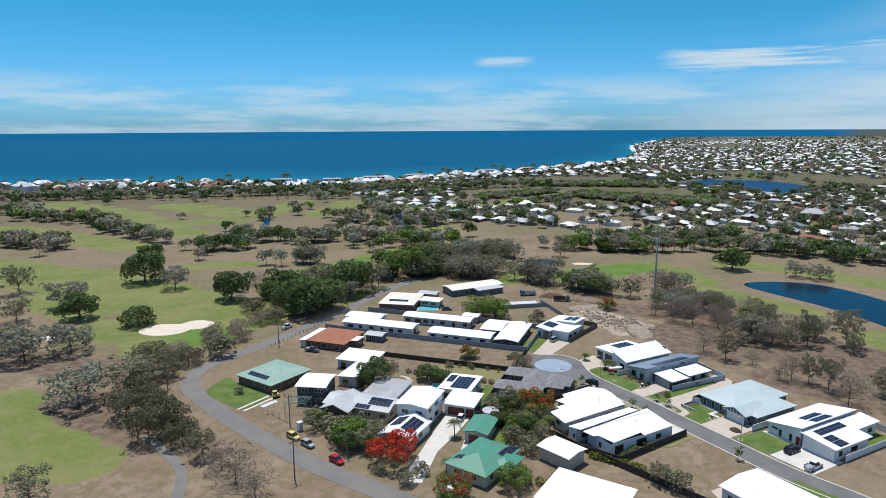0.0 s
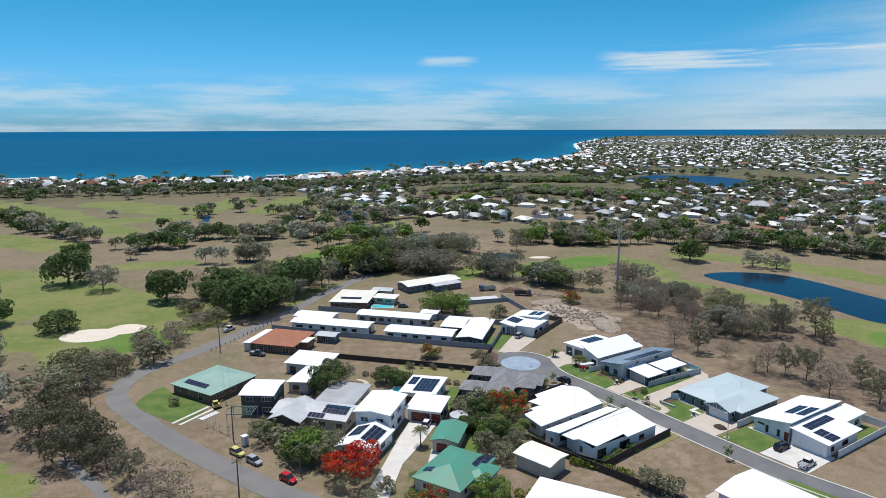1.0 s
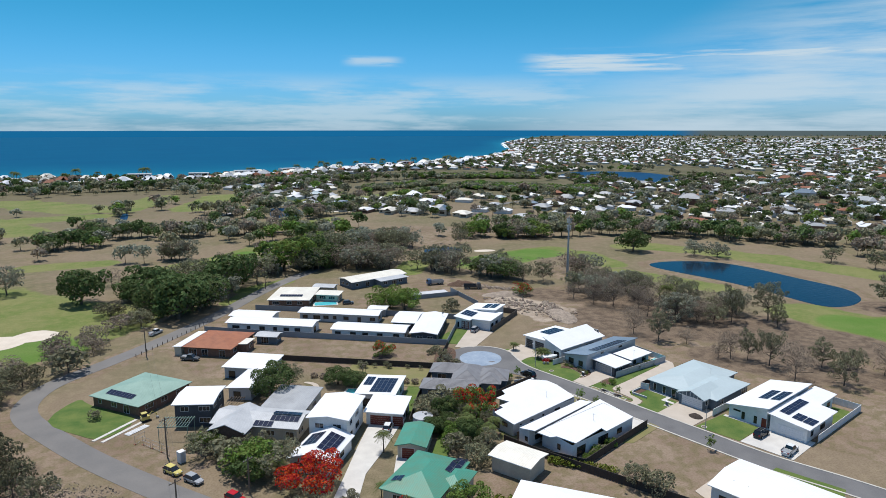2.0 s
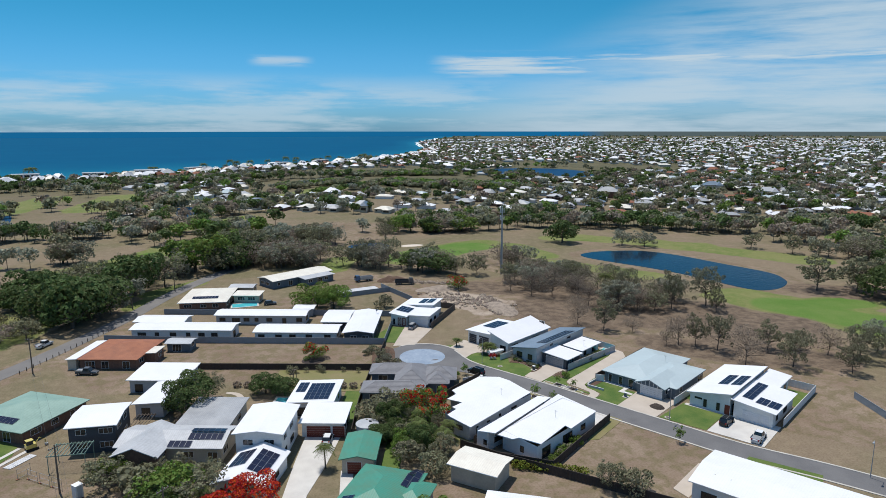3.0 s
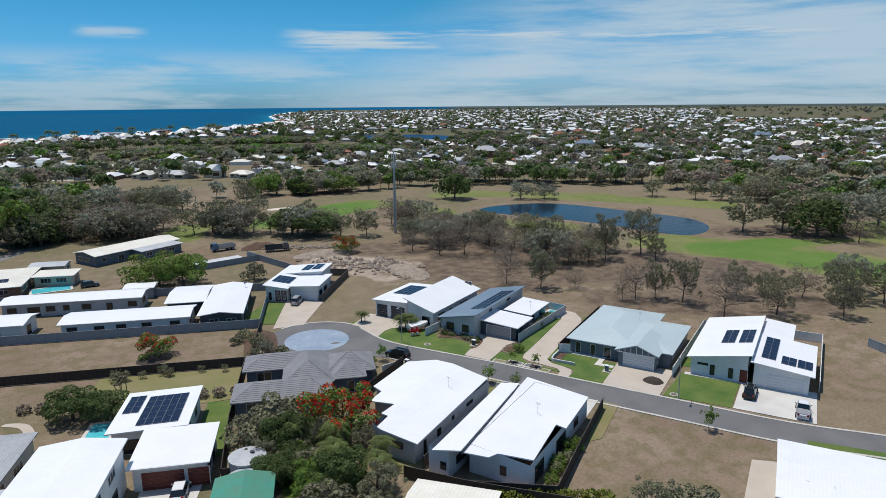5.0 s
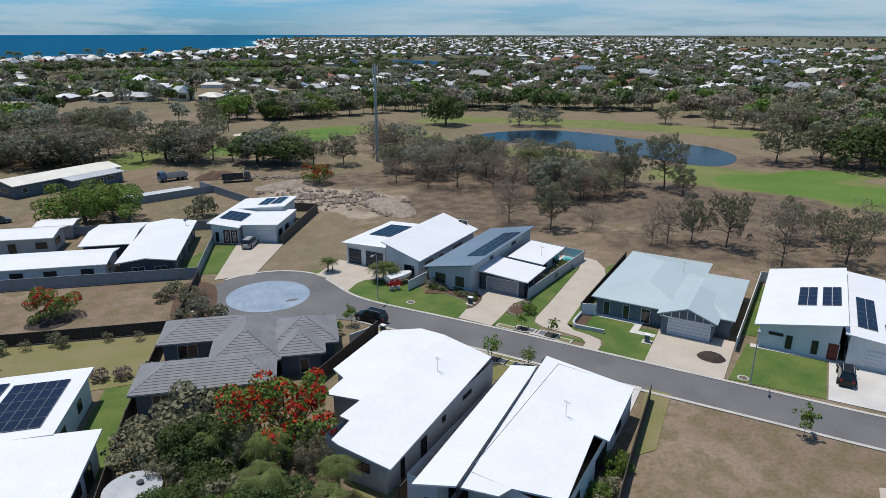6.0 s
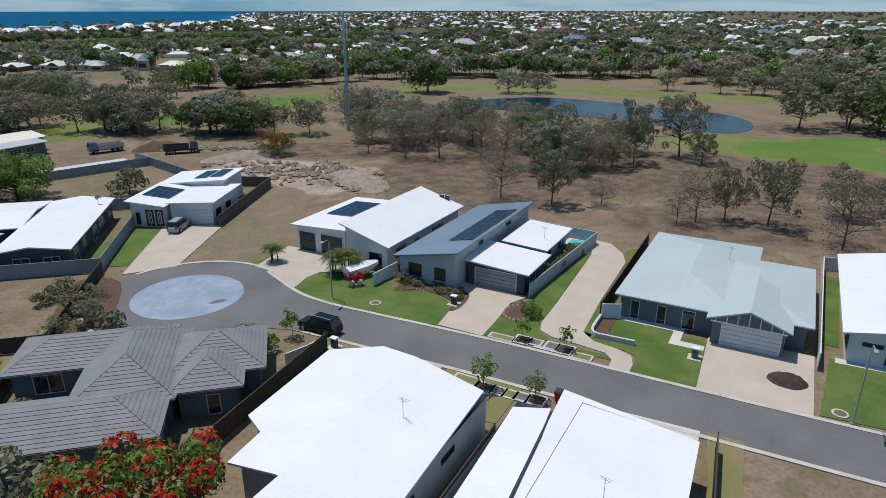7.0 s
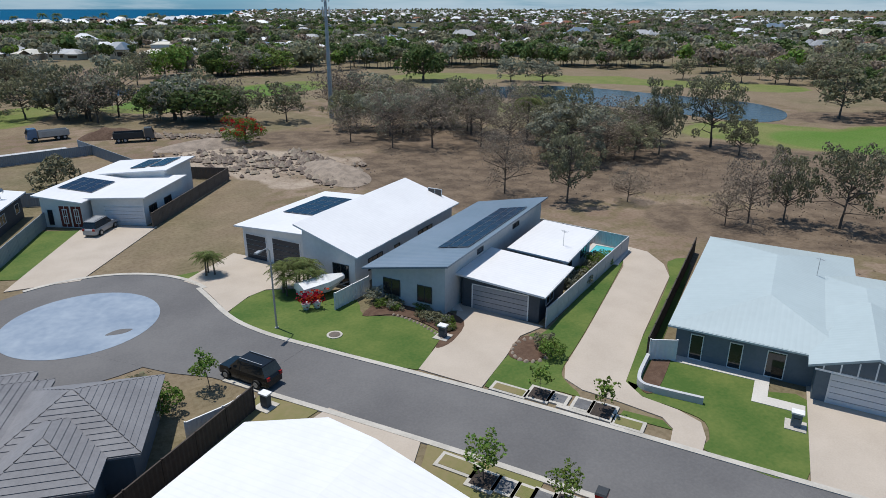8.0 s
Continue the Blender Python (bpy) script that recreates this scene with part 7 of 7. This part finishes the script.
def truck(label, x, y, ang, mat, load):
    e = new("tip_truck")
    e.matrix_world = pose(x, y, 0, 0, 0, ang)
    tagged(e, label, "truck")
    bm = bmesh.new()
    loft(bm, [[(1.9, -1.1, .6), (1.9, 1.1, .6), (1.9, 1.1, 2.5), (1.9, -1.1, 2.5)], [(3.2, -1.1, .6), (3.2, 1.1, .6), (3.2, 1.05, 2.5), (3.2, -1.05, 2.5)], [(3.6, -1.05, .6), (3.6, 1.05, .6), (3.5, 1.0, 1.5), (3.5, -1.0, 1.5)]])
    cab = part("cab", bm, mat, e)
    bm = bmesh.new()
    loft(bm, [[(3.22, -.95, 2.3), (3.22, .95, 2.3), (3.55, .95, 1.6), (3.55, -.95, 1.6)], [(3.27, -.95, 2.3), (3.27, .95, 2.3), (3.60, .95, 1.6), (3.60, -.95, 1.6)]])
    part("windscreen", bm, GLASS, cab)
    bm = bmesh.new()
    box(bm, -3.4, 3.0, -.5, .5, .55, .8)
    part("chassis", bm, DARK_TRIM, e)
    bm = bmesh.new()
    for a in ((-3.5, 1.7, -1.2, 1.2, .85, 1.0), (-3.5, 1.7, -1.2, -1.1, 1.0, 1.9), (-3.5, 1.7, 1.1, 1.2, 1.0, 1.9), (1.6, 1.7, -1.1, 1.1, 1.0, 2.1), (-3.5, -3.4, -1.1, 1.1, 1.0, 1.8)):
        box(bm, *a)
    part("tray", bm, load, e)
    for sx in (-2.6, -1.5, 2.4):
        for sy in (-1, 1):
            bm = bmesh.new()
            tube(bm, [(sx, sy * .8, .48), (sx, sy * 1.15, .48)], [.48, .48], 14)
            w = part("wheel", bm, RUBBER, e)
            bm = bmesh.new()
            tube(bm, [(sx, sy * 1.14, .48), (sx, sy * 1.17, .48)], [.25, .22], 10)
            part("rim", bm, STEEL, w)


truck("blue tip truck standing on bare earth", 38.5, 285.5, -172, paint("pale_blue", (0.10, 0.17, 0.28)), STEEL)
truck("dark tip truck on cleared ground", 52.0, 275.5, -12, GREY, DARK_TRIM)
car("car", "dark car by the fence", 1.5, 262, 0, GREY, "hatch")


# ---- rubble, manholes, letterboxes, aerials ----
def rubble():
    rs = np.random.RandomState(4)
    V, F = [], []
    for k in range(1500):
        t = rs.random()
        x, y = 58 + 17 * t + rs.normal() * 3.2, 256 - 26 * t + rs.normal() * 4.0
        pick = rs.random()
        if pick < .45:
            u = rs.random()
            x, y = 73.5 - 9 * max(0, u - .6) + rs.normal() * 1.0, 250 - 24 * u + rs.normal() * 1.0
        elif pick < .65:
            u = rs.random()
            x, y = 48 + 24 * u + rs.normal() * 1.5, 284 - 16 * u + rs.normal() * 1.5
        r = 0.15 + 0.75 * rs.random() ** 3
        n = len(V)
        ico = [(0, 0, .8), (.9, 0, .1), (.3, .85, .1), (-.7, .5, .1), (-.7, -.5, .1), (.3, -.85, .1), (0, 0, -.5)]
        a = rs.random() * 6.28
        for p in ico:
            q = np.array(p) * r * (0.7 + .6 * rs.random(3))
            V.append((x + q[0] * math.cos(a) - q[1] * math.sin(a), y + q[0] * math.sin(a) + q[1] * math.cos(a), q[2] + r * .2))
        for j in range(5):
            b, c = 1 + j, 1 + (j + 1) % 5
            F += [(n, n + b, n + c), (n + 6, n + c, n + b)]
    tagged(mesh_object("rubble", V, F, ROCK), "scattered pale rocks and rubble on cleared ground", "rocks", "", "stuff")


rubble()
blob("earth_bank", 73, 232, 4.5, 9, 1.4, ROCK, "low bank of pale broken earth", 8, category="mound")
blob("earth_mound", 49, 283, 6, 3.5, 1.6, MULCH, "heap of brown excavated earth", 12, category="mound")
blob("earth_mound", 62, 264, 9, 4, 1.0, ROCK, "heap of pale excavated earth", 14, category="mound")
blob("garden_ring", 8, 203.6, 3.0, 2.6, 0.35, DARK_SOIL, "dark mulch ring round a small tree", 15, category="garden bed")


def manhole(x, y):
    e = new("manhole")
    e.location = (x, y, 0.06)
    tagged(e, "round iron manhole in a concrete ring", "manhole")
    bm = bmesh.new()
    tube(bm, [(0, 0, 0), (0, 0, .05)], [.62, .62], 20)
    part("ring", bm, KERB, e)
    bm = bmesh.new()
    tube(bm, [(0, 0, .05), (0, 0, .065)], [.45, .45], 20)
    part("cover", bm, FENCE_BROWN, e)


manhole(*in_frame(*STREET, -8.0, -8.4))
manhole(*in_frame(*STREET, -8.3, 1.4))
manhole(*in_frame(*STREET, 34.8, 2.0))


def letterbox(x, y, ang, mat):
    e = new("letterbox")
    e.matrix_world = pose(x, y, .05, 0, 0, ang)
    tagged(e, "small rendered letterbox on a slab", "letterbox")
    bm = bmesh.new()
    box(bm, -.6, .6, -.6, .6, 0, .06)
    part("slab", bm, KERB, e)
    bm = bmesh.new()
    box(bm, -.28, .28, -.2, .2, .06, .95)
    part("pillar", bm, mat, e)
    bm = bmesh.new()
    box(bm, -.36, .36, -.28, .28, .95, 1.05)
    part("cap", bm, TRIM, e)
    bm = bmesh.new()
    box(bm, -.18, .18, -.215, -.2, .62, .68)
    part("slot", bm, DARK_TRIM, e)


letterbox(*in_frame(*STREET, 23.5, 5.6), -62, SLATE_WALL)
letterbox(*in_frame(*STREET, -0.8, 5.2), -62, DARK_WALL)
letterbox(*in_frame(*STREET, -6.2, -8.4), 118, DARK_WALL)


def aerial(x, y, z):
    e = new("roof_aerial")
    e.location = (x, y, z)
    tagged(e, "thin metal television aerial on a roof", "aerial")
    bm = bmesh.new()
    tube(bm, [(0, 0, -.15), (0, 0, 1.5)], [.025, .02], 6)
    part("mast", bm, STEEL, e)
    for k in range(4):
        bm = bmesh.new()
        tube(bm, [(-.28 + .05 * k, .18 * k - .3, 1.42), (.28 - .05 * k, .18 * k - .3, 1.42)], [.012, .012], 5)
        part("element", bm, STEEL, e)
    bm = bmesh.new()
    tube(bm, [(0, -.4, 1.42), (0, .4, 1.42)], [.015, .015], 5)
    part("boom", bm, STEEL, e)


for a, b, z in ((22, -20, 3.45), (8, -19, 3.63), (24, 24, 3.34), (3, 22, 2.85)):
    aerial(*in_frame(*STREET, a, b), z)


# ---- small things round the houses ----
patch("path_house", [(14.9, 10.0), (14.9, 11.0), (21.8, 11.0), (21.8, 8.2), (24.0, 8.2), (24.0, 7.2), (20.9, 7.2), (20.9, 10.0)], 0.10, PALE_CONCRETE, "pale concrete path along the house front", STREET)
patch("path_house", [(-8.4, 8.6), (-8.4, 9.6), (-2.6, 11.2), (-1.4, 9.9)], 0.10, PALE_CONCRETE, "pale concrete path to the front door", STREET)
patch("path_house", [(34.6, 10.6), (34.6, 11.6), (43.2, 12.0), (43.2, 11.0)], 0.10, PALE_CONCRETE, "pale concrete path along the house front", STREET)
patch("garden_path", [(-13.0, 178.0), (-10.8, 182.0), (-11.4, 186.5), (-13.5, 188.5), (-12.6, 189.0), (-10.2, 187), (-9.6, 182), (-11.8, 177.6)], 0.06, CONCRETE, "winding sandy garden path", smooth=4)
patch("building_slab", [(19, 264), (42, 268.5), (40.5, 276), (17.5, 272)], 0.12, GREY_WALL, "grey concrete building slab on cleared ground")
fence("fence", WORLD, [(16, 261.5), (44, 266.5)], 1.7, FENCE_GREY, "grey steel fence before a building slab")
strip("retaining_wall", [in_frame(*STREET, *p) for p in smooth_line([(13.85, 9.4), (13.9, 6.4), (14.3, 5.35), (15.3, 5.2), (18.2, 5.35)], 6)], 0.12, -0.12, 0.55, GREY_WALL, "low curved rendered garden wall", 0.6)
fence("gate", STREET, [(-7.6, -13.4), (-6.9, -11.2), (-6.6, -9.2)], 1.5, TRIM, "white slatted garden gate and fence")


def box_part(name, parent, mat, dims, label=""):
    bm = bmesh.new()
    box(bm, *dims)
    return part(name, bm, mat, parent, label)


def boat(x, y, ang, base):
    wx, wy = in_frame(*base, x, y)
    e = new("covered_boat")
    e.matrix_world = pose(wx, wy, 0.09, 0, 0, base[2] + ang)
    tagged(e, "small boat on a trailer under a white cover", "boat")
    bm = bmesh.new()
    loft(bm, [[(-2.3, -.9, .9), (-2.3, .9, .9), (-2.3, .9, 1.35), (-2.3, 0, 1.65), (-2.3, -.9, 1.35)], [(.2, -.95, .9), (.2, .95, .9), (.2, .95, 1.4), (.2, 0, 1.85), (.2, -.95, 1.4)],
              [(2.2, -.25, 1.0), (2.2, .25, 1.0), (2.2, .25, 1.3), (2.2, 0, 1.45), (2.2, -.25, 1.3)]])
    part("cover", bm, TRIM, e, "taut white fabric cover")
    bm = bmesh.new()
    loft(bm, [[(-2.2, -.7, .45), (-2.2, .7, .45), (-2.2, .85, .9), (-2.2, -.85, .9)], [(.4, -.7, .4), (.4, .7, .4), (.4, .9, .9), (.4, -.9, .9)], [(2.1, -.1, .8), (2.1, .1, .8), (2.1, .2, 1.0), (2.1, -.2, 1.0)]])
    part("hull", bm, GREY_WALL, e)
    box_part("drawbar", e, STEEL, (1.0, 3.4, -.05, .05, .38, .46))
    for s in (-.95, .85):
        bm = bmesh.new()
        tube(bm, [(-.6, s, .3), (-.6, s + .12, .3)], [.3, .3], 14)
        part("wheel", bm, RUBBER, e)


boat(-13.9, 7.0, 70, STREET)


def pot(x, y, base, leaf):
    wx, wy = in_frame(*base, x, y)
    e = new("plant_pot")
    e.location = (wx, wy, 0.08)
    tagged(e, "white garden pot with red flowering plant", "pot")
    bm = bmesh.new()
    tube(bm, [(0, 0, 0), (0, 0, .3), (0, 0, .55)], [.22, .34, .38], 14)
    part("pot", bm, TRIM, e)
    rs = np.random.RandomState(2)
    v, f = quad_cloud(rs.normal(size=(120, 3)) * .28 + np.array((0, 0, .95)), .10, rs)
    shared("plant", cloud_mesh("plant", v, f, [LEAF[leaf]]), e)


pot(-12.6, 4.6, STREET, "flame")
pot(-13.2, 3.9, STREET, "flame")


def wheelie_bin(x, y, base, mat):
    wx, wy = in_frame(*base, x, y)
    e = new("wheelie_bin")
    e.matrix_world = pose(wx, wy, 0.09, 0, 0, base[2])
    tagged(e, "red plastic wheelie bin with dark lid at the kerb", "bin")
    bm = bmesh.new()
    loft(bm, [[(-.22, -.24, .06), (.22, -.24, .06), (.22, .24, .06), (-.22, .24, .06)], [(-.29, -.34, .95), (.29, -.34, .95), (.29, .34, .95), (-.29, .34, .95)]])
    part("body", bm, RED, e)
    bm = bmesh.new()
    loft(bm, [[(-.31, -.37, .955), (.31, -.37, .955), (.31, .37, .955), (-.31, .37, .955)], [(-.27, -.30, 1.05), (.27, -.30, 1.05), (.27, .30, 1.05), (-.27, .30, 1.05)]])
    part("lid", bm, mat, e)
    for s in (-.26, .2):
        bm = bmesh.new()
        tube(bm, [(s, .26, .1), (s + .06, .26, .1)], [.1, .1], 10)
        part("wheel", bm, RUBBER, e)


wheelie_bin(15.0, -6.9, STREET, DARK_TRIM)


def pergola(x, y, w, d, h, ang, mat, base, label):
    wx, wy = in_frame(*base, x, y)
    e = new("pergola")
    e.matrix_world = pose(wx, wy, 0, 0, 0, base[2] + ang)
    tagged(e, label, "pergola")
    for a in (-w / 2, w / 2 - .1):
        for b in (-d / 2, d / 2 - .1):
            box_part("post", e, mat, (a, a + .1, b, b + .1, 0, h))
    for b in (-d / 2, d / 2 - .08):
        box_part("beam", e, mat, (-w / 2 - .2, w / 2 + .2, b, b + .08, h, h + .18))
    for k in range(int(w / .6) + 1):
        a = -w / 2 + k * .6
        box_part("rafter", e, mat, (a, a + .06, -d / 2 - .2, d / 2 + .2, h + .182, h + .30))


pergola(-38.5, -9.5, 6, 4.5, 3.0, 12, FADED_GREEN_ROOF, ESTATE, "pale green timber pergola beside a deck house")
pergola(-31.4, 2.0, 3.0, 6.0, 2.8, 8, TIMBER, ESTATE, "weathered timber pergola beside a deck house")
pergola(-9.0, 29.5, 0.8, 3.0, 2.2, 0, TIMBER, ESTATE, "small timber garden arbour")


def bollard(x, y):
    bm = bmesh.new()
    tube(bm, [(0, 0, -.1), (0, 0, .85), (0, 0, .95)], [.11, .10, .05], 8)
    ob = part("bollard", bm, TIMBER, None)
    ob.location = (x, y, 0)
    tagged(ob, "short weathered timber bollard beside the road", "bollard", "roadside bollards")


for k in range(16):
    bollard(-60.5 + 1.0 * k, 217 + 2.0 * k)


def stone(x, y, base, r, seed):
    wx, wy = in_frame(*base, x, y)
    ob = blob("garden_stone", 0, 0, r, r * .8, r * .8, ROCK, "rounded garden bed edging stone", seed, WORLD, "stone", 9, 3)
    ob.matrix_world = pose(wx, wy, 0.08, 0, 0, seed * 37)
    ob["group"] = "garden edging stones"


for k in range(18):
    a = 2 * math.pi * k / 18
    stone(6.0 + 1.4 * math.cos(a), 6.6 + 1.8 * math.sin(a), STREET, 0.22, k)
for k in range(14):
    stone(-6.2 + 0.42 * k, 6.6 - 0.010 * k * k, STREET, 0.16, k + 30)
R2 = random.Random(77)
for k in range(26):
    t = R2.random()
    tree(R2.choice(("bush", "bush", "bright", "grey")), *in_frame(*STREET, -8 + 7.6 * t, 8.0 - 1.6 * t * t + R2.uniform(-.6, .8)), R2.uniform(.35, .8), 1.0)
for k in range(18):
    tree(R2.choice(("bush", "bright", "grey")), *in_frame(*STREET, R2.uniform(4.9, 5.4), R2.uniform(18, 27)), R2.uniform(.7, 1.5), .8)
for k in range(12):
    tree(R2.choice(("bush", "grey", "dry")), R2.uniform(22.5, 27.5), R2.uniform(193, 207), R2.uniform(.7, 1.8), 1.0)
for k in range(16):
    tree(R2.choice(("bush", "gum", "bright", "fig")), R2.uniform(12, 22), R2.uniform(146, 163), R2.uniform(1.8, 3.8), 1.0)
for k in range(16):
    tree(R2.choice(("bush", "gum", "bright")), *in_frame(*ESTATE, R2.uniform(-33, -10), R2.uniform(-17, -12.5)), R2.uniform(2.0, 4.0), 1.0)
for k in range(10):
    tree(R2.choice(("bush", "bright")), *in_frame(*STREET, R2.uniform(26.6, 27.6), R2.uniform(-30, -20)), R2.uniform(.8, 1.6), 1.0)
for k in range(9):
    tree(R2.choice(("bush", "gum")), *in_frame(*ESTATE, R2.uniform(-12, 6), R2.uniform(34.6, 36.2)), R2.uniform(1.2, 2.0), 1.0)


def tufts(areas, label, leaf, seed, size):
    """Countless dead grass tufts and twigs over bare ground."""
    rs = np.random.RandomState(seed)
    V, F, n = [], [], 0
    for x0, y0, x1, y1, r, count in areas:
        t, a, d = rs.random(count), rs.random(count) * 6.283, r * np.sqrt(rs.random(count))
        p = np.stack([x0 + (x1 - x0) * t + d * np.cos(a), y0 + (y1 - y0) * t + d * np.sin(a), np.full(count, size * .4)], 1)
        p = np.repeat(p, 3, 0) + rs.normal(size=(count * 3, 3)) * size * .7 * np.array((1, 1, .3))
        v, f = quad_cloud(p, size, rs, 1.2)
        V.append(v)
        F.append(f + n)
        n += len(v)
    ob = new("grass_tufts", cloud_mesh("grass_tufts", np.concatenate(V), np.concatenate(F), [LEAF[leaf]]))
    tagged(ob, label, "grass", "", "stuff")


tufts([(92, 240, 132, 190, 22, 1500), (104, 166, 128, 182, 10, 300)],
      "dead grass tufts and fallen twigs", "dry", 5, 0.07)


def apartment(x, y, w, d, storeys, ang):
    e = new("apartment_block")
    e.matrix_world = pose(x, y, 0, 0, 0, ang)
    tagged(e, "white seaside apartment block with balconies", "building", "seaside apartments")
    H = 3.1 * storeys
    box_part("wall", e, WHITE_WALL, (-w / 2, w / 2, -d / 2, d / 2, -.2, H))
    box_part("roof", e, LIGHT_GREY_ROOF, (-w / 2 - .6, w / 2 + .6, -d / 2 - .6, d / 2 + .6, H + .003, H + .35))
    n = max(2, int(w / 6))
    for s in range(storeys):
        for k in range(n):
            a = -w / 2 + w * k / n
            win = box_part("window", e, GLASS, (a + .8, a + w / n - .8, -d / 2 - .03, -d / 2 + .02, s * 3.1 + .4, s * 3.1 + 2.5))
            box_part("balcony", e, TRIM, (a + .3, a + w / n - .3, -d / 2 - 1.6, -d / 2 - .003, s * 3.1 + .02, s * 3.1 + .2))


for x, w, s in ((-455, 34, 3), (-350, 28, 2), (-215, 26, 3), (-148, 22, 3), (-95, 30, 3), (-40, 30, 3), (20, 26, 2), (70, 30, 3), (140, 22, 3)):
    apartment(x, float(coast_y(x)) - 62, w, 14, s, 25 if x > -60 else 5)


def lookout_stand(x, y):
    e = new("lookout_stand")
    e.matrix_world = pose(x, y, 0, 0, 0, 35)
    tagged(e, "small weathered timber lookout frame near the bend", "frame")
    for a in (-2, 2):
        for b in (-1, 1):
            box_part("post", e, TIMBER, (a - .08, a + .08, b - .08, b + .08, 0, 2.4))
    for b in (-1, 1):
        box_part("rail", e, TRIM, (-2.2, 2.2, b - .06, b + .06, 2.402, 2.55))
    for k in range(7):
        box_part("slat", e, TRIM, (-2.1 + k * .7, -1.95 + k * .7, -1.2, 1.2, 2.552, 2.62))


lookout_stand(-85.5, 186.5)


def dish(x, y, z):
    e = new("satellite_dish")
    e.location = (x, y, z)
    tagged(e, "small grey satellite dish on a roof", "dish")
    bm = bmesh.new()
    tube(bm, [(0, 0, -.1), (0, 0, .7)], [.03, .03], 6)
    part("mount", bm, STEEL, e)
    bm = bmesh.new()
    tube(bm, [(0, 0, .7), (.05, -.15, .82), (.06, -.2, .86)], [.02, .32, .42], 14, cap=False)
    part("bowl", bm, STEEL, e)


dish(*in_frame(*ESTATE, 5.0, 76.0), 3.3)


# ---- building site beside the deck house ----
def generator(x, y):
    e = new("site_generator")
    e.matrix_world = pose(x, y, 0, 0, 0, 30)
    tagged(e, "yellow compact site machine beside a house", "machine")
    box_part("body", e, YELLOW, (-1.1, 0.6, -0.6, 0.6, 0.45, 1.2))
    box_part("cab", e, DARK_TRIM, (-0.9, 0.1, -0.5, 0.5, 1.203, 1.9))
    box_part("cab_roof", e, YELLOW, (-1.0, 0.2, -0.55, 0.55, 1.903, 2.0))
    bm = bmesh.new()
    tube(bm, [(0.5, 0, 1.0), (1.3, 0, 1.9), (2.2, 0, 1.2), (2.3, 0, 0.4)], [.12, .11, .09, .08], 8)
    part("boom", bm, YELLOW, e)
    box_part("bucket", e, STEEL, (2.1, 2.6, -0.3, 0.3, 0.05, 0.42))
    for s in (-.75, .45):
        box_part("track", e, RUBBER, (-1.1, 0.9, s, s + .3, 0.0, 0.44))


generator(-47.6, 173.2)
for k in range(6):
    ob = box_part("timber_board", None, TRIM, (-2.6, 2.6, -.09, .09, 0, .09))
    ob.matrix_world = pose(-49.0 + k * .22, 169.0 - k * .16, 0.03, 0, 0, 52)
    tagged(ob, "long white board lying on bare ground", "board", "white boards on the ground")
for x, y, a in ((-44.6, 160.6, -42), (-42.4, 158.6, -42), (-40.2, 156.6, -42), (-46.4, 162.8, 50)):
    e = new("site_fence_panel")
    e.matrix_world = pose(x, y, 0, 0, 0, a)
    tagged(e, "temporary wire mesh site fence panel", "fence", "site fence panels")
    for u in (-1.2, 1.15):
        box_part("post", e, STEEL, (u, u + .05, -.025, .025, 0, 1.9))
    for z in (.15, 1.0, 1.85):
        box_part("rail", e, STEEL, (-1.148, 1.148, -.02, .02, z, z + .04))
    box_part("foot", e, ORANGE_ROOF, (-1.45, -.95, -.15, .15, 0, .12))
e = new("site_toilet")
e.matrix_world = pose(-36.4, 152.6, 0, 0, 0, 40)
tagged(e, "white portable site toilet cabin", "cabin")
box_part("body", e, WHITE_WALL, (-.6, .6, -.6, .6, .05, 2.2))
box_part("roof", e, TRIM, (-.65, .65, -.65, .65, 2.203, 2.32))
box_part("door", e, GREY_WALL, (-.35, .35, -.63, -.603, .15, 2.05))
